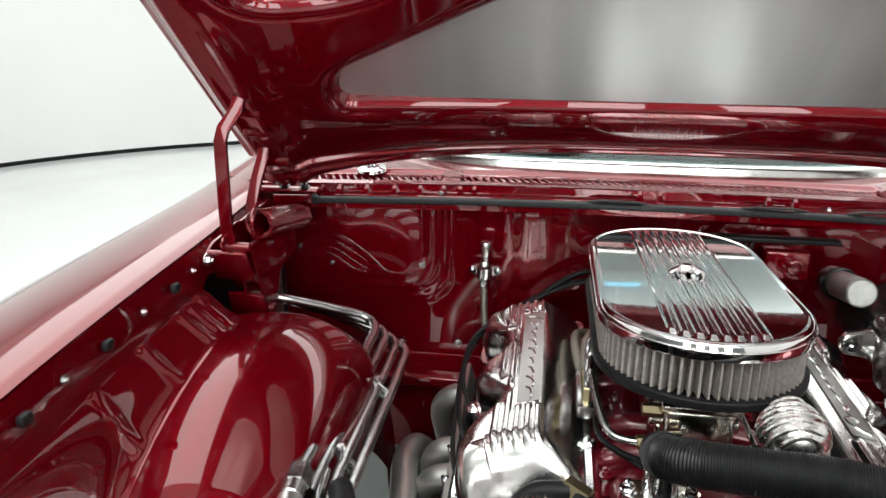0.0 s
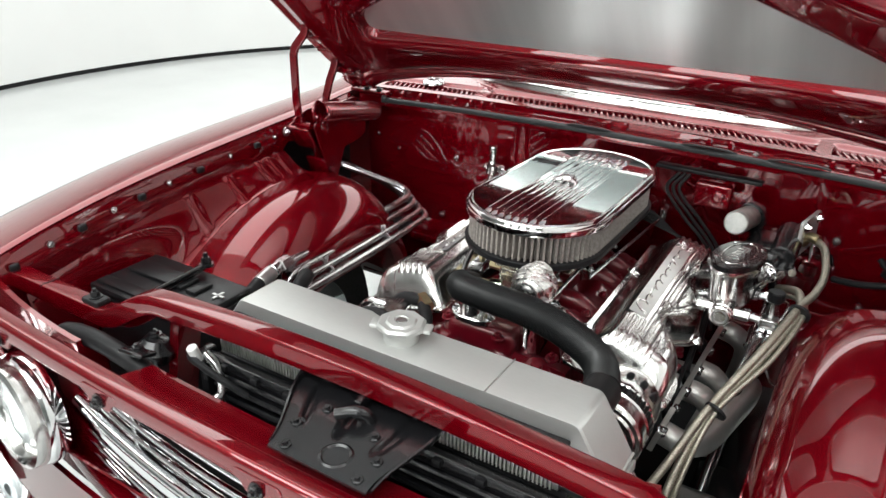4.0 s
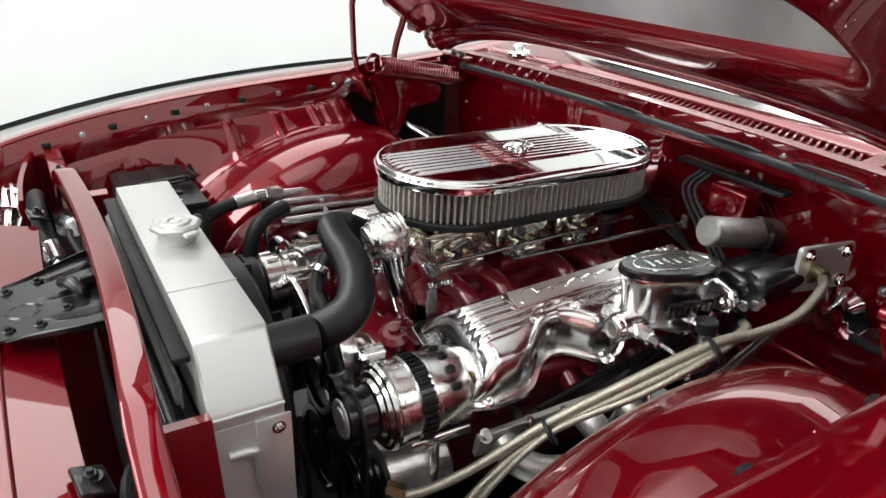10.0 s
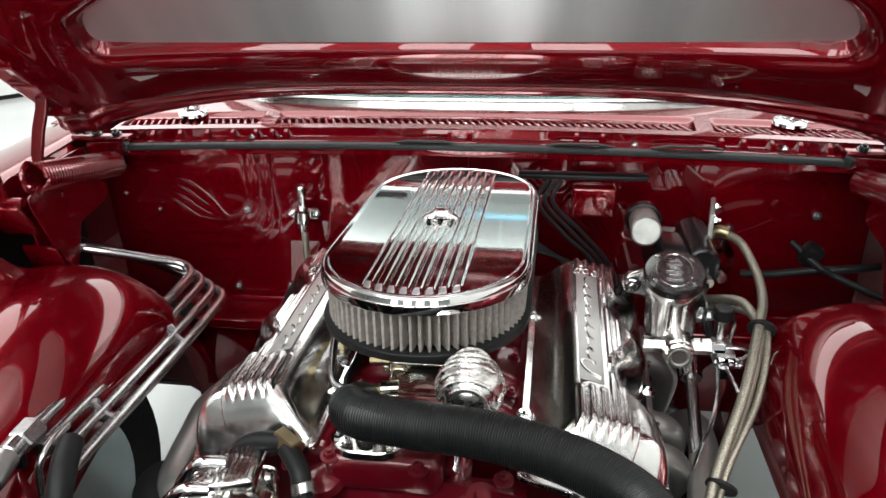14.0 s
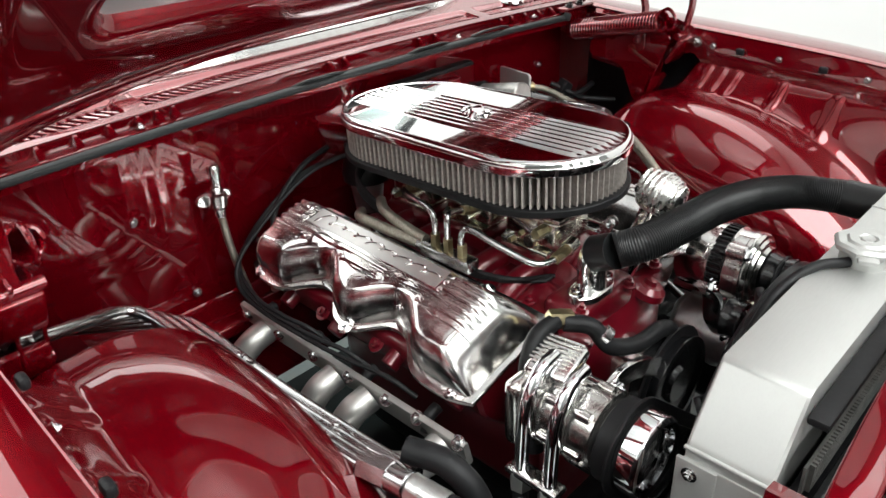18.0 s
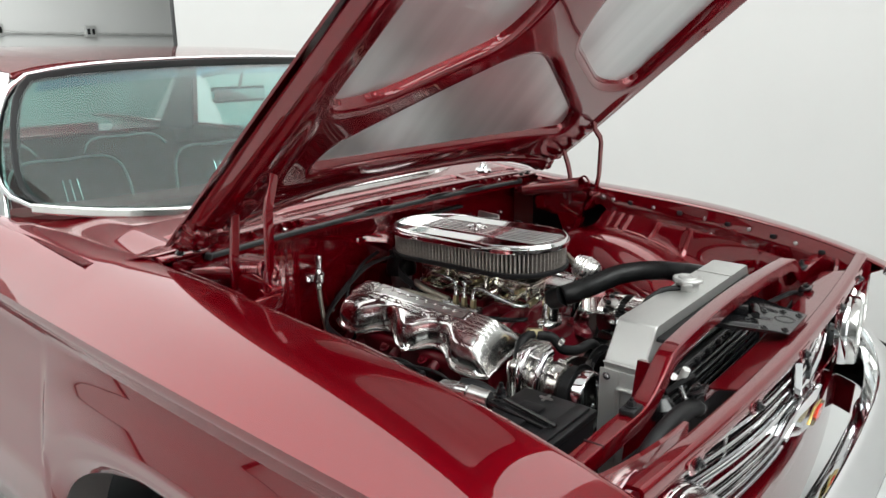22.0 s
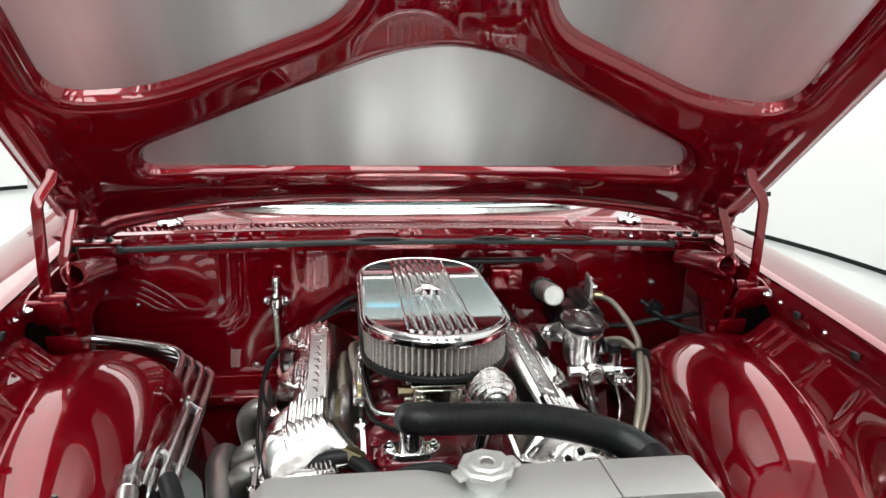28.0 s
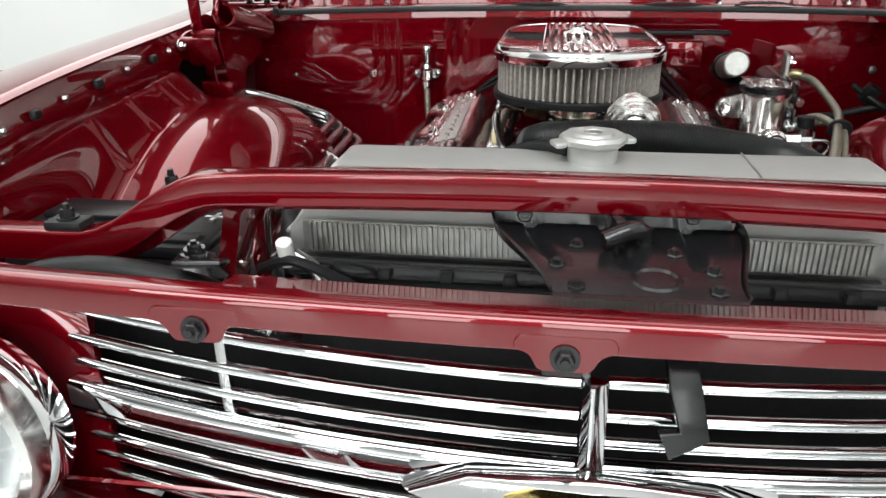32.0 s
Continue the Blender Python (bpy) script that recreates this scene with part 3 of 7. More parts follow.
part("screen_trim", sweep(rim, rounded([(-0.012, -0.008), (0.012, -0.008), (0.012, 0.008), (-0.012, 0.008)], 0.006)), CHROME, car, "bright chrome windscreen surround")
part("screen_trim", sweep([windscreen(u / 40, 0.0) for u in range(41)], rounded([(-0.026, -0.012), (0.026, -0.012), (0.022, 0.016), (-0.014, 0.016)], 0.008), up=(0, 0, 1)), POLISHED, car, "bright chrome windscreen surround")


def roof(u, v):
    k = -1 + 2 * u
    y = 0.71 + 1.75 * v + 0.04 * k * k
    w = 0.80 + 0.02 * math.sin(v * math.pi)
    return (w * k, y, 1.468 + 0.045 * math.sin(v * math.pi) - 0.010 * k * k - 0.03 * abs(k) ** 8 + 0.01 * v)


part("roof", sheet(roof, 40, 40, 0.02), PAINT, car, "red roof panel")
for side in (-1, 1):
    part("pillar", sweep([(side * 0.93, 0.64, 1.03), (side * 0.89, 0.72, 1.25), (side * 0.81, 0.79, 1.42)], rounded([(-0.03, -0.02), (0.03, -0.02), (0.03, 0.02), (-0.03, 0.02)], 0.012)), CHROME, car)
    part("window_trim", sweep(curve_points([(side * 0.96, 0.76, 1.03), (side * 0.93, 0.80, 1.24), (side * 0.85, 0.92, 1.40), (side * 0.83, 1.6, 1.43), (side * 0.84, 2.3, 1.36)], 6), rounded([(-0.014, -0.012), (0.014, -0.012), (0.014, 0.012), (-0.014, 0.012)], 0.006)), CHROME, car)
    w = part("side_window", sheet(lambda u, v: (side * (0.975 - 0.13 * v), 0.80 + 0.10 * v + (1.5 - 0.1 * v) * u, 1.03 + (0.385 - 0.03 * u) * v), 10, 8, 0.004), GLASS, car)
    w.visible_shadow = False
    part("rear_pillar", sheet(lambda u, v: (side * (0.98 - 0.16 * v), 2.62 + (0.42 - 0.32 * v) * u - 0.30 * v, 1.02 + 0.41 * v), 10, 10, 0.03 * side), PAINT, car)
    part("pillar_trim", sheet(lambda u, v: (side * (0.93 - 0.16 * v), 2.60 + (0.40 - 0.30 * v) * u - 0.30 * v, 1.02 + 0.40 * v), 10, 10, 0.006 * side), HEADLINER, car, "mauve inner pillar trim")
    part("flank", sheet(lambda u, v: (wing_at(side, 0.615, v)[0], 0.63 + 3.3 * u, wing_at(side, 0.615, v)[2]), 30, 60, 0.02 * side), PAINT, car, "red door and rear flank")
    part("door_gap", block((side * 1.045, 0.626, 0.60), (0.012, 0.005, 0.66), 0), PLASTIC, car)
part("rear_deck", sheet(lambda u, v: (-0.97 + 1.94 * u, 3.0 + 1.0 * v, 1.02 - 0.06 * v), 20, 10, 0.02), PAINT, car)
part("tail_panel", block((0, 3.95, 0.62), (1.94, 0.05, 0.76), 0.02), PAINT, car)
rg = part("rear_window", sheet(lambda u, v: ((-0.78 + 1.56 * u) * (1 + 0.15 * v), 2.42 + 0.6 * v + 0.08 * (1 - (2 * u - 1) ** 2), 1.46 - 0.40 * v), 30, 10, 0.004), GLASS, car)
rg.visible_shadow = False
part("dashboard", sheet(lambda u, v: (-0.88 + 1.76 * u, 0.50 + 0.35 * v + 0.1 * (2 * u - 1) ** 2, 1.03 - 0.02 * v - 0.14 * step(0.75, 1, v)), 30, 14, 0.02), SEAT, car)
part("cabin_floor", block((0, 1.9, 0.35), (1.8, 2.8, 0.05), 0), SEAT, car)
part("headliner", sheet(lambda u, v: tuple(Vector(roof(0.03 + 0.94 * u, 0.02 + 0.95 * v)) + Vector((0, 0, -0.032))), 20, 20, 0.005), HEADLINER, car)


def bench(y, top, name, label):
    s = thing(name, (0, y, 0.4), label, "seat")
    part("seat_back", sheet(lambda u, v: (-0.70 + 1.40 * u, y + 0.10 * v - 0.03 * math.sin(v * math.pi), 0.55 + (top - 0.55) * (v * 0.96 + 0.04 * math.sqrt(max(0, 1 - abs(2 * u - 1) ** 6)))), 40, 20, 0.12), SEAT, s)
    part("cushion", block((0, y - 0.28, 0.52), (1.4, 0.5, 0.16), 0.05, seg=4), SEAT, s)
    for x in (-0.36, 0.36):
        part("piping", tube([(x - 0.26, y - 0.035, 0.72), (x - 0.22, y + 0.03, top - 0.05), (x, y + 0.06, top - 0.02), (x + 0.22, y + 0.03, top - 0.05), (x + 0.26, y - 0.035, 0.72)], 0.006, 8), WHITE_PART, s)
        for k in (-0.03, 0, 0.03):
            part("stripe", tube([(x + k, y - 0.02, top - 0.25), (x + k, y + 0.03, top - 0.1)], 0.004, 8, 4), CHROME, s)
    return s


bench(1.45, 1.08, "front_seat", "oxblood vinyl front bench seat with pale piping")
bench(2.35, 1.06, "rear_seat", "oxblood vinyl rear bench seat with pale piping")
mirror = thing("rear_view_mirror", (0.02, 0.78, 1.34), "small chrome rear-view mirror under the roof edge", "mirror")
part("housing", block((0.02, 0.80, 1.33), (0.24, 0.03, 0.06), 0.014, seg=3), CHROME, mirror)
part("stem", cyl((0.02, 0.80, 1.35), (0.02, 0.76, 1.43), 0.007), CHROME, mirror)
wheelring = lathe([(0.19 + 0.012 * math.cos(a * math.pi / 6), 0.012 * math.sin(a * math.pi / 6)) for a in range(13)], (0.42, 1.02, 1.0), (0, 0.85, 0.5), 40)
steer = thing("steering_wheel", (0.42, 1.02, 1.0), "dark red steering wheel behind the dashboard", "steering wheel")
part("rim", wheelring, SEAT, steer)
part("hub", cyl((0.42, 1.0, 0.99), (0.42, 1.1, 0.93), 0.05), CHROME, steer)
part("spoke", cyl((0.24, 1.03, 1.0), (0.60, 1.03, 1.0), 0.012), CHROME, steer)

# wheels
for side in (-1, 1):
    for wy in (-0.42, 2.75):
        w = thing("wheel", (side * 0.82, wy, 0.32), "black tyre on a chrome road wheel", "wheel", "wheels of the car")
        part("tyre", lathe([(0.20, -0.10), (0.30, -0.105), (0.325, -0.08), (0.33, 0), (0.325, 0.08), (0.30, 0.105), (0.20, 0.10)], (side * 0.82, wy, 0.33), (side, 0, 0), 40), TYRE, w)
        part("rim", lathe([(0, 0.05), (0.06, 0.06), (0.10, 0.03), (0.17, 0.07), (0.205, 0.10), (0.205, -0.10), (0.0, -0.09)], (side * 0.82, wy, 0.33), (side, 0, 0), 40), CHROME, w)
    part("wheel_arch_liner", lathe([(0.42, -0.20), (0.42, 0.24)], (side * 0.80, -0.44, 0.30), (side, 0, 0), 30, 12, 156), PLASTIC, car)


# ---- front: support bars, latch plate, grille, lamps, bumper ----
def bar_z(x):
    return 0.845 + 0.068 * step(0.56, 0.40, abs(x - MID)) + 0.006 * (1 - (x / 0.5) ** 2 if abs(x) < 0.5 else 0)


def bar_y(x):
    return -1.102 - 0.018 * min(1.0, (x / 0.45) ** 2)


xs = [-0.80 + 1.62 * k / 80 for k in range(81)]
support = thing("radiator_support", (0, -1.11, 0.85), "glossy red radiator support bar across the bay", "support bar")
part("bar", sweep([(x, bar_y(x), bar_z(x)) for x in xs], rounded([(-0.018, -0.046), (-0.014, -0.046), (-0.013, -0.004), (0.012, -0.002), (0.013, -0.032), (0.018, -0.032), (0.018, 0.004), (-0.018, 0.002)], 0.004, 3), up=(0, 0, 1)), PAINT, support)
for side in (-1, 1):
    b = part("bumper_stop", block((side * 0.575 + MID, -1.120, bar_z(0.575) + 0.008), (0.045, 0.03, 0.012), 0.004), RUBBER, support)
    part("stop_screw", hexbolt((side * 0.575 + MID, -1.120, bar_z(0.575) + 0.013), (0, 0, 1), 0.008, 0.012), RUBBER, b)
    part("down_leg", sheet(lambda u, v: (side * (0.40 + 0.10 * v + MID * side), -1.10 + 0.05 * u, 0.87 - 0.45 * v), 8, 12, 0.02), RED_BAY, support)
    part("seam", block((side * 0.70, -1.120, bar_z(0.7) + 0.001), (0.003, 0.037, 0.006), 0), PLASTIC, support)


def head_y(x):
    return -1.266 + 0.026 * (x / 0.8) ** 2


def head_z(x):
    return 0.849 + 0.012 * (x / 0.8) ** 2


header = thing("header_panel", (0, -1.26, 0.82), "glossy red header panel above the grille", "panel")
part("air_pan", sheet(lambda u, v: (-0.80 + 1.60 * u, -1.235 + 0.135 * v, 0.60 - 0.09 * v - 0.02 * math.sin(v * math.pi)), 24, 8, 0.004), RED_BAY, header, "red pan behind the grille")
part("header", sweep([(x, head_y(x), head_z(x)) for x in xs], rounded([(-0.022, -0.024), (-0.018, -0.024), (-0.016, -0.006), (0.006, -0.002), (0.011, -0.026), (0.015, -0.026), (0.014, 0.0), (0.006, 0.005), (-0.019, 0.001)], 0.004, 3), up=(0, 0, 1)), PAINT, header)
part("shelf", sheet(lambda u, v: (-0.34 + 0.98 * u, head_y(-0.34 + 0.98 * u) + 0.019 + 0.066 * min(1.0, v * 1.6), head_z(-0.34 + 0.98 * u) - 0.006 - 0.016 * min(1.0, v * 1.6) - 0.07 * max(0.0, v - 0.6)), 40, 20, 0.003), PAINT, header, "red shelf behind the header edge")
for x in (-0.34, -0.013, 0.37, -0.62, 0.66):
    t = part("tab", prism(rounded([(-0.045, 0.0), (-0.030, -0.006), (-0.022, -0.022), (0.022, -0.022), (0.030, -0.006), (0.045, 0.0), (0.04, 0.012), (-0.04, 0.012)], 0.006, 4), 0, 0.005, lambda a, b, h: (x + a, head_y(x) - 0.016 + h, head_z(x) - 0.022 + b), 0.001), PAINT, header)
    part("tab_bolt", hexbolt((x, head_y(x) - 0.017, head_z(x) - 0.030), (0, -1, 0.12), 0.0085, 0.008), BLACK, t)
for x in (-0.38, 0.43):
    c = part("clip", block((x, head_y(x) + 0.085, head_z(x) - 0.014), (0.05, 0.035, 0.008), 0.003, (-20, 0, 8)), BLACK, header)
    part("clip_bolt", hexbolt((x, head_y(x) + 0.085, head_z(x) - 0.010), (0, 0, 1), 0.008, 0.008), BLACK, c)

latch = thing("latch_plate", (MID, -1.17, 0.84), "black steel bonnet latch plate with bolts and an oval hole", "latch plate")


def plate(u, v):
    k = -1 + 2 * u
    if v < 0.22:
        y, z = -1.088 - 0.006 * v / 0.22, 0.892 - 0.028 * v / 0.22
    else:
        q = (v - 0.22) / 0.78
        y, z = -1.094 - 0.152 * q, 0.864 - 0.006 * q
    groove = -0.006 * sum(step(0.10, 0.04, abs(k - c)) for c in (-0.68, -0.05, 0.62)) * step(0.75, 0.6, v)
    return (MID + 0.010 + 0.030 * v + k * (0.120 - 0.040 * step(0.25, 1.0, v)), y, z + groove)


part("plate", sheet(plate, 60, 40, 0.004), BLACK, latch)
for k, v in ((-0.40, 0.50), (0.42, 0.56), (-0.75, 0.72), (0.75, 0.74), (-0.72, 0.93), (0.74, 0.93), (-0.7, 0.1), (0.7, 0.1)):
    p = plate((k + 1) / 2, v)
    part("bolt", hexbolt((p[0], p[1], p[2]), (0, -0.15 if v > 0.2 else -1, 1 if v > 0.2 else 0.4), 0.0085, 0.007), BLACK, latch)
part("hole_rim", lathe([(0.016, 0), (0.021, 0.001), (0.024, 0.004), (0.020, 0.006), (0.016, 0.0035)], (MID + 0.049, -1.214, 0.859), (0, -0.05, 1), 26), BLACK, latch)
part("hole", lathe([(0, 0.0), (0.016, 0.0)], (MID + 0.049, -1.214, 0.8615), (0, -0.05, 1), 24), PLASTIC, latch)
for side in (-1, 1):
    part("side_flange", sheet(lambda u, v: tuple(Vector(plate(0.5 + side * 0.5, 0.22 + 0.74 * u)) + Vector((side * 0.003 * v, 0, 0.014 * v * (1 - 0.7 * u)))), 12, 3, 0.003), BLACK, latch)
part("hook", tube([(MID + 0.045, -1.135, 0.860), (MID + 0.045, -1.140, 0.876), (MID + 0.032, -1.150, 0.884), (MID + 0.006, -1.160, 0.876)], 0.009, 10), BLACK, latch)
part("catch", block((MID + 0.02, -1.12, 0.868), (0.012, 0.035, 0.04), 0.004, (0, 0, 12)), BLACK, latch)

# condenser and its hoses in front of the radiator
cond = thing("condenser", (0, -1.06, 0.6), "silver condenser core behind a black cooler rack", "condenser")
part("core", block((0, -1.054, 0.61), (0.64, 0.014, 0.38), 0.002), PLASTIC, cond)
part("mesh_strip", block((0.0, -1.0605, 0.828), (0.62, 0.003, 0.036), 0), CORE, cond)
for k in range(100):
    part("fin", block((-0.30 + 0.6 * k / 99, -1.064, 0.828), (0.0030, 0.006, 0.034), 0), CORE, cond)
part("rail", block((0.0, -1.078, 0.796), (0.66, 0.016, 0.02), 0.003), BLACK, cond)
for k in range(14):
    z = 0.775 - k * 0.022
    part("cooler_tube", cyl((-0.31, -1.085, z), (0.33, -1.085, z), 0.005, n=8), BLACK, cond)
for k in range(9):
    part("clip", block((-0.28 + 0.07 * k, -1.089, 0.796), (0.014, 0.01, 0.012), 0.002), PLASTIC, cond)
for side in (-1, 1):
    part("side_rail", block((side * 0.335, -1.075, 0.62), (0.018, 0.03, 0.38), 0.003), BLACK, cond)
part("top_seal", block((0.015, -1.056, 0.880), (0.60, 0.022, 0.010), 0.003), RUBBER, cond)
line = thing("condenser_hose", (-0.45, -1.16, 0.8), "black rubber hose curving behind the header panel", "hose")
part("hose", tube([(-0.66, -1.16, 0.70), (-0.60, -1.17, 0.795), (-0.50, -1.175, 0.822), (-0.40, -1.172, 0.808), (-0.345, -1.165, 0.782)], 0.017, 14), RUBBER, line)
part("ferrule", tube([(-0.35, -1.165, 0.785), (-0.315, -1.158, 0.765)], 0.0185, 16, 4), STEEL, line, "crimped steel ferrule")
part("fitting", cyl((-0.315, -1.158, 0.765), (-0.29, -1.14, 0.75), 0.013, n=6), STEEL, line)
part("pipe", tube([(-0.29, -1.14, 0.75), (-0.27, -1.11, 0.76), (-0.285, -1.10, 0.80), (-0.31, -1.10, 0.82)], 0.008, 10), STEEL, line)
part("cap", cyl((-0.31, -1.115, 0.815), (-0.31, -1.125, 0.845), 0.009, n=12), WHITE_PART, line)
wire = thing("wiring", (-0.3, -1.12, 0.79), "thin black cable loops beside the condenser", "cable")
part("cable", tube([(-0.35, -1.10, 0.80), (-0.30, -1.13, 0.825), (-0.25, -1.12, 0.80), (-0.22, -1.10, 0.77)], 0.006, 8), RUBBER, wire)
part("cable", tube([(0.36, -1.10, 0.80), (0.42, -1.14, 0.82), (0.52, -1.15, 0.79), (0.60, -1.14, 0.74)], 0.007, 8), RUBBER, wire)
horn = thing("horn", (-0.42, -1.10, 0.80), "small black horn bracket with a bolt", "horn")
part("body", lathe([(0, 0), (0.03, 0), (0.035, 0.02), (0.02, 0.04), (0, 0.045)], (-0.42, -1.12, 0.78), (0.1, 0.2, 1), 20), BLACK, horn)
part("bolt", hexbolt((-0.42, -1.112, 0.825), (0, 0, 1), 0.008, 0.007), BLACK, horn)

# grille
grille = thing("grille", (MID, -1.28, 0.68), "chrome bar grille with a heavy middle bar", "grille")


def bar_path(x0, x1, z, fwd=0.0, n=24):
    return [(x0 + (x1 - x0) * k / n, -1.252 - fwd + 0.055 * ((x0 + (x1 - x0) * k / n - MID) / 0.55) ** 2, z + 0.014 * ((x0 + (x1 - x0) * k / n - MID) / 0.55) ** 2) for k in range(n + 1)]


SLIM = rounded([(-0.006, -0.005), (0.006, -0.005), (0.006, 0.005), (-0.006, 0.005)], 0.004, 3)
for z in (0.780, 0.745, 0.716, 0.648, 0.622, 0.596, 0.570):
    for x0, x1 in ((-0.53, MID - 0.012), (MID + 0.012, 0.555)):
        part("bar", sweep(bar_path(x0, x1, z), SLIM, up=(0, 0, 1)), CHROME, grille)
part("middle_bar", sweep(bar_path(-0.53, 0.555, 0.678, 0.006), rounded([(-0.012, -0.022), (0.012, -0.018), (0.014, 0.018), (-0.012, 0.022)], 0.008, 4), up=(0, 0, 1)), CHROME, grille, "heavy chrome middle bar")
part("post", sweep([(MID, -1.262, 0.785), (MID, -1.270, 0.685)], rounded([(-0.012, -0.008), (0.012, -0.008), (0.006, 0.010), (-0.006, 0.010)], 0.004)), CHROME, grille)
# Added black sheet in place of the shade behind the open bars.
part("shade_backing", sheet(lambda u, v: (-0.58 + 1.19 * u, -1.125 + 0.02 * ((-0.58 + 1.19 * u) / 0.55) ** 2, 0.74 - 0.25 * v), 20, 8, 0.004), SHADE_BLACK, grille)
part("lower_frame", sweep(bar_path(-0.62, 0.65, 0.520, 0.0), rounded([(-0.012, -0.02), (0.02, -0.02), (0.02, 0.02), (-0.012, 0.02)], 0.006), up=(0, 0, 1)), PAINT, grille)
for x in (-0.345, 0.375):
    part("stay", block((x, -1.225, 0.75), (0.012, 0.010, 0.10), 0.003), STEEL, grille)
part("latch_arm", sweep([(MID + 0.072, -1.225, 0.815), (MID + 0.075, -1.262, 0.785), (MID + 0.085, -1.272, 0.745), (MID + 0.06, -1.275, 0.735)], rounded([(-0.014, -0.005), (0.014, -0.005), (0.014, 0.005), (-0.014, 0.005)], 0.003)), BLACK, grille, "black safety latch arm")
part("latch_tab", block((MID - 0.025, -1.250, 0.792), (0.045, 0.012, 0.04), 0.004), BLACK, grille)
badge = thing("grille_badge", (MID - 0.02, -1.30, 0.67), "chrome winged badge with a gold and red centre", "badge")
part("wing_plate", prism([(-0.17, 0.0), (-0.11, 0.026), (0.0, 0.038), (0.11, 0.026), (0.17, 0.0), (0.09, -0.028), (0.0, -0.036), (-0.09, -0.028)], 0, 0.028, lambda a, b, h: (MID + a, -1.283 - h + abs(a) * 0.1, 0.675 + b), 0.008), CHROME, badge)
part("gold_centre", prism([(-0.075, 0.0), (-0.03, 0.022), (0.03, 0.022), (0.075, 0.0), (0.03, -0.022), (-0.03, -0.022)], 0, 0.006, lambda a, b, h: (MID + a, -1.311 - h, 0.675 + b), 0.002), GOLD, badge)
part("red_centre", prism([(-0.03, 0.0), (-0.005, 0.013), (0.03, 0.012), (0.012, -0.014), (-0.018, -0.012)], 0, 0.004, lambda a, b, h: (MID + a, -1.317 - h, 0.675 + b), 0.001), LENS_RED, badge)

# twin headlamps each side
for side in (-1, 1):
    part("lamp_panel", sheet(lambda u, v: (side * (0.50 + 0.45 * u), -1.205 + 0.08 * u * u, 0.83 - 0.34 * v + 0.02 * u), 16, 10, 0.01), RED_BAY, header)
    for x, y, z in ((0.640, -1.256, 0.668), (0.845, -1.235, 0.674)):
        h = thing("headlamp", (side * x + MID, y, z), "round glass headlamp in a deep chrome bezel", "headlamp", "twin headlamps")
        c = (side * x + MID, y, z)
        ax = (side * 0.12, -1, 0.04)
        part("bezel", lathe([(0.10, -0.03), (0.104, 0.01), (0.100, 0.026), (0.090, 0.030), (0.078, 0.016), (0.074, 0.004), (0.074, -0.01)], c, ax, 44), POLISHED, h)
        part("reflector", lathe([(0, -0.035), (0.03, -0.03), (0.055, -0.018), (0.074, 0.002)], c, ax, 36), LAMP, h)
        part("lens", lathe([(0, 0.024), (0.03, 0.022), (0.055, 0.015), (0.073, 0.003)], c, ax, 36), LENS, h)
        part("bulb_shield", lathe([(0, 0.004), (0.014, 0.003), (0.016, -0.012)], c, ax, 18), CHROME, h)
        part("flute_ring", lathe([(0.105, -0.03), (0.108, -0.02), (0.108, -0.004), (0.103, 0.004)], c, ax, 44), CHROME, h)

bumper = thing("front_bumper", (0, -1.38, 0.5), "wide chrome front bumper curving round the corners", "bumper")
bp = [(-0.99, -0.72, 0.47), (-0.985, -1.0, 0.475), (-0.95, -1.20, 0.48), (-0.80, -1.32, 0.482), (-0.45, -1.405, 0.482), (0, -1.425, 0.48), (0.45, -1.405, 0.482), (0.80, -1.32, 0.482), (0.95, -1.20, 0.48), (0.985, -1.0, 0.475), (0.99, -0.72, 0.47)]
part("blade", sweep(curve_points([(x, y - 0.01, z + 0.035) for x, y, z in bp], 8), rounded([(-0.075, 0.085), (-0.03, 0.105), (0.03, 0.05), (0.035, -0.05), (-0.005, -0.115), (-0.02, -0.11), (0.02, -0.045), (0.015, 0.04), (-0.065, 0.08)], 0.015, 4), up=(0, 0, 1)), CHROME, bumper)
for x in (-0.30, 0.33):
    part("guard", block((x, -1.375, 0.54), (0.07, 0.06, 0.12), 0.02, seg=3), CHROME, bumper)
part("valance", sheet(lambda u, v: (-0.85 + 1.7 * u, -1.26 + 0.06 * (2 * u - 1) ** 2, 0.54 - 0.22 * v), 16, 6, 0.01), RED_BAY, bumper)


# ---- bonnet, raised ----
HP, HD, HN = Vector((0, -0.03, 0.99)), Vector((0, -0.70, 0.714)), Vector((0, -0.714, -0.70))
HM = 0.018


def on_hood(x, s, w):
    """A place from across, along the bonnet and out of its underside."""
    drop = 0.105 * s * min(1.2, abs(x - HM) / 0.82) ** 3
    crown = 0.134 * (1 - min(1.0, abs(x - HM) / 0.82) ** 3) * max(0.0, (0.31 - s) / 0.29) ** 1.5
    return tuple(HP + Vector((x, 0, crown)) + HD * s + HN * (w + drop))


def rear_edge(x):
    return 0.035 - 0.018 * (1 - min(1.0, abs(x - HM) / 0.83) ** 3)


TRI = rounded([(-0.575, 0.343), (0.60, 0.343), (0.565, 0.425), (0.13, 0.668), (0.02, 0.69), (-0.08, 0.668), (-0.56, 0.415)], 0.045, 8)
UPL = rounded([(-0.675, 0.575), (-0.50, 0.575), (-0.165, 0.735), (-0.115, 0.86), (-0.115, 1.14), (-0.675, 1.14)], 0.075, 8)
UPR = [(2 * HM + 0.01 - a, b) for a, b in reversed(UPL)]


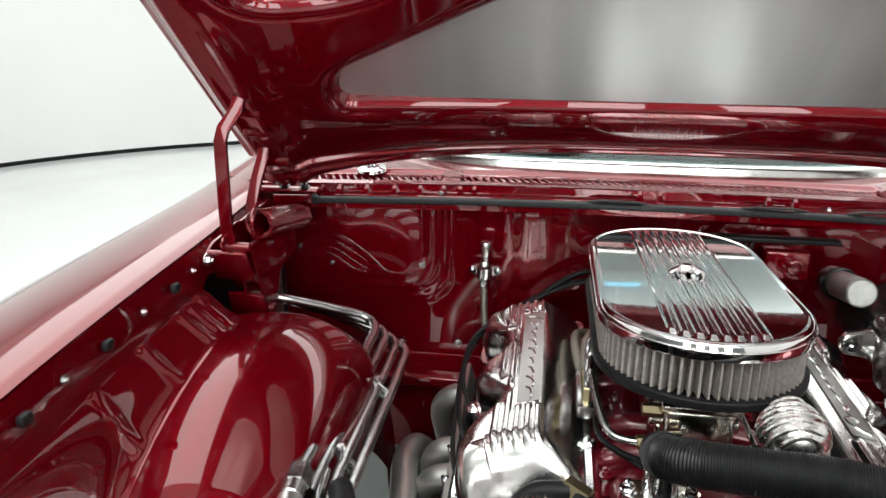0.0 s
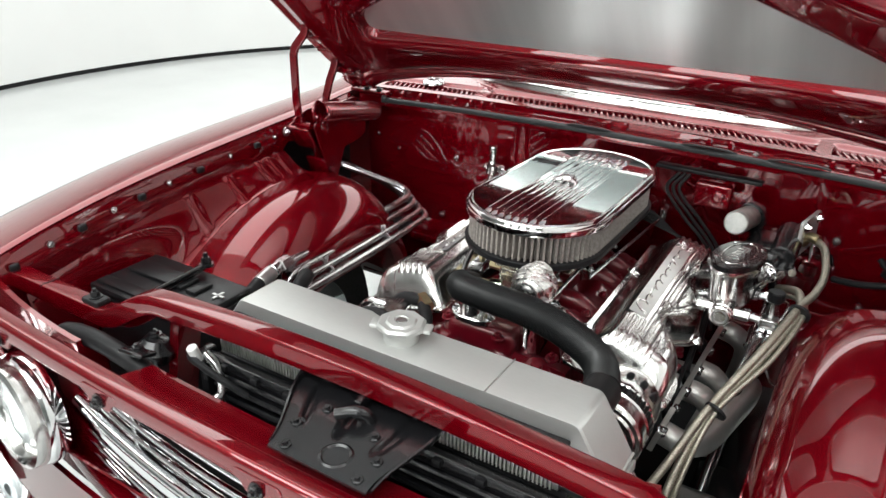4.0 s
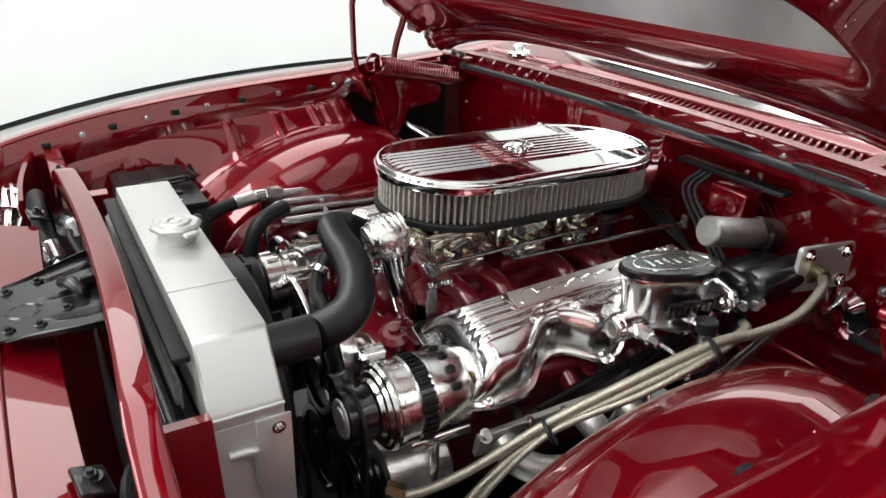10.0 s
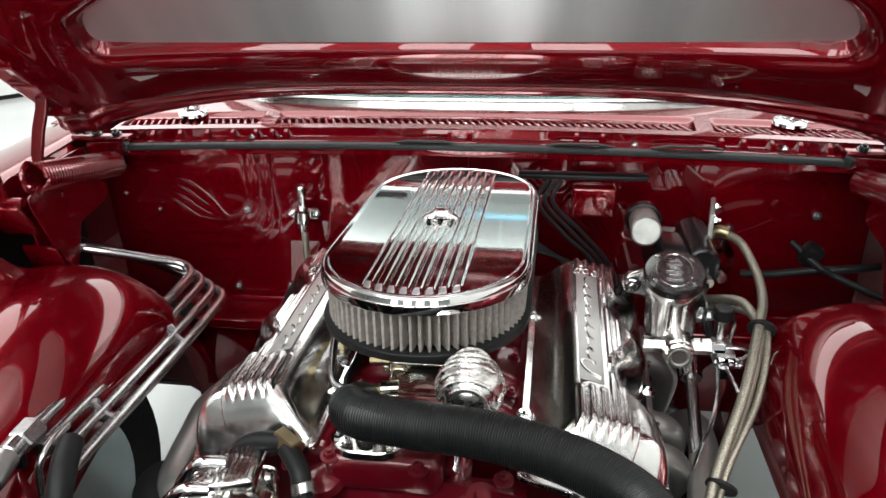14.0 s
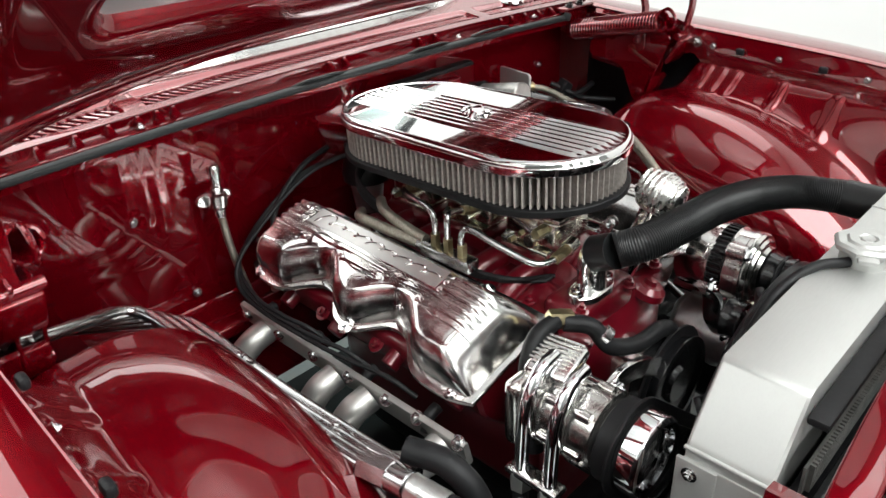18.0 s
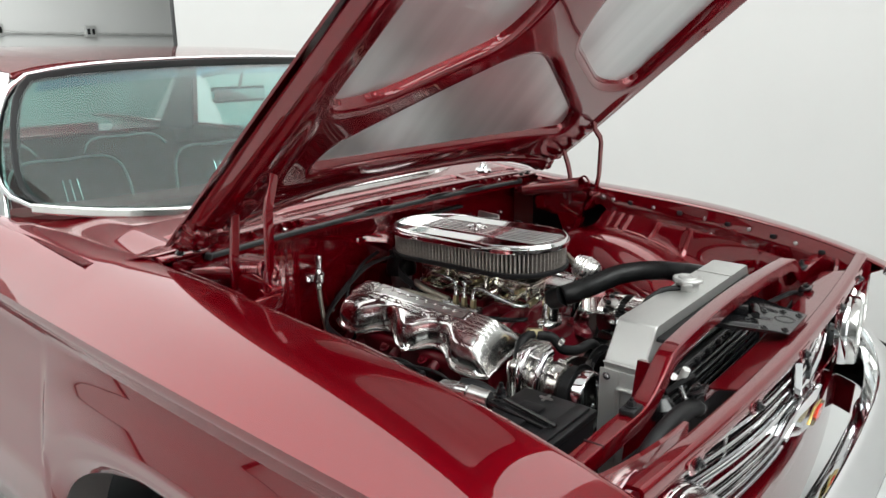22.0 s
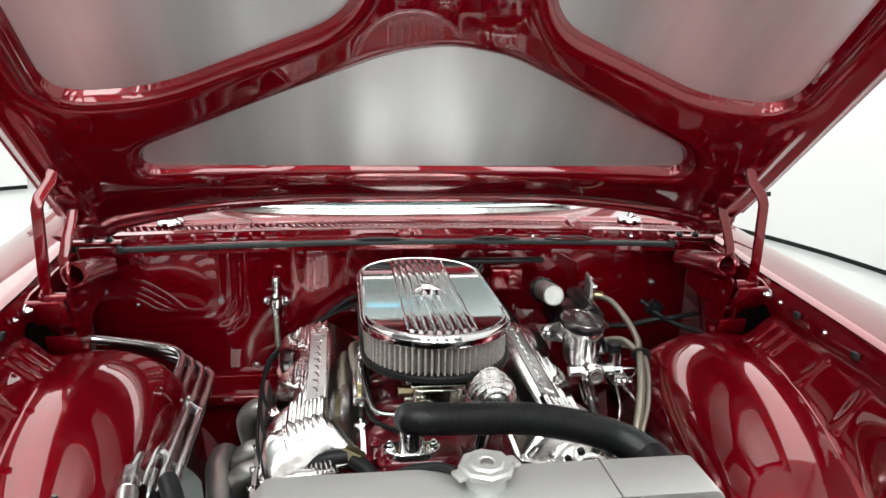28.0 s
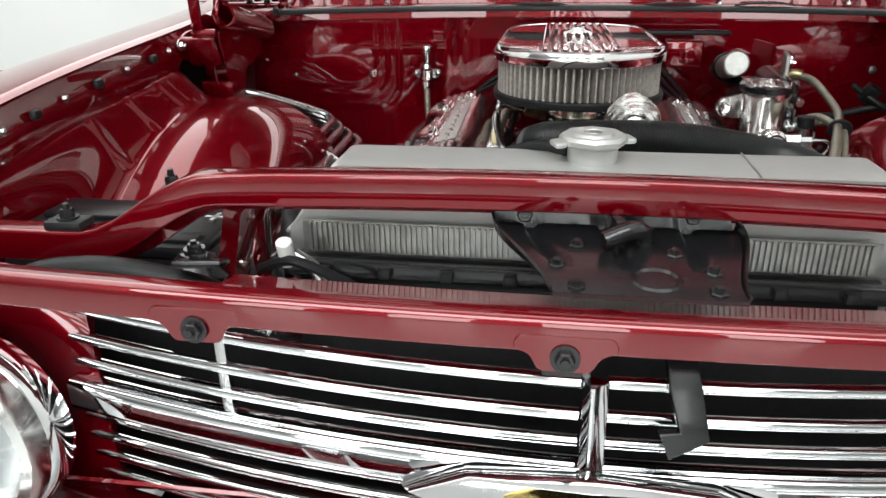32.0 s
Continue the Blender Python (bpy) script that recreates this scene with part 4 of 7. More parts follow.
def inside_distance(X, Y, poly):
    """Distance to an outline, negative inside it."""
    best, odd = np.full(X.shape, 9.0), np.zeros(X.shape, bool)
    for (ax, ay), (bx, by) in zip(poly, poly[1:] + poly[:1]):
        dx, dy = bx - ax, by - ay
        t = np.clip(((X - ax) * dx + (Y - ay) * dy) / (dx * dx + dy * dy + 1e-12), 0, 1)
        best = np.minimum(best, np.hypot(X - ax - t * dx, Y - ay - t * dy))
        if abs(dy) > 1e-9:
            odd ^= ((ay > Y) != (by > Y)) & (X < (bx - ax) * (Y - ay) / dy + ax)
    return np.where(odd, -best, best)


def bonnet_inner():
    nu, nv = 420, 330
    X = np.repeat(np.linspace(-0.825 + HM, 0.825 + HM, nu + 1)[:, None], nv + 1, 1)
    lo = np.array([rear_edge(x) for x in X[:, 0]])[:, None]
    T = np.linspace(0, 1, nv + 1)[None, :]
    S = lo + (1.25 - lo) * T
    D = np.minimum.reduce([inside_distance(X, S, p) for p in (TRI, UPL, UPR)])
    sm = lambda a, b, q: np.clip((q - a) / (b - a), 0, 1) ** 2 * (3 - 2 * np.clip((q - a) / (b - a), 0, 1))
    W = np.where(D < 0, 0.002 - 0.016 * sm(0.0, 0.012, -D), 0.002 + 0.026 * np.sqrt(np.clip(1 - (1 - np.clip(D / 0.034, 0, 1)) ** 2, 0, 1)))
    R = S - lo
    W += 0.010 * sm(0.030, 0.045, R) * (1 - sm(0.060, 0.078, R)) - 0.016 * sm(0.085, 0.10, R) * (1 - sm(0.115, 0.135, R)) * (D > 0.02)
    E = 0.825 - np.abs(X - HM)
    W -= 0.020 * (1 - sm(0.02, 0.05, E)) + 0.030 * (1 - sm(0.0, 0.018, np.minimum(E, R))) + 0.03 * (1 - sm(0.0, 0.02, 1.25 - S))
    W += 0.010 * np.exp(-((E - 0.10) / 0.018) ** 2) * sm(0.04, 0.10, D)
    s = Shape()
    s.v = [on_hood(X[i, j], S[i, j], W[i, j]) for i in range(nu + 1) for j in range(nv + 1)]
    w = nv + 1
    s.f = [(i * w + j, (i + 1) * w + j, (i + 1) * w + j + 1, i * w + j + 1) for i in range(nu) for j in range(nv)]
    return s


hood = thing("bonnet", (0, -0.05, 1.0), "raised candy red bonnet with satin grey liner panels", "bonnet")
part("inner_frame", bonnet_inner(), PAINT, hood, "glossy red pressed inner frame", 50)
part("outer_skin", sheet(lambda u, v: on_hood(HM + 0.83 * (-1 + 2 * u), rear_edge(HM + 0.83 * (-1 + 2 * u)) - 0.006 + (1.262 - rear_edge(HM + 0.83 * (-1 + 2 * u))) * v, -0.034 - 0.012 * math.sin(math.pi * u) - 0.008 * math.sin(math.pi * v)), 60, 40, -0.006), PAINT, hood)
for poly in (TRI, UPL, UPR):
    part("liner", prism(poly, -0.008, 0.0, lambda a, b, h: on_hood(a, b, h)), LINER, hood, "satin grey liner panel")


def hinge(side):
    h = thing("bonnet_hinge", (side * 0.79, -0.2, 0.9), "red painted bonnet hinge with a coil spring", "hinge", "bonnet hinges")
    X = lambda x: side * x
    plate_at = lambda lo, hi, pts, r=0.014: prism(rounded(pts, r), lo, hi, lambda a, b, k: (X(k), a, b), 0.001)
    part("base_plate", plate_at(0.800, 0.806, [(-0.37, 0.948), (-0.32, 0.968), (-0.05, 0.985), (-0.035, 0.945), (-0.14, 0.915), (-0.28, 0.905), (-0.35, 0.915)]), PAINT, h)
    part("outer_plate", plate_at(0.760, 0.765, [(-0.375, 0.985), (-0.31, 1.005), (-0.25, 0.99), (-0.235, 0.90), (-0.22, 0.82), (-0.255, 0.795), (-0.285, 0.83), (-0.30, 0.92)]), PAINT, h)
    part("inner_plate", plate_at(0.728, 0.733, [(-0.33, 0.965), (-0.27, 0.985), (-0.20, 0.955), (-0.10, 0.93), (-0.10, 0.895), (-0.20, 0.88), (-0.235, 0.80), (-0.262, 0.785), (-0.28, 0.84)]), PAINT, h)
    part("web", block((X(0.764), -0.275, 0.835), (0.072, 0.012, 0.05), 0.004, (20, 0, 0)), PAINT, h)
    part("web", block((X(0.764), -0.335, 0.93), (0.072, 0.010, 0.07), 0.004, (30, 0, 0)), PAINT, h)
    part("foot", block((X(0.775), -0.17, 0.87), (0.05, 0.16, 0.012), 0.004, (8, 0, 0)), PAINT, h)
    part("lug", cyl((X(0.735), -0.245, 0.875), (X(0.80), -0.245, 0.875), 0.016, n=18), PAINT, h)
    part("lug", cyl((X(0.735), -0.19, 0.915), (X(0.80), -0.19, 0.915), 0.013, n=18), PAINT, h)
    p0, p1 = Vector((X(0.722), -0.305, 1.000)), Vector((X(0.738), -0.045, 0.948))
    d = (p1 - p0).normalized()
    e1 = d.cross(Vector((0, 0, 1))).normalized()
    e2 = e1.cross(d)
    turns = 30
    coil = [p0 + (p1 - p0) * (k / (turns * 10)) + (e1 * math.cos(2 * math.pi * k / 10) + e2 * math.sin(2 * math.pi * k / 10)) * 0.0235 for k in range(turns * 10 + 1)]
    part("spring", sweep(coil, ring(0.0041, 7)), PAINT, h, "red coil spring")
    part("spring_hook", tube([p0 + e2 * 0.0235, p0 + e2 * 0.026 - d * 0.02, p0 + e2 * 0.004 - d * 0.034, p0 - e2 * 0.02 - d * 0.022, p0 - e2 * 0.016], 0.0042, 8), PAINT, h)
    part("spring_anchor", block(p1 + d * 0.012, (0.022, 0.03, 0.03), 0.005), PAINT, h)
    strap = rounded([(-0.011, -0.0045), (0.011, -0.0045), (0.011, 0.0045), (-0.011, 0.0045)], 0.002)
    part("long_arm", sweep([(X(0.757), -0.345, 0.955), (X(0.760), -0.350, 1.00), (X(0.757), -0.358, 1.03), (X(0.754), -0.362, 1.155), (X(0.748), -0.360, 1.175), (X(0.728), -0.348, 1.205), (X(0.722), -0.345, 1.235)], strap, up=(0, -1, 0)), PAINT, h)
    part("short_arm", sweep([(X(0.760), -0.236, 0.93), (X(0.762), -0.234, 1.02), (X(0.752), -0.228, 1.065), (X(0.742), -0.220, 1.10), (X(0.738), -0.215, 1.13)], strap, up=(0, -1, 0)), PAINT, h)
    br = part("bonnet_bracket", sweep([(X(0.728), -0.155, 1.096), (X(0.728), -0.205, 1.138), (X(0.724), -0.335, 1.246), (X(0.722), -0.385, 1.285)], rounded([(-0.030, -0.004), (0.030, -0.004), (0.030, 0.004), (-0.030, 0.004)], 0.003)), PAINT, h)
    for y, z in ((-0.327, 1.228), (-0.203, 1.125)):
        part("bolt", hexbolt((X(0.72), y + 0.004, z + 0.004), (0, -0.66, -0.75), 0.0095, 0.011), STEEL, h)
    for y, z in ((-0.312, 1.200), (-0.262, 1.160), (-0.188, 1.094)):
        part("spacer", cyl((X(0.700), y, z), (X(0.752), y, z), 0.0125, n=18), PAINT, h)
    for y, z in ((-0.297, 0.909), (-0.10, 0.935), (-0.36, 0.945)):
        part("base_bolt", hexbolt((X(0.798), y, z), (-side, 0, 0), 0.009, 0.009), STEEL, h)
    for y, z in ((-0.345, 0.968), (-0.236, 0.945), (-0.255, 0.82)):
        part("pivot", cyl((X(0.722), y, z), (X(0.775), y, z), 0.009, n=16), PAINT, h)
    return h


for side in (-1, 1):
    hinge(side)
    # Three added black sheets stand for the shade in the open wing cavity.
    part("cavity_shade", sheet(lambda u, v: (side * (0.60 + 0.27 * u), -0.24 + 0.23 * v, 0.60 + 0.02 * u), 4, 6, 0.004), SHADE_BLACK, car)
    part("cavity_shade", sheet(lambda u, v: (side * 0.875, -0.46 + 0.46 * v, 0.60 + 0.33 * u), 4, 6, 0.004), SHADE_BLACK, car)
    part("cavity_shade", sheet(lambda u, v: (side * (0.815 + 0.06 * u), -0.45 + 0.01 * u, 0.60 + 0.33 * v), 4, 6, 0.004), SHADE_BLACK, car)
    part("cowl_corner", block((side * 0.765, -0.015, 1.0), (0.13, 0.05, 0.012), 0.004), PAINT, car)
    for bx in (0.73, 0.775):
        part("corner_bolt", hexbolt((side * bx, -0.03, 1.006), (0, -0.3, 1), 0.008, 0.009), BLACK, car)

for ob in [o for o in scene.objects if o.parent is None and o.name.split(".")[0] in ("wheel", "headlamp", "front_seat", "rear_seat", "steering_wheel")]:
    attach(ob, car)
for ob in [o for o in scene.objects if o.parent is None and o.name.split(".")[0] == "bonnet_hinge"]:
    attach(ob, hood)

# washer nozzles and wipers on the cowl
for x in (-0.611, 0.632):
    nz = thing("wiper_pivot", (x, 0.09, 1.03), "chrome wiper pivot on the cowl vent", "wiper")
    part("base", lathe([(0, 0), (0.034, 0), (0.032, 0.006), (0.02, 0.010), (0, 0.012)], (x, 0.085, 1.026), (0, -0.1, 1), 24), CHROME, nz)
    part("cap", lathe([(0, 0.028), (0.012, 0.026), (0.017, 0.014), (0.018, 0.008)], (x, 0.085, 1.026), (0.1, -0.3, 1), 20), CHROME, nz)
    part("arm", sweep([(x, 0.090, 1.05), (x + 0.10, 0.132, 1.074), (x + 0.30, 0.146, 1.084)], rounded([(-0.007, -0.003), (0.007, -0.003), (0.007, 0.003), (-0.007, 0.003)], 0.002), up=(0, 0, 1)), CHROME, nz)
    part("blade", sweep([(x + 0.08, 0.146, 1.082), (x + 0.46, 0.150, 1.084)], rounded([(-0.005, -0.006), (0.005, -0.006), (0.003, 0.008), (-0.003, 0.008)], 0.002), up=(0, 0, 1)), RUBBER, nz)


# ---- engine ----
COVER_A, COVER_L, COVER_H = radians(15), 0.55, 0.078
COVER_Y = {-1: -0.622, 1: -0.650}
COVER_IN = 0.036
COVER_RIBS = (0.091, 0.107, 0.123, 0.139, 0.155)


def cover_edge(v):
    """Outer edge of a rocker cover along its length: three lobes and two scallops."""
    ks = [-0.05, 0, 0.03, 0.095, 0.125, 0.15, 0.185, 0.215, 0.24, 0.265, 0.295, 0.32, 0.345, 0.375, 0.41, 0.435, 0.465, 0.52, 0.545, 0.6]
    es = [0.20, 0.216, 0.228, 0.228, 0.216, 0.184, 0.170, 0.178, 0.208, 0.222, 0.222, 0.208, 0.178, 0.170, 0.184, 0.216, 0.228, 0.226, 0.214, 0.2]
    return sum(float(np.interp(v + d, ks, es)) for d in (-0.016, -0.008, 0, 0.008, 0.016)) / 5


def cover_place(side, u, v, w):
    x = 0.112 + u * math.cos(COVER_A) + w * math.sin(COVER_A)
    z = 0.742 - u * math.sin(COVER_A) + w * math.cos(COVER_A) + 0.040 * v
    return (side * x + 0.008, COVER_Y[side] + v, z)


def blend_min(a, b, r=0.16):
    """The lesser of two values with a rounded meeting."""
    h = max(0.0, r - abs(a - b)) / r
    return min(a, b) - h * h * r * 0.25


def rocker_cover(side):
    c = thing("rocker_cover", (side * 0.2, -0.37, 0.70), "polished finned aluminium rocker cover with raised script", "rocker cover", "rocker covers")
    L, H = COVER_L, COVER_H
    nu, nv = 180, 220
    s = Shape()
    for v in np.linspace(0, L, nv + 1):
        e = cover_edge(v)
        wide = float(np.interp(e, [0.172, 0.226], [0.040, 0.058]))
        us = e - wide
        for i in range(nu + 1):
            u = COVER_IN + (e - COVER_IN) * i / nu
            q = (u - us) / wide
            outer = 1.0 - 12 * q if q < 0 else max(0.0, 1 - min(1.0, q) ** 2.3) ** 0.5
            lift = blend_min(blend_min(blend_min(min((u - COVER_IN) / 0.044, 9), 1.0, 0.55), outer, 0.22), blend_min(v / 0.036, (L - v) / 0.026), 0.60)
            w = H * max(0.0, lift)
            for k, rc in enumerate(COVER_RIBS):
                d = abs(u - rc) / 0.0062
                if d < 1:
                    ends = step(0.032, 0.046, v) * step(0.128, 0.116, v) + step(L - 0.088, L - 0.080, v) * step(L - 0.024, L - 0.034, v) if k < 3 else step(0.032, 0.046, v) * step(L - 0.024, L - 0.034, v)
                    w += 0.0055 * (1 - d * d) ** 0.7 * min(1.0, ends) * step(us + 0.012, us + 0.002, rc)
            s.v.append(cover_place(side, u, v, w))
    k = nu + 1
    s.f = [(a * k + b, (a + 1) * k + b, (a + 1) * k + b + 1, a * k + b + 1) for a in range(nv) for b in range(nu)]
    part("shell", s, POLISHED, c, sharp=60)
    rim = rounded([(COVER_IN - 0.009, -0.009), (COVER_IN - 0.009, L + 0.008)] + [(cover_edge(v) + 0.009, v) for v in np.linspace(L + 0.006, -0.009, 70)], 0.016, 4)
    part("flange", prism(rim, -0.007, 0.002, lambda a, b, h: cover_place(side, a, b, h), 0.0015), POLISHED, c)
    for u, v in ((0.224, 0.030), (0.229, 0.270), (0.224, 0.520), (COVER_IN - 0.004, 0.12), (COVER_IN - 0.004, 0.40)):
        boss = lathe([(0, 0.004), (0.010, 0.004), (0.013, 0)], cover_place(side, u, v, 0.001), (side * math.sin(COVER_A), 0, math.cos(COVER_A)), 18)
        part("bolt_boss", boss, POLISHED, c)
        part("cover_bolt", hexbolt(cover_place(side, u, v, 0.005), (side * math.sin(COVER_A), 0, math.cos(COVER_A)), 0.0055, 0.005), CHROME, c)
    vs = np.linspace(0.132, L - 0.094, 14)
    bs = Shape()
    bs.v = [cover_place(side, u, v, H + 0.0006) for v in vs for u in (0.088, 0.107, 0.126)]
    bs.f = [(3 * i + j, 3 * i + 3 + j, 3 * i + 4 + j, 3 * i + 1 + j) for i in range(13) for j in range(2)]
    part("script_band", bs, BLASTED, c, "matt blasted band under the script")
    # raised wavy relief along the band, no letters
    wob, n = [], 240
    for i in range(n + 1):
        f = i / n
        v = 0.142 + 0.295 * f if side > 0 else L - 0.106 - 0.30 * f
        amp = 0.0080 * (1.45 if f < 0.12 else 0.62)
        wob.append(cover_place(side, 0.107 + amp * math.sin(f * 2 * math.pi * 9) * (1 + 0.3 * math.sin(f * 17)), v + 0.010 * math.cos(f * 2 * math.pi * 9 + 0.6) * side, H + 0.0012))
    part("script_relief", sweep(wob, ring(0.0017, 6)), POLISHED, c, "raised script-like relief")
    for v in (L - 0.072, L - 0.060):
        part("dot_screw", lathe([(0, 0.003), (0.004, 0.002), (0.005, 0)], cover_place(side, 0.099, v, H), (side * 0.25, 0, 1), 12), POLISHED, c)
    return c


for side in (-1, 1):
    rocker_cover(side)

engine = thing("engine_block", (0, -0.37, 0.5), "dark red painted vee engine block and intake", "engine")
part("block", block((0.008, -0.36, 0.50), (0.34, 0.52, 0.30), 0.03, seg=3), RED_BLOCK, engine)
for side in (-1, 1):
    part("cylinder_head", prism(rounded([(0.09, 0.55), (0.13, 0.735), (0.300, 0.678), (0.285, 0.62), (0.20, 0.54)], 0.02), -0.615, -0.115, lambda a, b, h: (side * a + 0.008, h, b + 0.02 * (h + 0.6)), 0.006), RED_BLOCK, engine, "red cylinder head")
    for k in range(4):
        y = -0.575 + 0.145 * k
        part("head_boss", cyl((side * 0.285 + 0.008, y, 0.655), (side * 0.312 + 0.008, y, 0.640), 0.016, n=16), RED_BLOCK, engine)
        part("head_bolt", hexbolt((side * 0.300 + 0.008, y + 0.04, 0.660), (side * 0.6, 0, 0.8), 0.010, 0.010), RED_BLOCK, engine)
part("intake", sheet(lambda u, v: (0.008 + (-0.13 + 0.26 * u), -0.60 + 0.48 * v, 0.715 + 0.02 * math.sin(math.pi * u) + 0.016 * math.sin(v * 22) * math.sin(math.pi * u) + 0.014 * (1 - abs(2 * u - 1)) * math.cos(u * 30)), 40, 50, 0.08), RED_BLOCK, engine, "red intake manifold")
for y in (-0.50, -0.355, -0.21):
    part("carb_pad", block((0.008, y, 0.752), (0.11, 0.12, 0.03), 0.008), RED_BLOCK, engine)
for sx in (-1, 1):
    for y in (-0.53, -0.45, -0.30, -0.22):
        part("runner", tube([(0.008 + sx * 0.045, y, 0.745), (0.008 + sx * 0.09, y + 0.01, 0.735), (0.008 + sx * 0.135, y + 0.02, 0.70)], 0.022, 12), RED_BLOCK, engine)
    for k in range(5):
        part("intake_bolt", hexbolt((0.008 + sx * 0.118, -0.57 + 0.10 * k, 0.732), (sx * 0.3, 0, 1), 0.0075, 0.008), RED_BLOCK, engine)
part("timing_cover", sheet(lambda u, v: (-0.15 + 0.31 * u, -0.625 - 0.04 * math.sin(math.pi * u) * math.sin(math.pi * min(1, v * 1.2)), 0.70 - 0.36 * v), 24, 20, 0.03), RED_BLOCK, engine)
part("front_neck", block((-0.03, -0.63, 0.722), (0.16, 0.08, 0.06), 0.018, seg=3), RED_BLOCK, engine)
part("front_boss", lathe([(0.034, 0), (0.032, 0.012), (0.022, 0.020), (0.012, 0.020), (0.010, 0.028), (0, 0.028)], (0.10, -0.66, 0.685), (0.2, -0.3, 1), 24), RED_BLOCK, engine)
part("front_boss", lathe([(0.030, 0), (0.028, 0.012), (0.018, 0.018), (0, 0.019)], (-0.11, -0.66, 0.70), (-0.2, -0.2, 1), 20), RED_BLOCK, engine)
for x, y, z in ((-0.10, -0.66, 0.745), (0.02, -0.67, 0.742), (0.13, -0.655, 0.725), (0.17, -0.61, 0.70), (-0.17, -0.63, 0.70)):
    part("neck_bolt", hexbolt((x, y, z), (0, -0.2, 1), 0.009, 0.010), RED_BLOCK, engine)
part("sump", block((0.0, -0.36, 0.30), (0.26, 0.5, 0.14), 0.03), PLASTIC, engine)

# air cleaner
AX, AY, AZ = 0.008, -0.350, 0.960
AL, AR = 0.146, 0.145
TILT_A = Matrix.Translation((AX, AY, AZ)) @ Matrix.Rotation(radians(-1.2), 4, "X")


def stadium(r, n=26, half=AL):
    pts = []
    for k in range(n + 1):
        a = math.pi * k / n
        pts.append((r * math.cos(a), half + r * math.sin(a)))
    for k in range(n + 1):
        a = math.pi + math.pi * k / n
        pts.append((r * math.cos(a), -half + r * math.sin(a)))
    return pts


cleaner = thing("air_cleaner", (AX, AY, 0.88), "oval polished air cleaner with ribbed lid and pleated filter", "air cleaner")


def lid(u, v):
    """The lid's flat top with a rolled bead round its edge and a ribbed middle strip."""
    k = -1 + 2 * u
    x = AR * k
    span = AL + math.sqrt(max(0, AR * AR - x * x))
    y = span * math.sin((-1 + 2 * v) * math.pi / 2) * 0.5 + span * (-1 + 2 * v) * 0.5
    d = AR - math.hypot(x, max(0, abs(y) - AL))
    z = 0.010 - 0.010 * (1 - math.sqrt(max(0, 1 - (1 - min(1, d / 0.007)) ** 2)))
    z -= 0.0016 * step(0.008, 0.0125, d)
    if abs(x) < 0.0655:
        wave = 0.5 + 0.5 * math.cos(x / 0.0163 * 2 * math.pi + math.pi)
        z += 0.0036 * min(1.0, wave * 1.6) * step(0.009, 0.030, d)
    return (x, y, z)


part("lid", sheet(lid, 260, 200).moved(TILT_A), MIRROR, cleaner, "mirror polished lid with fine ribs", 60)
edge = [(a, b) for a, b in stadium(AR)]
part("lid_rim", sweep([TILT_A @ Vector((a, b, -0.006)) for a, b in edge + edge[:1]], rounded([(-0.0025, -0.008), (0.0015, -0.008), (0.002, 0.006), (-0.0025, 0.006)], 0.0015), up=(0, 0, 1)), MIRROR, cleaner)
loop = stadium(AR - 0.006, 34)
dist, ring_pts = 0.0, []
seg = [(math.hypot(b[0] - a[0], b[1] - a[1]), a, b) for a, b in zip(loop, loop[1:] + loop[:1])]
total = sum(q[0] for q in seg)
PLEATS = 120
marks = [total * k / (PLEATS * 4) for k in range(PLEATS * 4)]
acc, i = 0.0, 0
for m in marks:
    while acc + seg[i][0] < m and i < len(seg) - 1:
        acc += seg[i][0]
        i += 1
    f = (m - acc) / seg[i][0] if seg[i][0] else 0
    a, b = Vector(seg[i][1]), Vector(seg[i][2])
    p = a.lerp(b, f)
    out = Vector((p.x, p.y - max(-AL, min(AL, p.y)))).normalized()
    ring_pts.append((p, out))
pl = Shape()
for j, (p, out) in enumerate(ring_pts):
    off = (0.0, -0.0015, -0.024, -0.018)[j % 4]
    q = p + out * off
    for h in (-0.070, -0.012):
        pl.v.append(tuple(TILT_A @ Vector((q.x, q.y, h))))
N = len(ring_pts)
pl.f = [(2 * j, 2 * ((j + 1) % N), 2 * ((j + 1) % N) + 1, 2 * j + 1) for j in range(N)]
part("filter_element", pl, FILTER, cleaner, "grey pleated filter element", 20)
lower = stadium(AR - 0.001)
part("base_tray", sweep([TILT_A @ Vector((a, b, -0.074)) for a, b in lower + lower[:1]], rounded([(-0.012, -0.007), (0.002, -0.007), (0.003, 0.006), (-0.012, 0.006)], 0.003), up=(0, 0, 1)), RUBBER, cleaner, "black rubber lower rim")
part("base_plate", prism(stadium(AR - 0.012), -0.080, -0.074, lambda a, b, h: TILT_A @ Vector((a, b, h))), PLASTIC, cleaner)


def spinner(u, v):
    """A three-lobed nut, domed over its middle."""
    a = 2 * math.pi * u
    r = (0.020 + 0.014 * max(0.0, math.cos(3 * (a - math.pi / 2))) ** 1.4) * v
    return tuple(TILT_A @ Vector((r * math.cos(a), r * math.sin(a), 0.0155 + 0.0075 * (1 - v ** 3) + 0.004 * (1 if r < 0.013 else step(0.017, 0.013, r)))))


part("wing_nut", sheet(spinner, 90, 24, -0.004), MIRROR, cleaner, "three-lobed polished spinner nut")


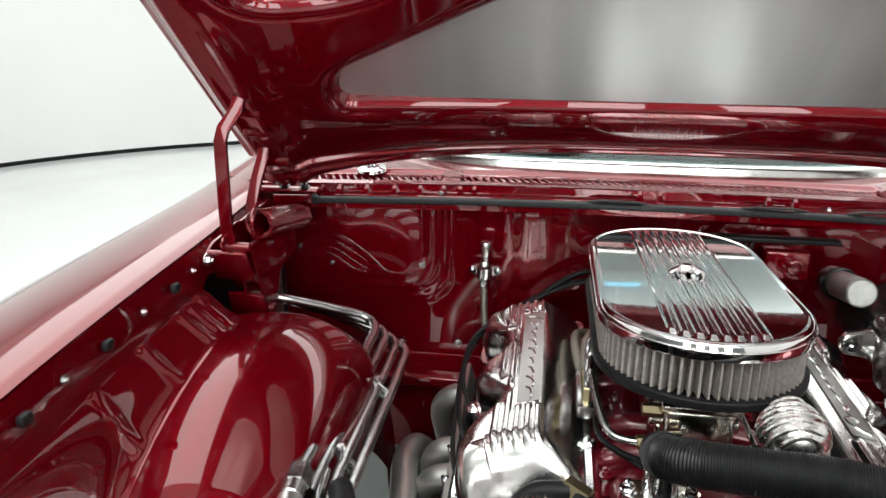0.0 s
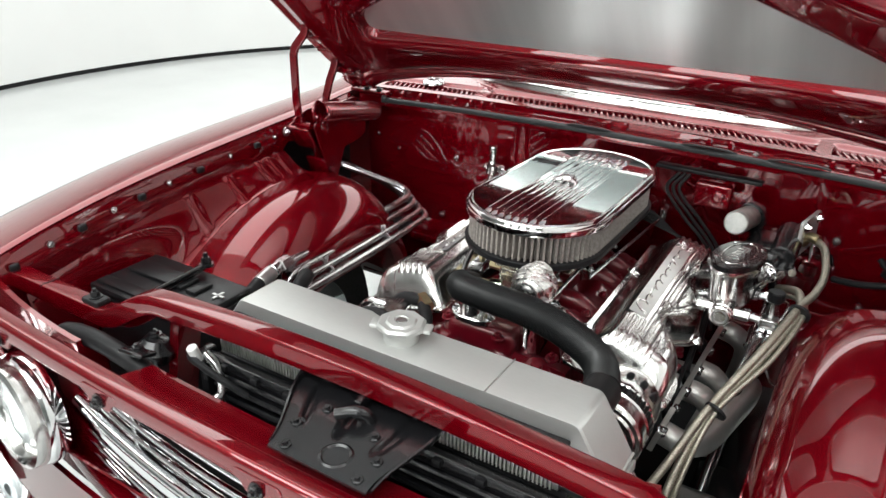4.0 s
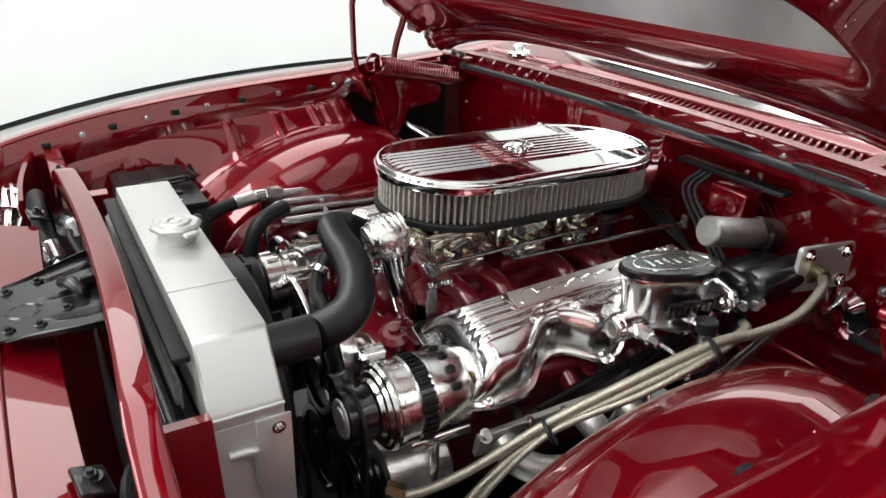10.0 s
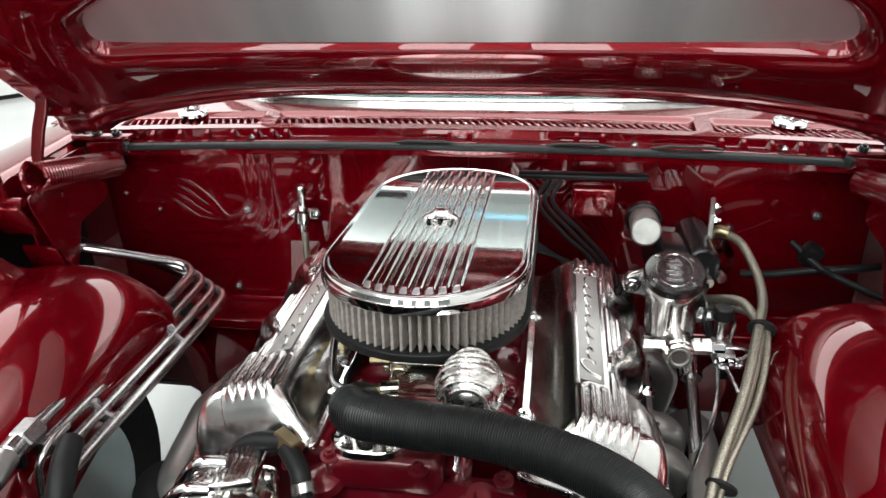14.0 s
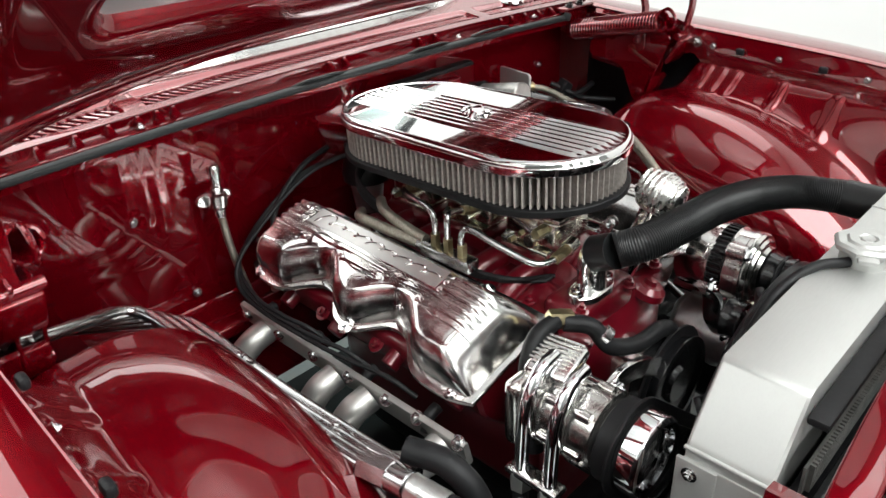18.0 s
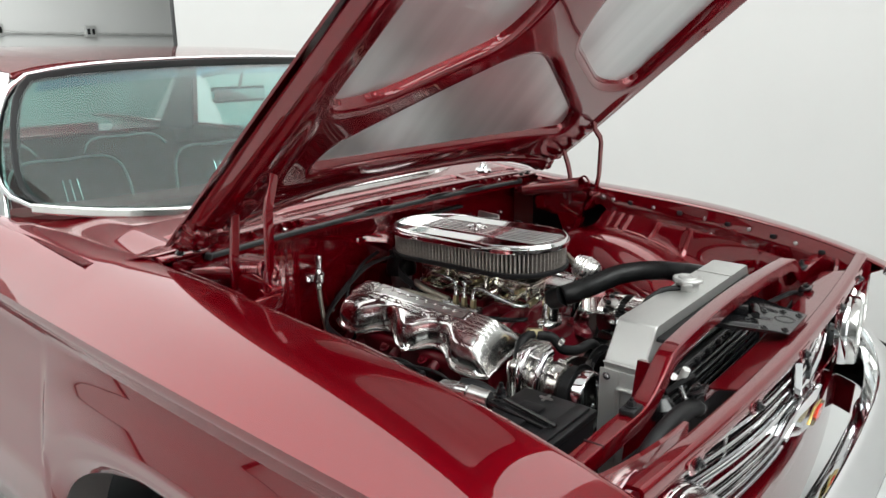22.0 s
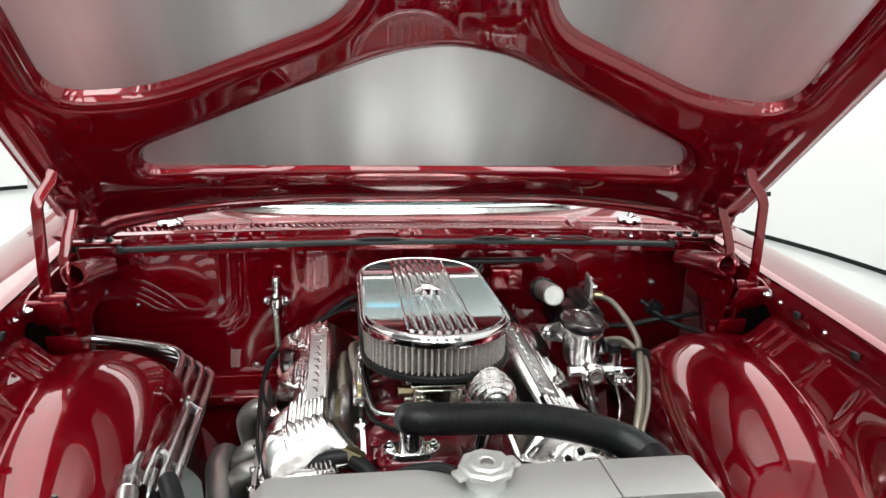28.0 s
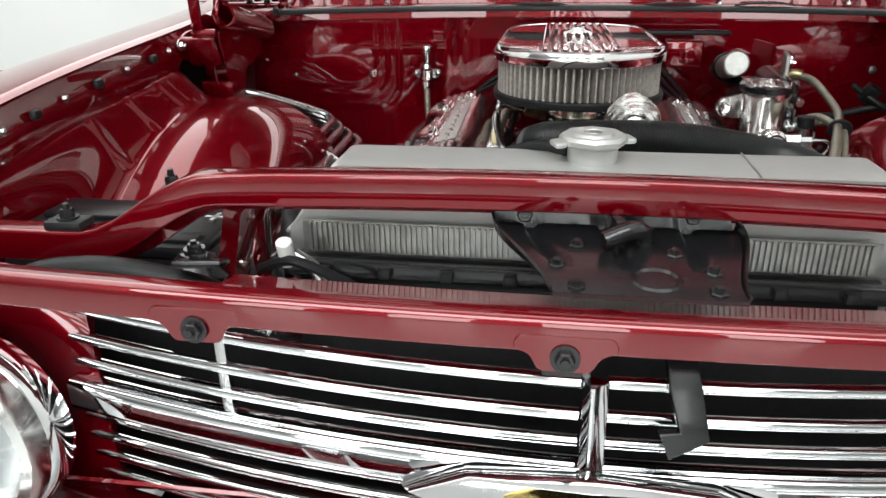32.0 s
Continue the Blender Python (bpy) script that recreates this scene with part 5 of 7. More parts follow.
def carburettor(y):
    c = thing("carburettor", (0.008, y, 0.77), "silver two-barrel carburettor under the air cleaner", "carburettor", "row of three carburettors")
    part("throttle_base", block((0.008, y, 0.775), (0.10, 0.10, 0.016), 0.004), ZINC, c)
    part("body", block((0.008, y + 0.01, 0.812), (0.085, 0.075, 0.06), 0.008, seg=3), ZINC, c)
    part("bowl", block((0.008, y - 0.045, 0.815), (0.095, 0.045, 0.055), 0.010, seg=3), ZINC, c)
    part("air_horn", cyl((0.008, y + 0.01, 0.842), (0.008, y + 0.01, 0.885), 0.042, n=26), ZINC, c)
    part("bowl_lid", block((0.008, y - 0.02, 0.846), (0.105, 0.11, 0.010), 0.003), ZINC, c)
    for sx in (-1, 1):
        for sy in (-0.055, 0.025):
            part("lid_screw", cyl((0.008 + sx * 0.043, y + sy, 0.850), (0.008 + sx * 0.043, y + sy, 0.856), 0.0042, n=10), STEEL, c)
        part("mix_screw", cyl((0.008 + sx * 0.048, y + 0.02, 0.79), (0.008 + sx * 0.062, y + 0.02, 0.79), 0.005, n=10), BRASS, c)
        part("ear", cyl((0.008 + sx * 0.042, y - 0.02, 0.80), (0.008 + sx * 0.062, y - 0.02, 0.80), 0.012, n=14), ZINC, c)
        part("pump_arm", block((0.008 + sx * 0.060, y - 0.01, 0.825), (0.005, 0.05, 0.008), 0.002, (18, 0, 0)), STEEL, c)
        part("stud_nut", hexbolt((0.008 + sx * 0.043, y + 0.042, 0.783), (0, 0, 1), 0.007, 0.008), STEEL, c)
    part("inlet", cyl((-0.040, y - 0.045, 0.828), (-0.068, y - 0.045, 0.828), 0.0095, n=6), BRASS, c)
    part("choke_pod", cyl((0.056, y + 0.02, 0.838), (0.074, y + 0.02, 0.838), 0.016, n=18), ZINC, c)
    return c


for y in (-0.50, -0.355, -0.21):
    carburettor(y)

link_rod = thing("throttle_linkage", (0.09, -0.35, 0.80), "steel throttle rods along the carburettors", "linkage")
part("rod", cyl((0.082, -0.58, 0.800), (0.082, -0.10, 0.812), 0.004, n=8), STEEL, link_rod)
part("rod", cyl((0.105, -0.42, 0.792), (0.145, -0.02, 0.805), 0.0045, n=8), STEEL, link_rod)
for y in (-0.585, -0.40, -0.25):
    part("lever", block((0.082, y, 0.790), (0.007, 0.016, 0.045), 0.003, (25, 0, 0)), STEEL, link_rod)
    part("joint", cyl((0.070, y, 0.800), (0.100, y, 0.800), 0.009, n=12), STEEL, link_rod)
    part("joint_nut", hexbolt((0.098, y, 0.80), (1, 0, 0), 0.008, 0.008), STEEL, link_rod)
part("return_spring", tube([(0.105 + 0.006 * math.cos(k * 1.2), -0.60 + 0.0012 * k, 0.775 + 0.006 * math.sin(k * 1.2)) for k in range(40)], 0.0016, 6, 2), STEEL, link_rod)
part("end_joint", cyl((0.145, -0.01, 0.795), (0.145, -0.01, 0.825), 0.010, n=12), STEEL, link_rod)
part("bracket", sweep([(0.118, -0.60, 0.775), (0.125, -0.605, 0.74), (0.132, -0.60, 0.70)], rounded([(-0.010, -0.002), (0.010, -0.002), (0.010, 0.002), (-0.010, 0.002)], 0.001)), STEEL, link_rod, "slotted steel bracket")

# fuel lines with a brass block on the passenger side
fuel = thing("fuel_line", (-0.14, -0.41, 0.78), "bent steel fuel pipes rising from a brass fuel block", "fuel line")
part("fuel_block", block((-0.138, -0.415, 0.772), (0.03, 0.115, 0.022), 0.004), STEEL, fuel)
for y, yc in ((-0.415, -0.40), (-0.385, -0.255)):
    p = part("pipe", tube([(-0.138, y, 0.785), (-0.138, y, 0.825), (-0.134, y + (yc - y) * 0.12, 0.846), (-0.112, y + (yc - y) * 0.7, 0.843), (-0.085, yc, 0.834), (-0.066, yc, 0.828)], 0.0056, 12), STEEL, fuel)
    part("nut", cyl((-0.138, y, 0.778), (-0.138, y, 0.806), 0.0092, n=6), BRASS, p, "brass pipe nut")
    part("end_nut", cyl((-0.086, yc, 0.834), (-0.064, yc, 0.828), 0.009, n=6), BRASS, p)
part("supply", tube([(-0.138, -0.365, 0.775), (-0.145, -0.31, 0.778), (-0.150, -0.24, 0.782), (-0.145, -0.19, 0.78), (-0.11, -0.15, 0.765)], 0.010, 14), BRAID, fuel, "braided steel supply hose")
part("supply", tube([(-0.138, -0.36, 0.785), (-0.135, -0.30, 0.792), (-0.125, -0.24, 0.80), (-0.10, -0.20, 0.80)], 0.010, 14), BRAID, fuel)
part("supply_nut", cyl((-0.138, -0.378, 0.775), (-0.140, -0.345, 0.776), 0.013, n=6), STEEL, fuel)
frame_link = thing("front_fuel_rail", (-0.10, -0.6, 0.78), "steel fuel pipe in front of the carburettors", "fuel line")
part("pipe", tube([(-0.138, -0.447, 0.778), (-0.139, -0.449, 0.825), (-0.136, -0.468, 0.838), (-0.128, -0.53, 0.822), (-0.112, -0.580, 0.806), (-0.075, -0.592, 0.803), (-0.045, -0.590, 0.806)], 0.0058, 12), STEEL, frame_link)
part("fitting", cyl((-0.078, -0.592, 0.803), (-0.042, -0.590, 0.806), 0.0095, n=6), BRASS, frame_link)
part("riser_nut", cyl((-0.138, -0.447, 0.776), (-0.138, -0.448, 0.806), 0.0092, n=6), BRASS, frame_link)
part("inlet_boss", cyl((-0.044, -0.590, 0.806), (-0.018, -0.586, 0.808), 0.013, n=16), ZINC, frame_link)

# distributor and ignition leads
dist_ = thing("distributor", (-0.03, -0.075, 0.75), "black distributor with plug leads at the engine's rear", "distributor")
part("housing", cyl((-0.03, -0.075, 0.72), (-0.03, -0.075, 0.79), 0.028, 0.036, n=22), CAST, dist_)
cap = part("cap", lathe([(0.048, 0), (0.050, 0.02), (0.044, 0.045), (0.036, 0.06), (0.0, 0.063)], (-0.03, -0.075, 0.79), (0, 0, 1), 26), PLASTIC, dist_)
for k in range(8):
    a = 2 * math.pi * k / 8
    part("tower", cyl((-0.03 + 0.03 * math.cos(a), -0.075 + 0.03 * math.sin(a), 0.84), (-0.03 + 0.032 * math.cos(a), -0.075 + 0.032 * math.sin(a), 0.868), 0.008, n=10), PLASTIC, cap)
leads = thing("plug_leads", (-0.2, -0.3, 0.75), "black spark plug leads looping over the engine", "cable")
for k in range(4):
    d = 0.007 * k
    if k < 3:
        part("lead", tube([(-0.06, -0.075, 0.855), (-0.15, -0.030 - d, 0.83), (-0.255, -0.030 - d, 0.775), (-0.335 - d, -0.050 - d, 0.712), (-0.362 - d * 0.5, -0.14, 0.686 - d), (-0.360, -0.22 - 0.06 * k, 0.678 - d), (-0.345, -0.27 - 0.10 * k, 0.668), (-0.325, -0.30 - 0.11 * k, 0.64)], 0.0042, 8), RUBBER, leads)
    part("lead", tube([(-0.02, -0.11, 0.86), (-0.10, -0.14, 0.82 - d), (-0.12, -0.40, 0.748 + d * 0.4), (-0.115, -0.50 - d, 0.748 + d * 0.5), (-0.06 + d, -0.565, 0.745)], 0.0042, 8), RUBBER, leads)
    part("lead", tube([(0.0, -0.05, 0.855), (0.10, -0.035 - d, 0.83 - d), (0.22 + d, -0.06, 0.76), (0.31, -0.14, 0.69), (0.34, -0.22 - 0.1 * k, 0.64)], 0.0042, 8), RUBBER, leads)
    for side in (-1, 1):
        y = -0.555 + 0.145 * k
        part("boot", tube([(side * 0.315, y, 0.635), (side * 0.335, y, 0.628), (side * 0.342, y, 0.605)], 0.010, 10), RUBBER, leads)

# breather and thermostat housing
breather = thing("oil_breather", (0.085, -0.66, 0.72), "chrome oil filler tube with a ribbed breather cap", "breather")
part("tube", tube([(0.066, -0.62, 0.70), (0.076, -0.645, 0.78), (0.088, -0.668, 0.862)], 0.0205, 20), CHROME, breather)
bc = lathe([(0, 0.060), (0.016, 0.058), (0.030, 0.050), (0.038, 0.036), (0.040, 0.014), (0.036, 0.002), (0.020, 0)], (0.089, -0.669, 0.858), (0.10, -0.28, 1), 40)
bcap = part("cap", bc, SATIN, breather, "polished ribbed cap")
for k in range(-3, 4):
    y = 0.0105 * k
    r = math.sqrt(0.0395 ** 2 - y * y)
    pts = [(r * math.cos(a) * 1.0, y, 0.020 + 0.040 * max(0, math.sin(a)) * (1 - abs(k) * 0.06)) for a in [math.pi * q / 14 for q in range(15)]]
    part("rib", sweep([Matrix.Translation((0.089, -0.669, 0.858)) @ Matrix.Rotation(radians(15), 4, "X") @ Vector(p) for p in pts], ring(0.0036, 8)), SATIN, bcap)
thermo = thing("thermostat_housing", (-0.05, -0.65, 0.75), "polished water neck bolted to the intake", "housing")
part("flange", prism(rounded([(-0.055, 0.0), (-0.03, 0.026), (0.03, 0.026), (0.055, 0.0), (0.03, -0.026), (-0.03, -0.026)], 0.016), 0.750, 0.764, lambda a, b, h: (-0.05 + a, -0.645 + b, h), 0.002), POLISHED, thermo)
part("neck", tube([(-0.05, -0.645, 0.76), (-0.05, -0.645, 0.80), (-0.051, -0.650, 0.822), (-0.055, -0.672, 0.838)], 0.0235, 20), POLISHED, thermo)
for sx in (-1, 1):
    part("bolt", hexbolt((-0.05 + sx * 0.040, -0.645, 0.764), (0, 0, 1), 0.008, 0.009), CHROME, thermo)
top_hose = thing("radiator_hose", (0.12, -0.75, 0.85), "thick black ribbed radiator hose", "hose")
HOSE = [(-0.054, -0.652, 0.826), (-0.058, -0.690, 0.846), (-0.030, -0.722, 0.860), (0.040, -0.742, 0.868), (0.120, -0.756, 0.872), (0.205, -0.780, 0.868), (0.270, -0.822, 0.863), (0.300, -0.885, 0.861), (0.302, -0.952, 0.861)]
part("ribbed_hose", ribbed(HOSE[1:-1], 0.0275, 0.0030, 0.0005, 26), HOSE_MESH, top_hose)
part("cuff", tube(HOSE[-2:], 0.029, 22, 4), HOSE_MESH, top_hose)
part("cuff", tube(HOSE[:2], 0.0285, 22, 4), HOSE_MESH, top_hose)

# radiator
rad = thing("radiator", (0.02, -0.99, 0.5), "brushed aluminium radiator with a wide top tank", "radiator")


TANK = [(-0.335, 0.826), (-0.277, 0.907), (0.322, 0.908), (0.374, 0.826), (0.374, 0.800), (-0.335, 0.800)]


part("top_tank", prism(rounded(TANK, 0.007, 3), -1.043, -0.952, lambda a, b, h: (a, h, b), 0.003), BRUSHED, rad, "brushed aluminium top tank")
part("core", block((0.02, -0.998, 0.60), (0.68, 0.05, 0.40), 0.003), CORE, rad)
part("bottom_tank", block((0.02, -0.998, 0.38), (0.70, 0.08, 0.06), 0.008), BRUSHED, rad)
for side, x in ((-1, -0.334), (1, 0.372)):
    sp = part("side_plate", block((x, -0.998, 0.60), (0.006, 0.092, 0.42), 0.002), BRUSHED, rad)
    part("side_bracket", block((x + side * 0.004, -0.968, 0.70), (0.005, 0.045, 0.22), 0.002), BRUSHED, rad)
    part("bracket_screw", hexbolt((x + side * 0.007, -0.963, 0.794), (side, 0, 0), 0.006, 0.005), STEEL, sp)
    bead = [(x + side * 0.002, -1.043 + 0.091 * k / 26, 0.824 + 0.0005 * (k % 2)) for k in range(27)]
    part("weld_bead", sweep(bead, ring(0.0024, 8)), BRUSHED, rad)
    part("handle_boss", tube([(x + side * 0.006, -1.025, 0.77), (x + side * 0.010, -1.0, 0.772), (x + side * 0.010, -0.992, 0.765), (x + side * 0.008, -0.99, 0.715)], 0.006, 10), BRUSHED, rad)
part("seam", sweep([(0.185, -1.0435, 0.9085), (0.185, -0.951, 0.9085)], ring(0.0012, 6)), CAST, rad)
part("filler_neck", cyl((0.014, -0.994, 0.905), (0.014, -0.994, 0.928), 0.028, n=30), BRUSHED, rad)
rc = part("radiator_cap", lathe([(0.034, 0), (0.0385, 0.003), (0.0385, 0.008), (0.035, 0.012), (0.025, 0.011), (0.022, 0.014), (0.012, 0.0145), (0.010, 0.012), (0, 0.012)], (0.014, -0.994, 0.926), (0, 0, 1), 8), BRUSHED, rad, "eight-sided alloy cap with two ears")
for a in (20, 200):
    t = radians(a)
    part("ear", block((0.014 + 0.041 * math.cos(t), -0.994 + 0.041 * math.sin(t), 0.929), (0.014, 0.024, 0.007), 0.003, (0, 0, a)), BRUSHED, rc)
part("button", lathe([(0.009, 0), (0.008, 0.002), (0, 0.0022)], (0.014, -0.994, 0.9382), (0, 0, 1), 16), CAST, rc)
over = thing("overflow_hose", (-0.05, -0.95, 0.9), "thin black overflow hose from the filler neck", "hose")
part("hose", tube([(-0.012, -0.985, 0.915), (-0.05, -0.955, 0.912), (-0.11, -0.935, 0.885), (-0.17, -0.93, 0.82), (-0.18, -0.935, 0.72)], 0.0065, 10), RUBBER, over)

# fan shroud and fan
shroud = thing("fan_shroud", (0.02, -0.9, 0.62), "black round fan shroud behind the radiator", "fan shroud")
part("ring", lathe([(0.220, 0.0), (0.225, -0.006), (0.225, 0.045), (0.205, 0.055), (0.195, 0.055), (0.195, 0.0)], (0.02, -0.945, 0.625), (0, 1, 0), 56), PLASTIC, shroud)
part("plate", block((0.02, -0.945, 0.60), (0.62, 0.012, 0.40), 0.004), PLASTIC, shroud)
part("motor", cyl((0.02, -0.94, 0.625), (0.02, -0.845, 0.625), 0.06, n=28), PLASTIC, shroud)
for k in range(7):
    a = 360 / 7 * k
    bl = block((0.13, 0, 0), (0.16, 0.012, 0.06), 0.004, (35, 0, 0)).moved(pose(0.02, -0.90, 0.625) @ Matrix.Rotation(radians(a), 4, "Y"))
    part("blade", bl, PLASTIC, shroud)

# pulleys and belts
pump = thing("water_pump", (0.01, -0.72, 0.60), "black belt pulleys on a polished pump", "water pump")
part("body", cyl((0.01, -0.66, 0.60), (0.01, -0.75, 0.60), 0.05, n=24), POLISHED, pump)


def pulley(c, r, width, mat, owner, name="pulley"):
    return part(name, lathe([(0, 0), (r * 0.35, 0), (r * 0.4, 0.008), (r * 0.8, 0.006), (r * 0.86, 0), (r, 0), (r, 0.003), (r * 0.93, width * 0.3), (r * 0.93, width * 0.7), (r, width - 0.003), (r, width), (0, width)], c, (0, 1, 0), 40), mat, owner)


pulley((0.01, -0.785, 0.60), 0.085, 0.045, BLACK, pump)
pulley((0.01, -0.785, 0.42), 0.09, 0.045, BLACK, pump, "crank_pulley")
idler = pulley((0.165, -0.812, 0.655), 0.034, 0.03, BLACK, pump, "idler")
part("idler_cap", lathe([(0, 0.004), (0.02, 0.003), (0.024, 0)], (0.165, -0.812, 0.655), (0, -1, 0), 20), CHROME, pump)
low = pulley((0.240, -0.815, 0.535), 0.052, 0.04, BLACK, pump, "lower_pulley")
for k in range(3):
    part("groove_ring", lathe([(0.0525, 0.0), (0.0545, 0.002), (0.0525, 0.004)], (0.240, -0.810 + 0.010 * k, 0.535), (0, 1, 0), 36), BLACK, low)
part("lower_face", lathe([(0.046, 0.001), (0.034, 0.003), (0.016, -0.004), (0, -0.004)], (0.240, -0.817, 0.535), (0, -1, 0), 30), CAST, low)
bt = thing("drive_belt", (0, -0.8, 0.55), "black ribbed drive belts round the pulleys", "belt")


def belt_loop(c0, r0, c1, r1, y):
    """A belt round two pulleys."""
    a, b = Vector(c0), Vector(c1)
    base = math.atan2(b.y - a.y, b.x - a.x)
    pts = [(a.x + r0 * math.cos(base + math.pi / 2 + math.pi * k / 14), a.y + r0 * math.sin(base + math.pi / 2 + math.pi * k / 14)) for k in range(15)]
    pts += [(b.x + r1 * math.cos(base - math.pi / 2 + math.pi * k / 14), b.y + r1 * math.sin(base - math.pi / 2 + math.pi * k / 14)) for k in range(15)]
    return sweep([(p[0], y, p[1]) for p in pts + pts[:1]], rounded([(-0.011, -0.0025), (0.011, -0.0025), (0.011, 0.0025), (-0.011, 0.0025)], 0.001), up=(0, 1, 0))


part("belt", belt_loop((0.278, 0.684), 0.039, (0.262, 0.40), 0.052, -0.822), RUBBER, bt)
part("belt", belt_loop((-0.228, 0.672), 0.061, (0.01, 0.42), 0.092, -0.838), RUBBER, bt)
part("belt", belt_loop((0.01, 0.60), 0.087, (0.01, 0.42), 0.092, -0.765), RUBBER, bt)
brk = thing("accessory_bracket", (0.1, -0.75, 0.68), "polished billet accessory brackets at the engine front", "bracket")
part("arm", sweep(curve_points([(-0.22, -0.765, 0.66), (-0.16, -0.765, 0.70), (-0.10, -0.765, 0.69), (-0.04, -0.765, 0.66)], 5), rounded([(-0.006, -0.016), (0.006, -0.016), (0.006, 0.016), (-0.006, 0.016)], 0.003), up=(0, 0, 1)), POLISHED, brk)
part("arm", sweep(curve_points([(0.10, -0.765, 0.74), (0.135, -0.765, 0.70), (0.15, -0.765, 0.65), (0.19, -0.765, 0.60)], 5), rounded([(-0.006, -0.016), (0.006, -0.016), (0.006, 0.016), (-0.006, 0.016)], 0.003), up=(0, 1, 0)), POLISHED, brk)
for p in ((0.10, -0.772, 0.742), (-0.17, -0.772, 0.70), (0.19, -0.772, 0.60)):
    part("bolt", hexbolt(p, (0, -1, 0), 0.010, 0.010), CHROME, brk)

# alternator, driver side
alt = thing("alternator", (0.275, -0.72, 0.60), "polished alternator with a black vented middle", "alternator")
ac = Vector((0.280, -0.795, 0.694))
AS = 0.86
slim = lambda rows: [(r * AS, h) for r, h in rows]
part("fan_plate", lathe(slim([(0.0, -0.010), (0.030, -0.010), (0.040, -0.002), (0.052, 0.000), (0.056, 0.006), (0.066, 0.007), (0.069, 0.012), (0.076, 0.013), (0.079, 0.018), (0.072, 0.022)]), ac, (0, 1, 0), 56), CASTP, alt, "stepped alternator front housing")
part("front_case", lathe(slim([(0.066, 0.012), (0.076, 0.020), (0.0795, 0.023), (0.0795, 0.030), (0.077, 0.032), (0.077, 0.054), (0.080, 0.057), (0.076, 0.060)]), ac, (0, 1, 0), 56), POLISHED, alt)
part("stator", lathe(slim([(0.072, 0.056), (0.077, 0.058), (0.077, 0.082), (0.072, 0.084)]), ac, (0, 1, 0), 48), BLACK, alt, "black vented middle band")
for k in range(40):
    a = 2 * math.pi * k / 40
    part("vent_fin", block((ac.x + 0.0775 * AS * math.cos(a), ac.y + 0.070, ac.z + 0.0775 * AS * math.sin(a)), (0.005, 0.022, 0.004), 0, (0, -math.degrees(a), 0)), PLASTIC, alt)
part("rear_case", lathe(slim([(0.076, 0.080), (0.079, 0.083), (0.079, 0.088), (0.077, 0.090), (0.076, 0.140), (0.072, 0.146), (0.0, 0.148)]), ac, (0, 1, 0), 48), POLISHED, alt)
for k in range(6):
    a = radians(35 + 24 * k)
    part("slot", block((ac.x + 0.0755 * AS * math.cos(a), ac.y + 0.118, ac.z + 0.0755 * AS * math.sin(a)), (0.012, 0.016, 0.014), 0.004, (0, -math.degrees(a), 0)), PLASTIC, alt)
ap = pulley((ac.x, ac.y - 0.045, ac.z), 0.040, 0.042, BLACK, alt)
part("pulley_face", lathe(slim([(0.036, 0), (0.034, 0.003), (0.022, 0.001), (0.020, 0.004), (0, 0.005)]), (ac.x, ac.y - 0.046, ac.z), (0, -1, 0), 36), BRUSHED, ap)
part("ear", cyl((ac.x - 0.06, ac.y + 0.02, ac.z + 0.055), (ac.x - 0.06, ac.y + 0.05, ac.z + 0.055), 0.014, n=18), POLISHED, alt)
part("ear_bolt", hexbolt((ac.x - 0.06, ac.y + 0.02, ac.z + 0.055), (0, -1, 0), 0.010, 0.010), CHROME, alt)
part("lower_spacer", cyl((ac.x + 0.01, ac.y + 0.06, ac.z - 0.085), (ac.x + 0.01, ac.y + 0.17, ac.z - 0.085), 0.014, n=18), POLISHED, alt)
for k in range(2):
    part("terminal", cyl((ac.x + 0.03 - 0.05 * k, ac.y + 0.157, ac.z + 0.03), (ac.x + 0.03 - 0.05 * k, ac.y + 0.175, ac.z + 0.03), 0.007, n=8), BRASS, alt)
steerp = thing("steering_pump", (0.27, -0.76, 0.52), "cast power steering pump below the alternator", "pump")
part("body", cyl((0.26, -0.78, 0.545), (0.26, -0.66, 0.545), 0.055, n=26), CAST, steerp)
part("port", cyl((0.325, -0.785, 0.575), (0.335, -0.785, 0.545), 0.013, n=6), STEEL, steerp)
part("column", cyl((0.325, -0.78, 0.57), (0.325, -0.78, 0.46), 0.012, n=14), STEEL, steerp)
part("bracket", block((0.30, -0.70, 0.57), (0.03, 0.02, 0.10), 0.005), POLISHED, steerp)

# compressor, passenger side
comp = thing("ac_compressor", (-0.31, -0.76, 0.62), "polished air conditioning compressor with two pipes", "compressor")
cc = Vector((-0.228, -0.868, 0.672))
part("body", lathe([(0.0, 0.06), (0.055, 0.06), (0.062, 0.066), (0.062, 0.10), (0.058, 0.104), (0.058, 0.15), (0.062, 0.154), (0.062, 0.19), (0.052, 0.20), (0, 0.20)], cc, (0, 1, 0), 40), CASTP, comp)
part("clutch", lathe([(0.046, 0.012), (0.048, -0.004), (0.054, -0.008), (0.059, -0.004), (0.060, 0.0), (0.060, 0.022), (0.055, 0.026)], cc, (0, 1, 0), 44), CHROME, comp, "chrome clutch face")
part("belt_track", lathe([(0.056, 0.024), (0.0615, 0.026), (0.0615, 0.056), (0.054, 0.060)], cc, (0, 1, 0), 44), RUBBER, comp)
part("clutch_hub", lathe([(0, 0.002), (0.012, 0.002), (0.014, 0.010), (0.030, 0.014), (0.040, 0.010), (0.047, 0.016)], cc, (0, 1, 0), 30), STEEL, comp)
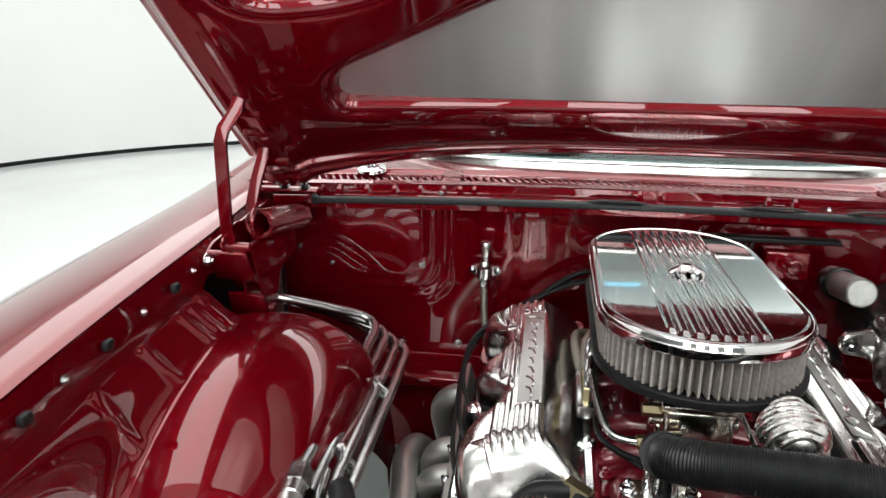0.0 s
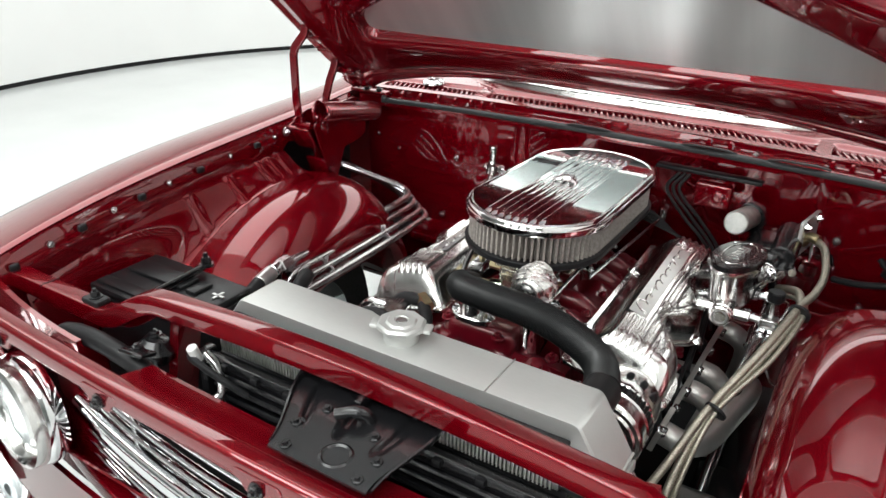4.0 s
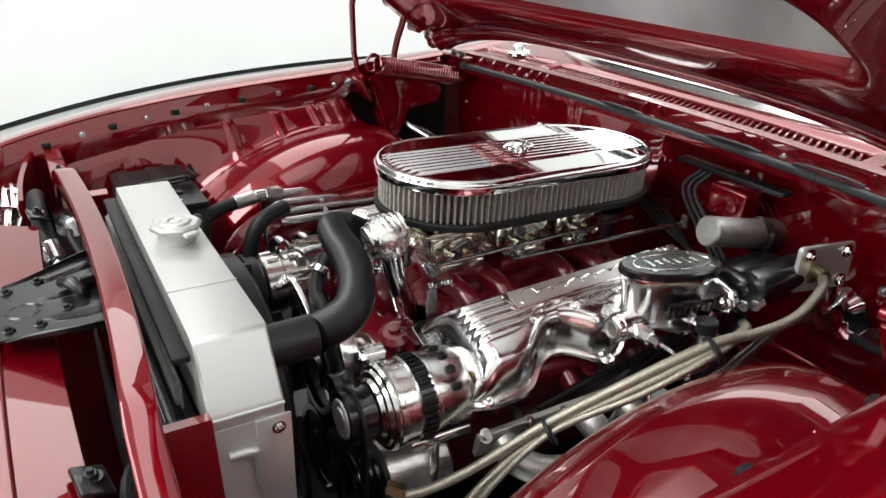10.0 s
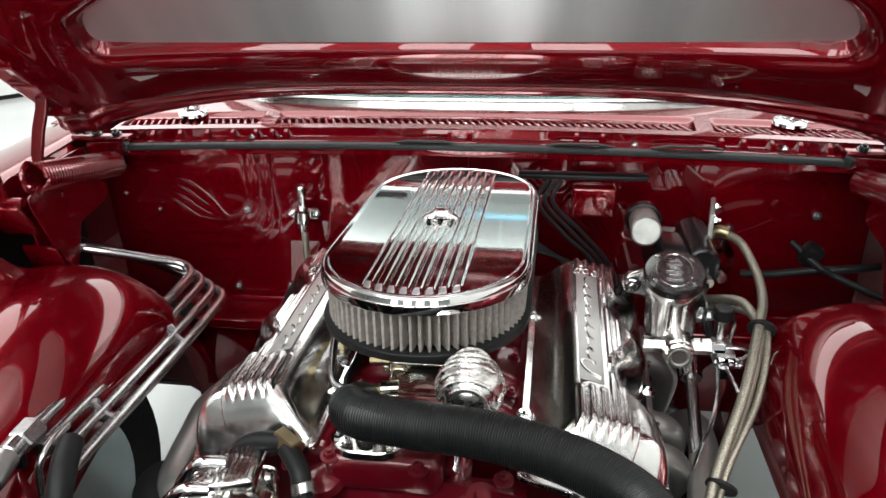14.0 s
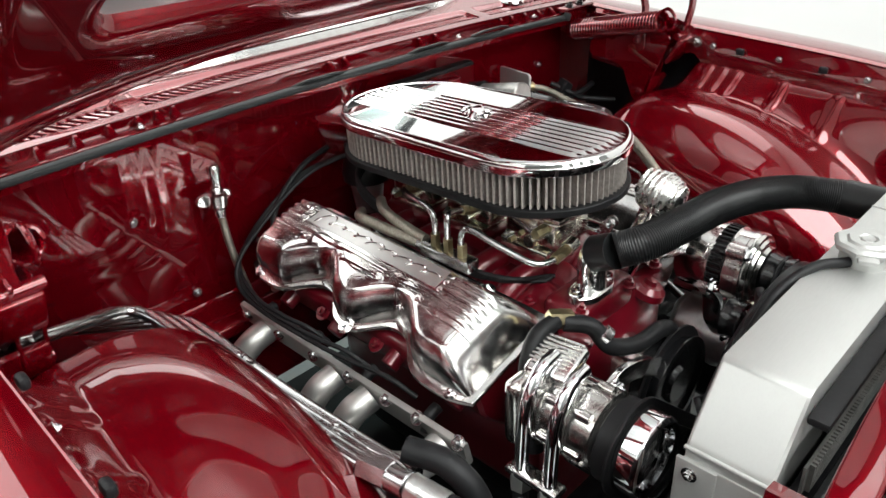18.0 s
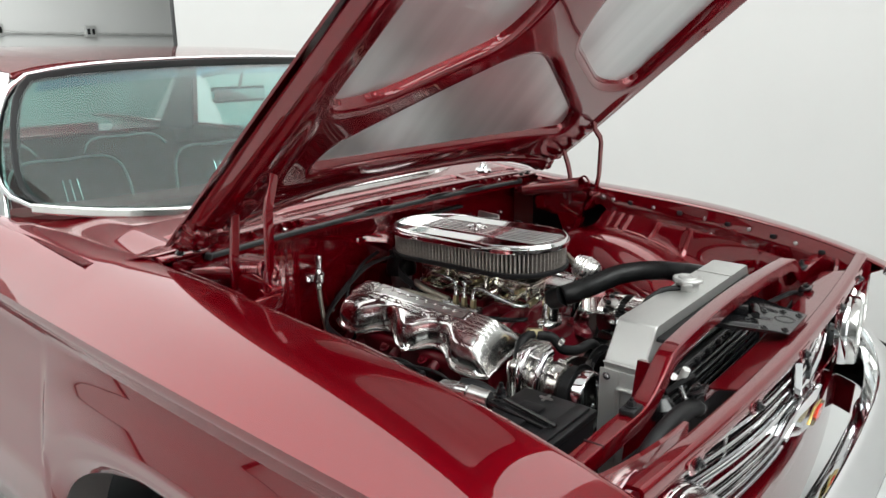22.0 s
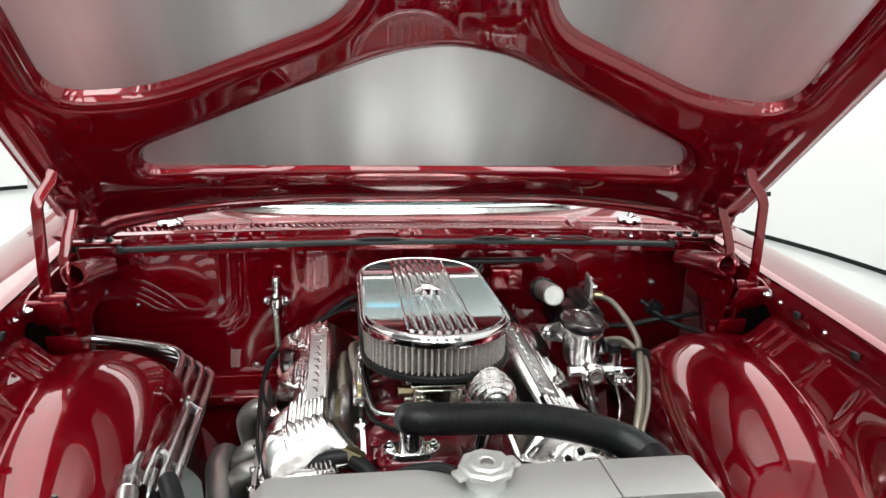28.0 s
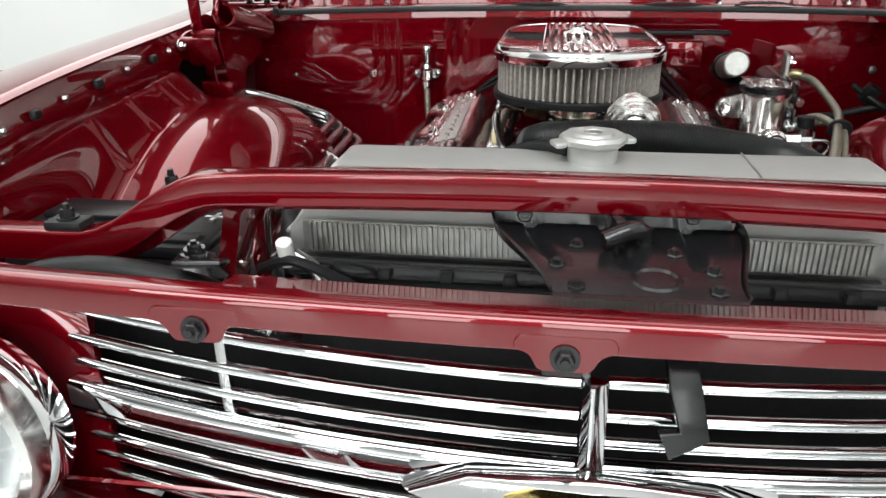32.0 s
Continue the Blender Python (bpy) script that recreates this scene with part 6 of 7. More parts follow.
for k in range(3):
    a = radians(90 + 120 * k)
    part("hub_rivet", cyl((cc.x + 0.022 * math.cos(a), cc.y + 0.004, cc.z + 0.022 * math.sin(a)), (cc.x + 0.022 * math.cos(a), cc.y - 0.004, cc.z + 0.022 * math.sin(a)), 0.006, n=10), STEEL, comp)
for y in (0.085, 0.13, 0.165):
    for a in (20, 75, 130, 185):
        t = radians(a)
        part("case_lug", cyl((cc.x + 0.060 * math.cos(t), cc.y + y - 0.012, cc.z + 0.060 * math.sin(t)), (cc.x + 0.060 * math.cos(t), cc.y + y + 0.012, cc.z + 0.060 * math.sin(t)), 0.0085, n=12), CASTP, comp)
part("manifold", block((cc.x + 0.01, cc.y + 0.165, cc.z + 0.068), (0.075, 0.07, 0.022), 0.008, (0, -12, 8), 3), POLISHED, comp)
part("head", block((cc.x - 0.002, cc.y + 0.19, cc.z + 0.0), (0.125, 0.035, 0.115), 0.018, None, 3), CASTP, comp)
for k in range(7):
    part("lid_groove", block((cc.x - 0.014 + 0.008 * k, cc.y + 0.165, cc.z + 0.081 + 0.0017 * k), (0.003, 0.055, 0.002), 0, (0, -12, 8)), CASTP, comp)
for k in range(2):
    y = cc.y + 0.115 + 0.05 * k
    p = part("pipe", tube([(cc.x + 0.005, y, cc.z + 0.082), (cc.x - 0.035, y - 0.004, cc.z + 0.078), (cc.x - 0.066, y - 0.006, cc.z + 0.035), (cc.x - 0.074, y - 0.006, cc.z - 0.03), (cc.x - 0.076, y - 0.006, cc.z - 0.075)], 0.0105, 14), CHROME, comp, "bent chrome pipe")
    part("nut", cyl((cc.x - 0.076, y - 0.006, cc.z - 0.070), (cc.x - 0.077, y - 0.006, cc.z - 0.105), 0.0165, n=6), CAST, p)
    part("hose_end", cyl((cc.x - 0.077, y - 0.006, cc.z - 0.10), (cc.x - 0.08, y - 0.01, cc.z - 0.24), 0.012, n=14), STEEL if k == 0 else RUBBER, p)
part("clamp_plate", block((cc.x - 0.076, cc.y + 0.134, cc.z - 0.072), (0.03, 0.09, 0.012), 0.004), POLISHED, comp)

# exhaust headers
for side in (-1, 1):
    hd = thing("exhaust_header", (side * 0.36, -0.35, 0.55), "silver ceramic coated exhaust header", "exhaust header", "exhaust headers")
    fl = [(side * 0.340, -0.640, 0.610), (side * 0.348, -0.36, 0.618), (side * 0.358, -0.085, 0.628)]
    part("flange", sweep(fl, rounded([(-0.024, -0.0055), (0.024, -0.0055), (0.024, 0.0055), (-0.024, 0.0055)], 0.002), up=(side * 0.95, 0, -0.25)), CERAMIC, hd)
    runs = [[(0.343, -0.590, 0.600), (0.385, -0.582, 0.586), (0.415, -0.535, 0.574), (0.438, -0.42, 0.568), (0.452, -0.33, 0.562), (0.448, -0.22, 0.525), (0.41, -0.12, 0.40), (0.38, -0.10, 0.29)],
            [(0.348, -0.430, 0.605), (0.382, -0.424, 0.592), (0.400, -0.405, 0.55), (0.392, -0.355, 0.47), (0.38, -0.25, 0.37), (0.37, -0.14, 0.29)],
            [(0.350, -0.345, 0.606), (0.384, -0.340, 0.593), (0.402, -0.322, 0.55), (0.394, -0.28, 0.47), (0.38, -0.20, 0.37), (0.37, -0.13, 0.29)],
            [(0.355, -0.150, 0.614), (0.392, -0.146, 0.600), (0.414, -0.130, 0.56), (0.405, -0.10, 0.47), (0.385, -0.09, 0.37), (0.37, -0.10, 0.29)]]
    for run in runs:
        part("primary", tube([(side * x, y, z) for x, y, z in run], 0.0245, 18), CERAMIC, hd)
    for y in (-0.628, -0.545, -0.478, -0.388, -0.298, -0.20, -0.102):
        part("flange_bolt", hexbolt((side * (0.346 + 0.03 * (y + 0.64)), y, 0.629), (side * 0.75, 0, 0.66), 0.008, 0.010), STEEL, hd)
    part("collector", cyl((side * 0.37, -0.16, 0.30), (side * 0.36, 0.05, 0.22), 0.05, n=22), CERAMIC, hd)


# ---- bay equipment ----
# dipstick
dip = thing("dipstick", (-0.338, -0.02, 0.84), "polished dipstick handle with braided tube on the firewall", "dipstick")
part("handle", lathe([(0, 0.062), (0.010, 0.060), (0.0125, 0.052), (0.008, 0.030), (0.0075, 0.010), (0.010, 0.0)], (-0.339, -0.030, 0.846), (0, 0, 1), 22), POLISHED, dip)
part("collar", lathe([(0.008, 0.03), (0.011, 0.026), (0.012, 0.018), (0.017, 0.014), (0.017, -0.008), (0.011, -0.014), (0.010, -0.030), (0.0, -0.032)], (-0.341, -0.028, 0.835), (0.02, 0, 1), 22), POLISHED, dip)
part("bracket", prism(rounded([(-0.036, 0.0), (-0.028, 0.011), (0.028, 0.011), (0.036, 0.0), (0.028, -0.011), (-0.028, -0.011)], 0.007), -0.016, -0.008, lambda a, b, h: (-0.341 + a, h, 0.838 + b), 0.001), POLISHED, dip)
for sx in (-1, 1):
    part("screw", hexbolt((-0.341 + sx * 0.027, -0.016, 0.838), (0, -1, 0), 0.005, 0.005), CHROME, dip)
part("tube", tube([(-0.341, -0.028, 0.806), (-0.338, -0.034, 0.74), (-0.328, -0.045, 0.66), (-0.318, -0.06, 0.60), (-0.30, -0.09, 0.54)], 0.0075, 12), BRAID, dip)

# air conditioning pipes on the passenger side
pipes = thing("ac_pipes", (-0.56, -0.4, 0.74), "four steel air conditioning pipes with clamps beside the wheel housing", "pipe")
for k in range(4):
    dx2, dz = 0.021 * k, -0.016 * k
    r = 0.0100 if k in (0, 3) else 0.0084
    part("pipe", tube([(-0.812, -0.185 + 0.022 * k, 0.822 - 0.006 * k), (-0.738, -0.205 + 0.022 * k, 0.822 - 0.010 * k), (-0.655, -0.165 + 0.018 * k, 0.792 - 0.012 * k), (-0.590 + dx2 * 0.8, -0.118, 0.758 + dz), (-0.556 + dx2, -0.138, 0.745 + dz), (-0.548 + dx2, -0.22, 0.742 + dz), (-0.546 + dx2, -0.40, 0.738 + dz), (-0.540 + dx2, -0.60, 0.744 + dz), (-0.535 + dx2, -0.68, 0.748 + dz)], r, 12), STEEL, pipes)
for y, z in ((-0.324, 0.716), (-0.56, 0.720)):
    c = part("clamp", block((-0.517, y, z - 0.004), (0.085, 0.013, 0.024), 0.006, (0, 36, 0)), STEEL, pipes)
    part("clamp_screw", hexbolt((-0.505, y, z + 0.008), (0.5, 0, 1), 0.005, 0.005), STEEL, c)
part("fitting", cyl((-0.535, -0.655, 0.748), (-0.527, -0.70, 0.752), 0.019, n=6), STEEL, pipes)
part("fitting", cyl((-0.529, -0.695, 0.752), (-0.525, -0.725, 0.753), 0.016, n=16), STEEL, pipes)
part("ferrule", cyl((-0.524, -0.725, 0.753), (-0.515, -0.775, 0.748), 0.0175, n=18), CAST, pipes)
part("valve", cyl((-0.530, -0.70, 0.748), (-0.530, -0.70, 0.715), 0.008, n=10), PLASTIC, pipes)
hs = thing("ac_hose", (-0.5, -0.82, 0.7), "black rubber air conditioning hoses dropping to the compressor", "hose")
part("hose", tube([(-0.516, -0.77, 0.749), (-0.495, -0.84, 0.735), (-0.47, -0.885, 0.68), (-0.45, -0.89, 0.58)], 0.016, 14), RUBBER, hs)
part("hose", tube([(-0.475, -0.665, 0.735), (-0.455, -0.715, 0.728), (-0.445, -0.755, 0.69), (-0.44, -0.775, 0.60)], 0.0175, 14), RUBBER, hs)
part("thin_pipe", tube([(-0.505, -0.63, 0.735), (-0.50, -0.685, 0.733), (-0.505, -0.705, 0.70), (-0.505, -0.71, 0.60)], 0.006, 10), STEEL, hs)

# heater hoses at the front of the intake
heat = thing("heater_hose", (-0.12, -0.73, 0.70), "short black heater hose with a brass fitting", "hose")
part("hose", tube([(-0.155, -0.668, 0.758), (-0.128, -0.70, 0.750), (-0.115, -0.725, 0.72), (-0.07, -0.745, 0.708), (-0.01, -0.752, 0.708), (0.025, -0.752, 0.68), (0.03, -0.745, 0.62)], 0.0135, 14), RUBBER, heat)
part("hose", tube([(-0.165, -0.66, 0.762), (-0.215, -0.66, 0.752), (-0.25, -0.675, 0.70), (-0.26, -0.70, 0.60)], 0.0135, 14), RUBBER, heat)
part("fitting", cyl((-0.172, -0.652, 0.765), (-0.14, -0.672, 0.758), 0.0155, n=6), BRASS, heat, "brass elbow fitting")
part("clamp", cyl((-0.12, -0.712, 0.742), (-0.115, -0.722, 0.732), 0.0155, n=16), STEEL, heat)

# battery and black tray
bat = thing("battery", (-0.61, -0.93, 0.6), "black car battery with a hold-down rod", "battery")
part("case", block((-0.615, -0.925, 0.665), (0.285, 0.165, 0.20), 0.008), PLASTIC, bat)
part("lid", block((-0.615, -0.925, 0.772), (0.292, 0.172, 0.018), 0.006), PLASTIC, bat)
part("lid_ridge", block((-0.615, -0.985, 0.783), (0.27, 0.03, 0.008), 0.003), PLASTIC, bat)
part("cell_cover", block((-0.66, -0.905, 0.784), (0.17, 0.05, 0.010), 0.004), PLASTIC, bat)
part("cell_cover", block((-0.55, -0.905, 0.784), (0.03, 0.05, 0.010), 0.004), PLASTIC, bat)
for a, b in ((0.030, 0.006), (0.006, 0.030)):
    part("plus_mark", block((-0.495, -0.905, 0.783), (a, b, 0.003), 0), CAST, bat)
part("hold_rod", cyl((-0.60, -0.99, 0.792), (-0.585, -0.85, 0.806), 0.005, n=10), BLACK, bat)
part("hold_nut", hexbolt((-0.583, -0.852, 0.805), (0, 0, 1), 0.010, 0.02), BLACK, bat)
part("hold_bar", block((-0.60, -0.92, 0.789), (0.022, 0.16, 0.008), 0.003, (6, 0, 0)), BLACK, bat)
tray = thing("battery_tray", (-0.61, -0.93, 0.5), "black steel battery tray", "tray")
part("tray", block((-0.615, -0.925, 0.552), (0.31, 0.19, 0.02), 0.006), BLACK, tray)
part("strut", block((-0.52, -0.98, 0.45), (0.03, 0.03, 0.20), 0.004), BLACK, tray)

# master cylinder
mc = thing("master_cylinder", (0.378, -0.31, 0.75), "polished brake master cylinder with a black oval cap", "master cylinder")


def oval(a, b, n=36):
    return [(a * math.cos(2 * math.pi * k / n), b * math.sin(2 * math.pi * k / n)) for k in range(n)]


MT = Matrix.Translation((0.377, -0.305, 0.868)) @ Matrix.Rotation(radians(-4), 4, "X") @ Matrix.Rotation(radians(-8), 4, "Z") @ Matrix.Diagonal((1.0, 1.29, 1.0, 1.0))


def oval_stack(rows):
    s = Shape()
    for a, b, h in rows:
        s.v += [tuple(MT @ Vector((p, q, h))) for p, q in oval(a, b)]
    n = 36
    s.f = [(i * n + k, i * n + (k + 1) % n, (i + 1) * n + (k + 1) % n, (i + 1) * n + k) for i in range(len(rows) - 1) for k in range(n)]
    s.f += [tuple(range(n)), tuple(range((len(rows) - 1) * n, len(rows) * n))]
    return s


part("reservoir", oval_stack([(0.034, 0.046, -0.092), (0.040, 0.056, -0.088), (0.044, 0.069, -0.02), (0.047, 0.073, -0.012), (0.047, 0.073, -0.004)]), POLISHED, mc)
lidp = part("cap", oval_stack([(0.047, 0.073, -0.005), (0.049, 0.075, -0.003), (0.049, 0.075, 0.006), (0.046, 0.072, 0.009)]), BLACK, mc, "black oval cap with a pale ring")
part("cap_ring", sweep([MT @ Vector((p * 0.62, q * 0.80, 0.0095)) for p, q in oval(0.046, 0.072) + oval(0.046, 0.072)[:1]], ring(0.0009, 6)), POLISHED, lidp)
for k in range(6):
    part("cap_bar", block(MT @ Vector((0.0, -0.034 + 0.0136 * k, 0.0100)), (0.017 if k % 2 else 0.024, 0.006, 0.0012), 0, (-4, 0, 0)), POLISHED, lidp, "pale bar in place of writing")
for a in (45, 135, 225, 315):
    t = radians(a)
    part("cap_screw", cyl(MT @ Vector((0.040 * math.cos(t), 0.061 * math.sin(t), 0.008)), MT @ Vector((0.040 * math.cos(t), 0.061 * math.sin(t), 0.0115)), 0.004, n=12), CHROME, lidp)
plate_ = part("name_plate", block((0.4290, -0.305, 0.816), (0.004, 0.088, 0.030), 0.001, (-4, 3, -8)), BLACK, mc, "black side plate with pale bars")
for k in range(7):
    part("plate_bar", block((0.4312 + 0.14 * (0.0115 * k - 0.0345), -0.3395 + 0.0115 * k, 0.816), (0.0016, 0.0065, 0.010 if k % 2 else 0.016), 0, (-4, 3, -8)), POLISHED, plate_)
part("barrel", cyl((0.378, -0.408, 0.783), (0.378, -0.215, 0.796), 0.024, n=26), POLISHED, mc)
part("front_plug", cyl((0.378, -0.418, 0.783), (0.378, -0.395, 0.784), 0.022, n=26), POLISHED, mc)
part("plug_ring", lathe([(0.012, 0), (0.013, 0.002), (0.015, 0.002), (0.016, 0)], (0.378, -0.418, 0.783), (0, -1, 0), 24), CAST, mc)
for sx, y, z in ((1, -0.385, 0.785), (1, -0.29, 0.79), (-1, -0.385, 0.785)):
    f = part("port", cyl((0.378 + sx * 0.018, y, z), (0.378 + sx * 0.052, y, z), 0.0125, n=6), POLISHED, mc)
    if sx > 0:
        part("nut", cyl((0.378 + sx * 0.05, y, z), (0.378 + sx * 0.072, y, z), 0.0085, n=6), CHROME, f)
for sx in (-1, 1):
    e = part("mount_ear", prism(rounded([(-0.03, -0.025), (0.02, -0.018), (0.03, 0.0), (0.02, 0.018), (-0.03, 0.03)], 0.008), -0.228, -0.212, lambda a, b, h: (0.378 + sx * (0.045 + a), h, 0.812 + b), 0.002), POLISHED, mc)
    part("ear_bolt", hexbolt((0.378 + sx * 0.056, -0.228, 0.812), (0, -1, 0), 0.010, 0.010), CHROME, e)
valve = thing("proportioning_valve", (0.455, -0.31, 0.74), "small brake valve with steel pipes and a black knob", "valve")
part("body", block((0.462, -0.325, 0.742), (0.032, 0.06, 0.03), 0.006), CAST, valve)
part("stem", cyl((0.462, -0.30, 0.75), (0.462, -0.30, 0.79), 0.011, n=16), STEEL, valve)
part("knob", cyl((0.462, -0.30, 0.79), (0.462, -0.30, 0.812), 0.017, n=14), PLASTIC, valve)
for k in range(3):
    part("nut", hexbolt((0.455 + 0.014 * k, -0.355, 0.742), (0, -1, 0), 0.007, 0.012), CHROME, valve)
for y0, z0, y1 in ((-0.385, 0.785, -0.36), (-0.29, 0.79, -0.30)):
    part("brake_pipe", tube([(0.448, y0, z0), (0.475, y0, z0), (0.488, y0 + 0.01, z0 - 0.015), (0.478, y1, 0.745)], 0.0032, 8), STEEL, valve)
part("brake_pipe", tube([(0.46, -0.37, 0.74), (0.475, -0.42, 0.72), (0.50, -0.40, 0.66), (0.52, -0.30, 0.63)], 0.0032, 8), STEEL, valve)
part("brake_pipe", tube([(0.45, -0.36, 0.735), (0.44, -0.42, 0.70), (0.42, -0.44, 0.62), (0.42, -0.40, 0.52)], 0.0032, 8), STEEL, valve)

booster = thing("hydraulic_booster", (0.42, -0.13, 0.80), "black hydraulic brake booster on a polished plate", "brake booster")
part("plate", prism(rounded([(-0.075, -0.06), (0.075, -0.06), (0.075, 0.05), (-0.075, 0.05)], 0.012), -0.004, 0.004, lambda a, b, h: (0.478 + h + 0.15 * a, -0.055 + 0.75 * a, 0.862 + 0.75 * b), 0.002), BRUSHED, booster)
part("body", block((0.405, -0.13, 0.815), (0.085, 0.14, 0.075), 0.02, None, 3), BLACK, booster)
part("spool", cyl((0.445, -0.19, 0.835), (0.445, -0.04, 0.842), 0.030, n=22), BLACK, booster)
part("spool", cyl((0.39, -0.205, 0.80), (0.39, -0.05, 0.81), 0.036, n=22), BLACK, booster)
acc_ = part("accumulator", cyl((0.352, -0.055, 0.868), (0.342, -0.190, 0.896), 0.0265, n=30), CORE, booster, "silver accumulator cylinder")
part("accumulator_cap", lathe([(0.0, -0.004), (0.026, -0.004), (0.034, 0.004), (0.034, 0.040), (0.028, 0.046), (0.027, 0.048)], (0.355, -0.025, 0.860), (-0.06, -0.96, 0.2), 30), BLACK, booster, "black end cap")
for y, z in ((-0.095, 0.885), (-0.018, 0.885), (-0.018, 0.832)):
    part("plate_bolt", hexbolt((0.482 + 0.2 * (y + 0.055), y, z), (1, -0.2, 0), 0.008, 0.008), CHROME, booster)
part("line_nut", cyl((0.455, -0.07, 0.835), (0.478, -0.08, 0.845), 0.013, n=6), BRASS, booster)
for k in range(3):
    part("fitting", cyl((0.43 + 0.02 * k, -0.19, 0.80 + 0.01 * k), (0.435 + 0.02 * k, -0.21, 0.80 + 0.01 * k), 0.010, n=6), STEEL, booster)
part("lower_link", tube([(0.44, -0.18, 0.775), (0.46, -0.25, 0.73), (0.47, -0.33, 0.70)], 0.010, 10), BLACK, booster)

bh = thing("braided_hose", (0.45, -0.4, 0.7), "braided steel hoses sweeping down to the steering pump", "hose")
for k in range(2):
    dx, dy, dz = 0.016 * k, 0.004 * k, -0.017 * k
    if k == 0:
        pts = [(0.500, -0.085, 0.856), (0.522, -0.12, 0.850), (0.535, -0.192, 0.826), (0.528, -0.27, 0.815), (0.508, -0.34, 0.806), (0.470, -0.45, 0.755), (0.415, -0.565, 0.676), (0.375, -0.68, 0.60), (0.352, -0.755, 0.572), (0.335, -0.785, 0.575)]
    else:
        pts = [(0.455, -0.20, 0.775), (0.495, -0.25, 0.80), (0.508, -0.30, 0.800), (0.510, -0.345, 0.793), (0.474, -0.45, 0.741), (0.416, -0.565, 0.661), (0.390, -0.66, 0.575), (0.385, -0.73, 0.49), (0.385, -0.76, 0.42)]
    part("hose", tube(pts, 0.0080, 14, 12), BRAID, bh)
part("hose", tube([(0.46, -0.21, 0.765), (0.50, -0.27, 0.792), (0.520, -0.34, 0.797), (0.490, -0.45, 0.742), (0.428, -0.56, 0.670), (0.405, -0.65, 0.585), (0.395, -0.73, 0.48)], 0.0055, 12, 12), BRAID, bh)
for (x, y, z), d in (((0.512, -0.342, 0.798), (-0.25, -0.85, -0.4)), ((0.425, -0.565, 0.668), (-0.35, -0.75, -0.5))):
    dd = Vector(d).normalized() * 0.003
    part("cable_tie", cyl(Vector((x, y, z)) - dd, Vector((x, y, z)) + dd, 0.022, n=16), RUBBER, bh)
part("elbow", tube([(0.474, -0.078, 0.842), (0.485, -0.08, 0.858), (0.505, -0.09, 0.858)], 0.0115, 12), BRASS, bh)
part("end_fitting", cyl((0.345, -0.768, 0.572), (0.325, -0.79, 0.578), 0.0125, n=6), BRASS, bh)
column = thing("steering_column", (0.42, -0.2, 0.7), "bare steel steering column with a chrome firewall collar", "steering column")
part("shaft", cyl((0.44, -0.05, 0.735), (0.43, -0.62, 0.46), 0.011, n=14), STEEL, column)
part("joint", cyl((0.437, -0.20, 0.665), (0.437, -0.25, 0.64), 0.020, n=16), CHROME, column)
part("collar", lathe([(0.02, 0.05), (0.024, 0.03), (0.034, 0.015), (0.047, 0.004), (0.05, 0)], (0.497, 0.005, 0.765), (0, -1, 0), 30), CHROME, column)
box_ = thing("steering_box", (0.43, -0.6, 0.42), "cast steering box low in the bay", "steering box")
part("body", block((0.43, -0.64, 0.43), (0.10, 0.14, 0.12), 0.02, (10, 0, 0), 3), CAST, box_)

# regulator, wiper motor wiring and firewall clips
reg = thing("regulator_box", (0.26, -0.03, 0.9), "small red control box on the firewall", "control box")
part("box", block((0.258, -0.022, 0.893), (0.085, 0.045, 0.06), 0.006, None, 3), RED_BAY, reg)
part("dial", lathe([(0.016, 0), (0.015, 0.006), (0.011, 0.007), (0.010, 0.003), (0.005, 0.003), (0.004, 0.006), (0, 0.006)], (0.272, -0.045, 0.893), (0, -1, 0), 24), RED_BAY, reg)
rail = thing("wiring_rail", (0.25, -0.02, 0.94), "black wiring rail across the firewall", "rail")
part("rail", block((0.235, -0.012, 0.938), (0.25, 0.03, 0.010), 0.003), PLASTIC, rail)
for k in range(3):
    part("wire", tube([(0.17 + 0.012 * k, -0.02, 0.93), (0.15 + 0.015 * k, -0.04, 0.89), (0.20 + 0.02 * k, -0.045, 0.83), (0.27 + 0.014 * k, -0.045, 0.76), (0.30 + 0.014 * k, -0.05, 0.66)], 0.0046, 8), RUBBER, rail)
loom = thing("wiring_loom", (0.66, -0.1, 0.78), "black taped wiring loom at the firewall corner", "cable")
part("loom", tube([(0.55, -0.04, 0.755), (0.60, -0.06, 0.765), (0.66, -0.08, 0.785), (0.72, -0.09, 0.795), (0.78, -0.08, 0.80)], 0.008, 12), RUBBER, loom)
part("loom", tube([(0.63, -0.05, 0.83), (0.67, -0.09, 0.80), (0.71, -0.10, 0.78), (0.77, -0.16, 0.77)], 0.007, 10), RUBBER, loom)
part("plug", block((0.66, -0.07, 0.815), (0.035, 0.03, 0.04), 0.006, (20, 30, 0)), PLASTIC, loom)
bdl = thing("speedo_cable", (-0.29, -0.05, 0.75), "black cable between the firewall and the engine", "cable")
part("cable", tube([(-0.08, -0.02, 0.86), (-0.16, -0.03, 0.84), (-0.235, -0.04, 0.78), (-0.27, -0.08, 0.72), (-0.285, -0.12, 0.62)], 0.006, 10), RUBBER, bdl)
oilf = thing("oil_filter", (-0.44, -0.50, 0.45), "black crinkle-finished canister low beside the engine", "oil filter")
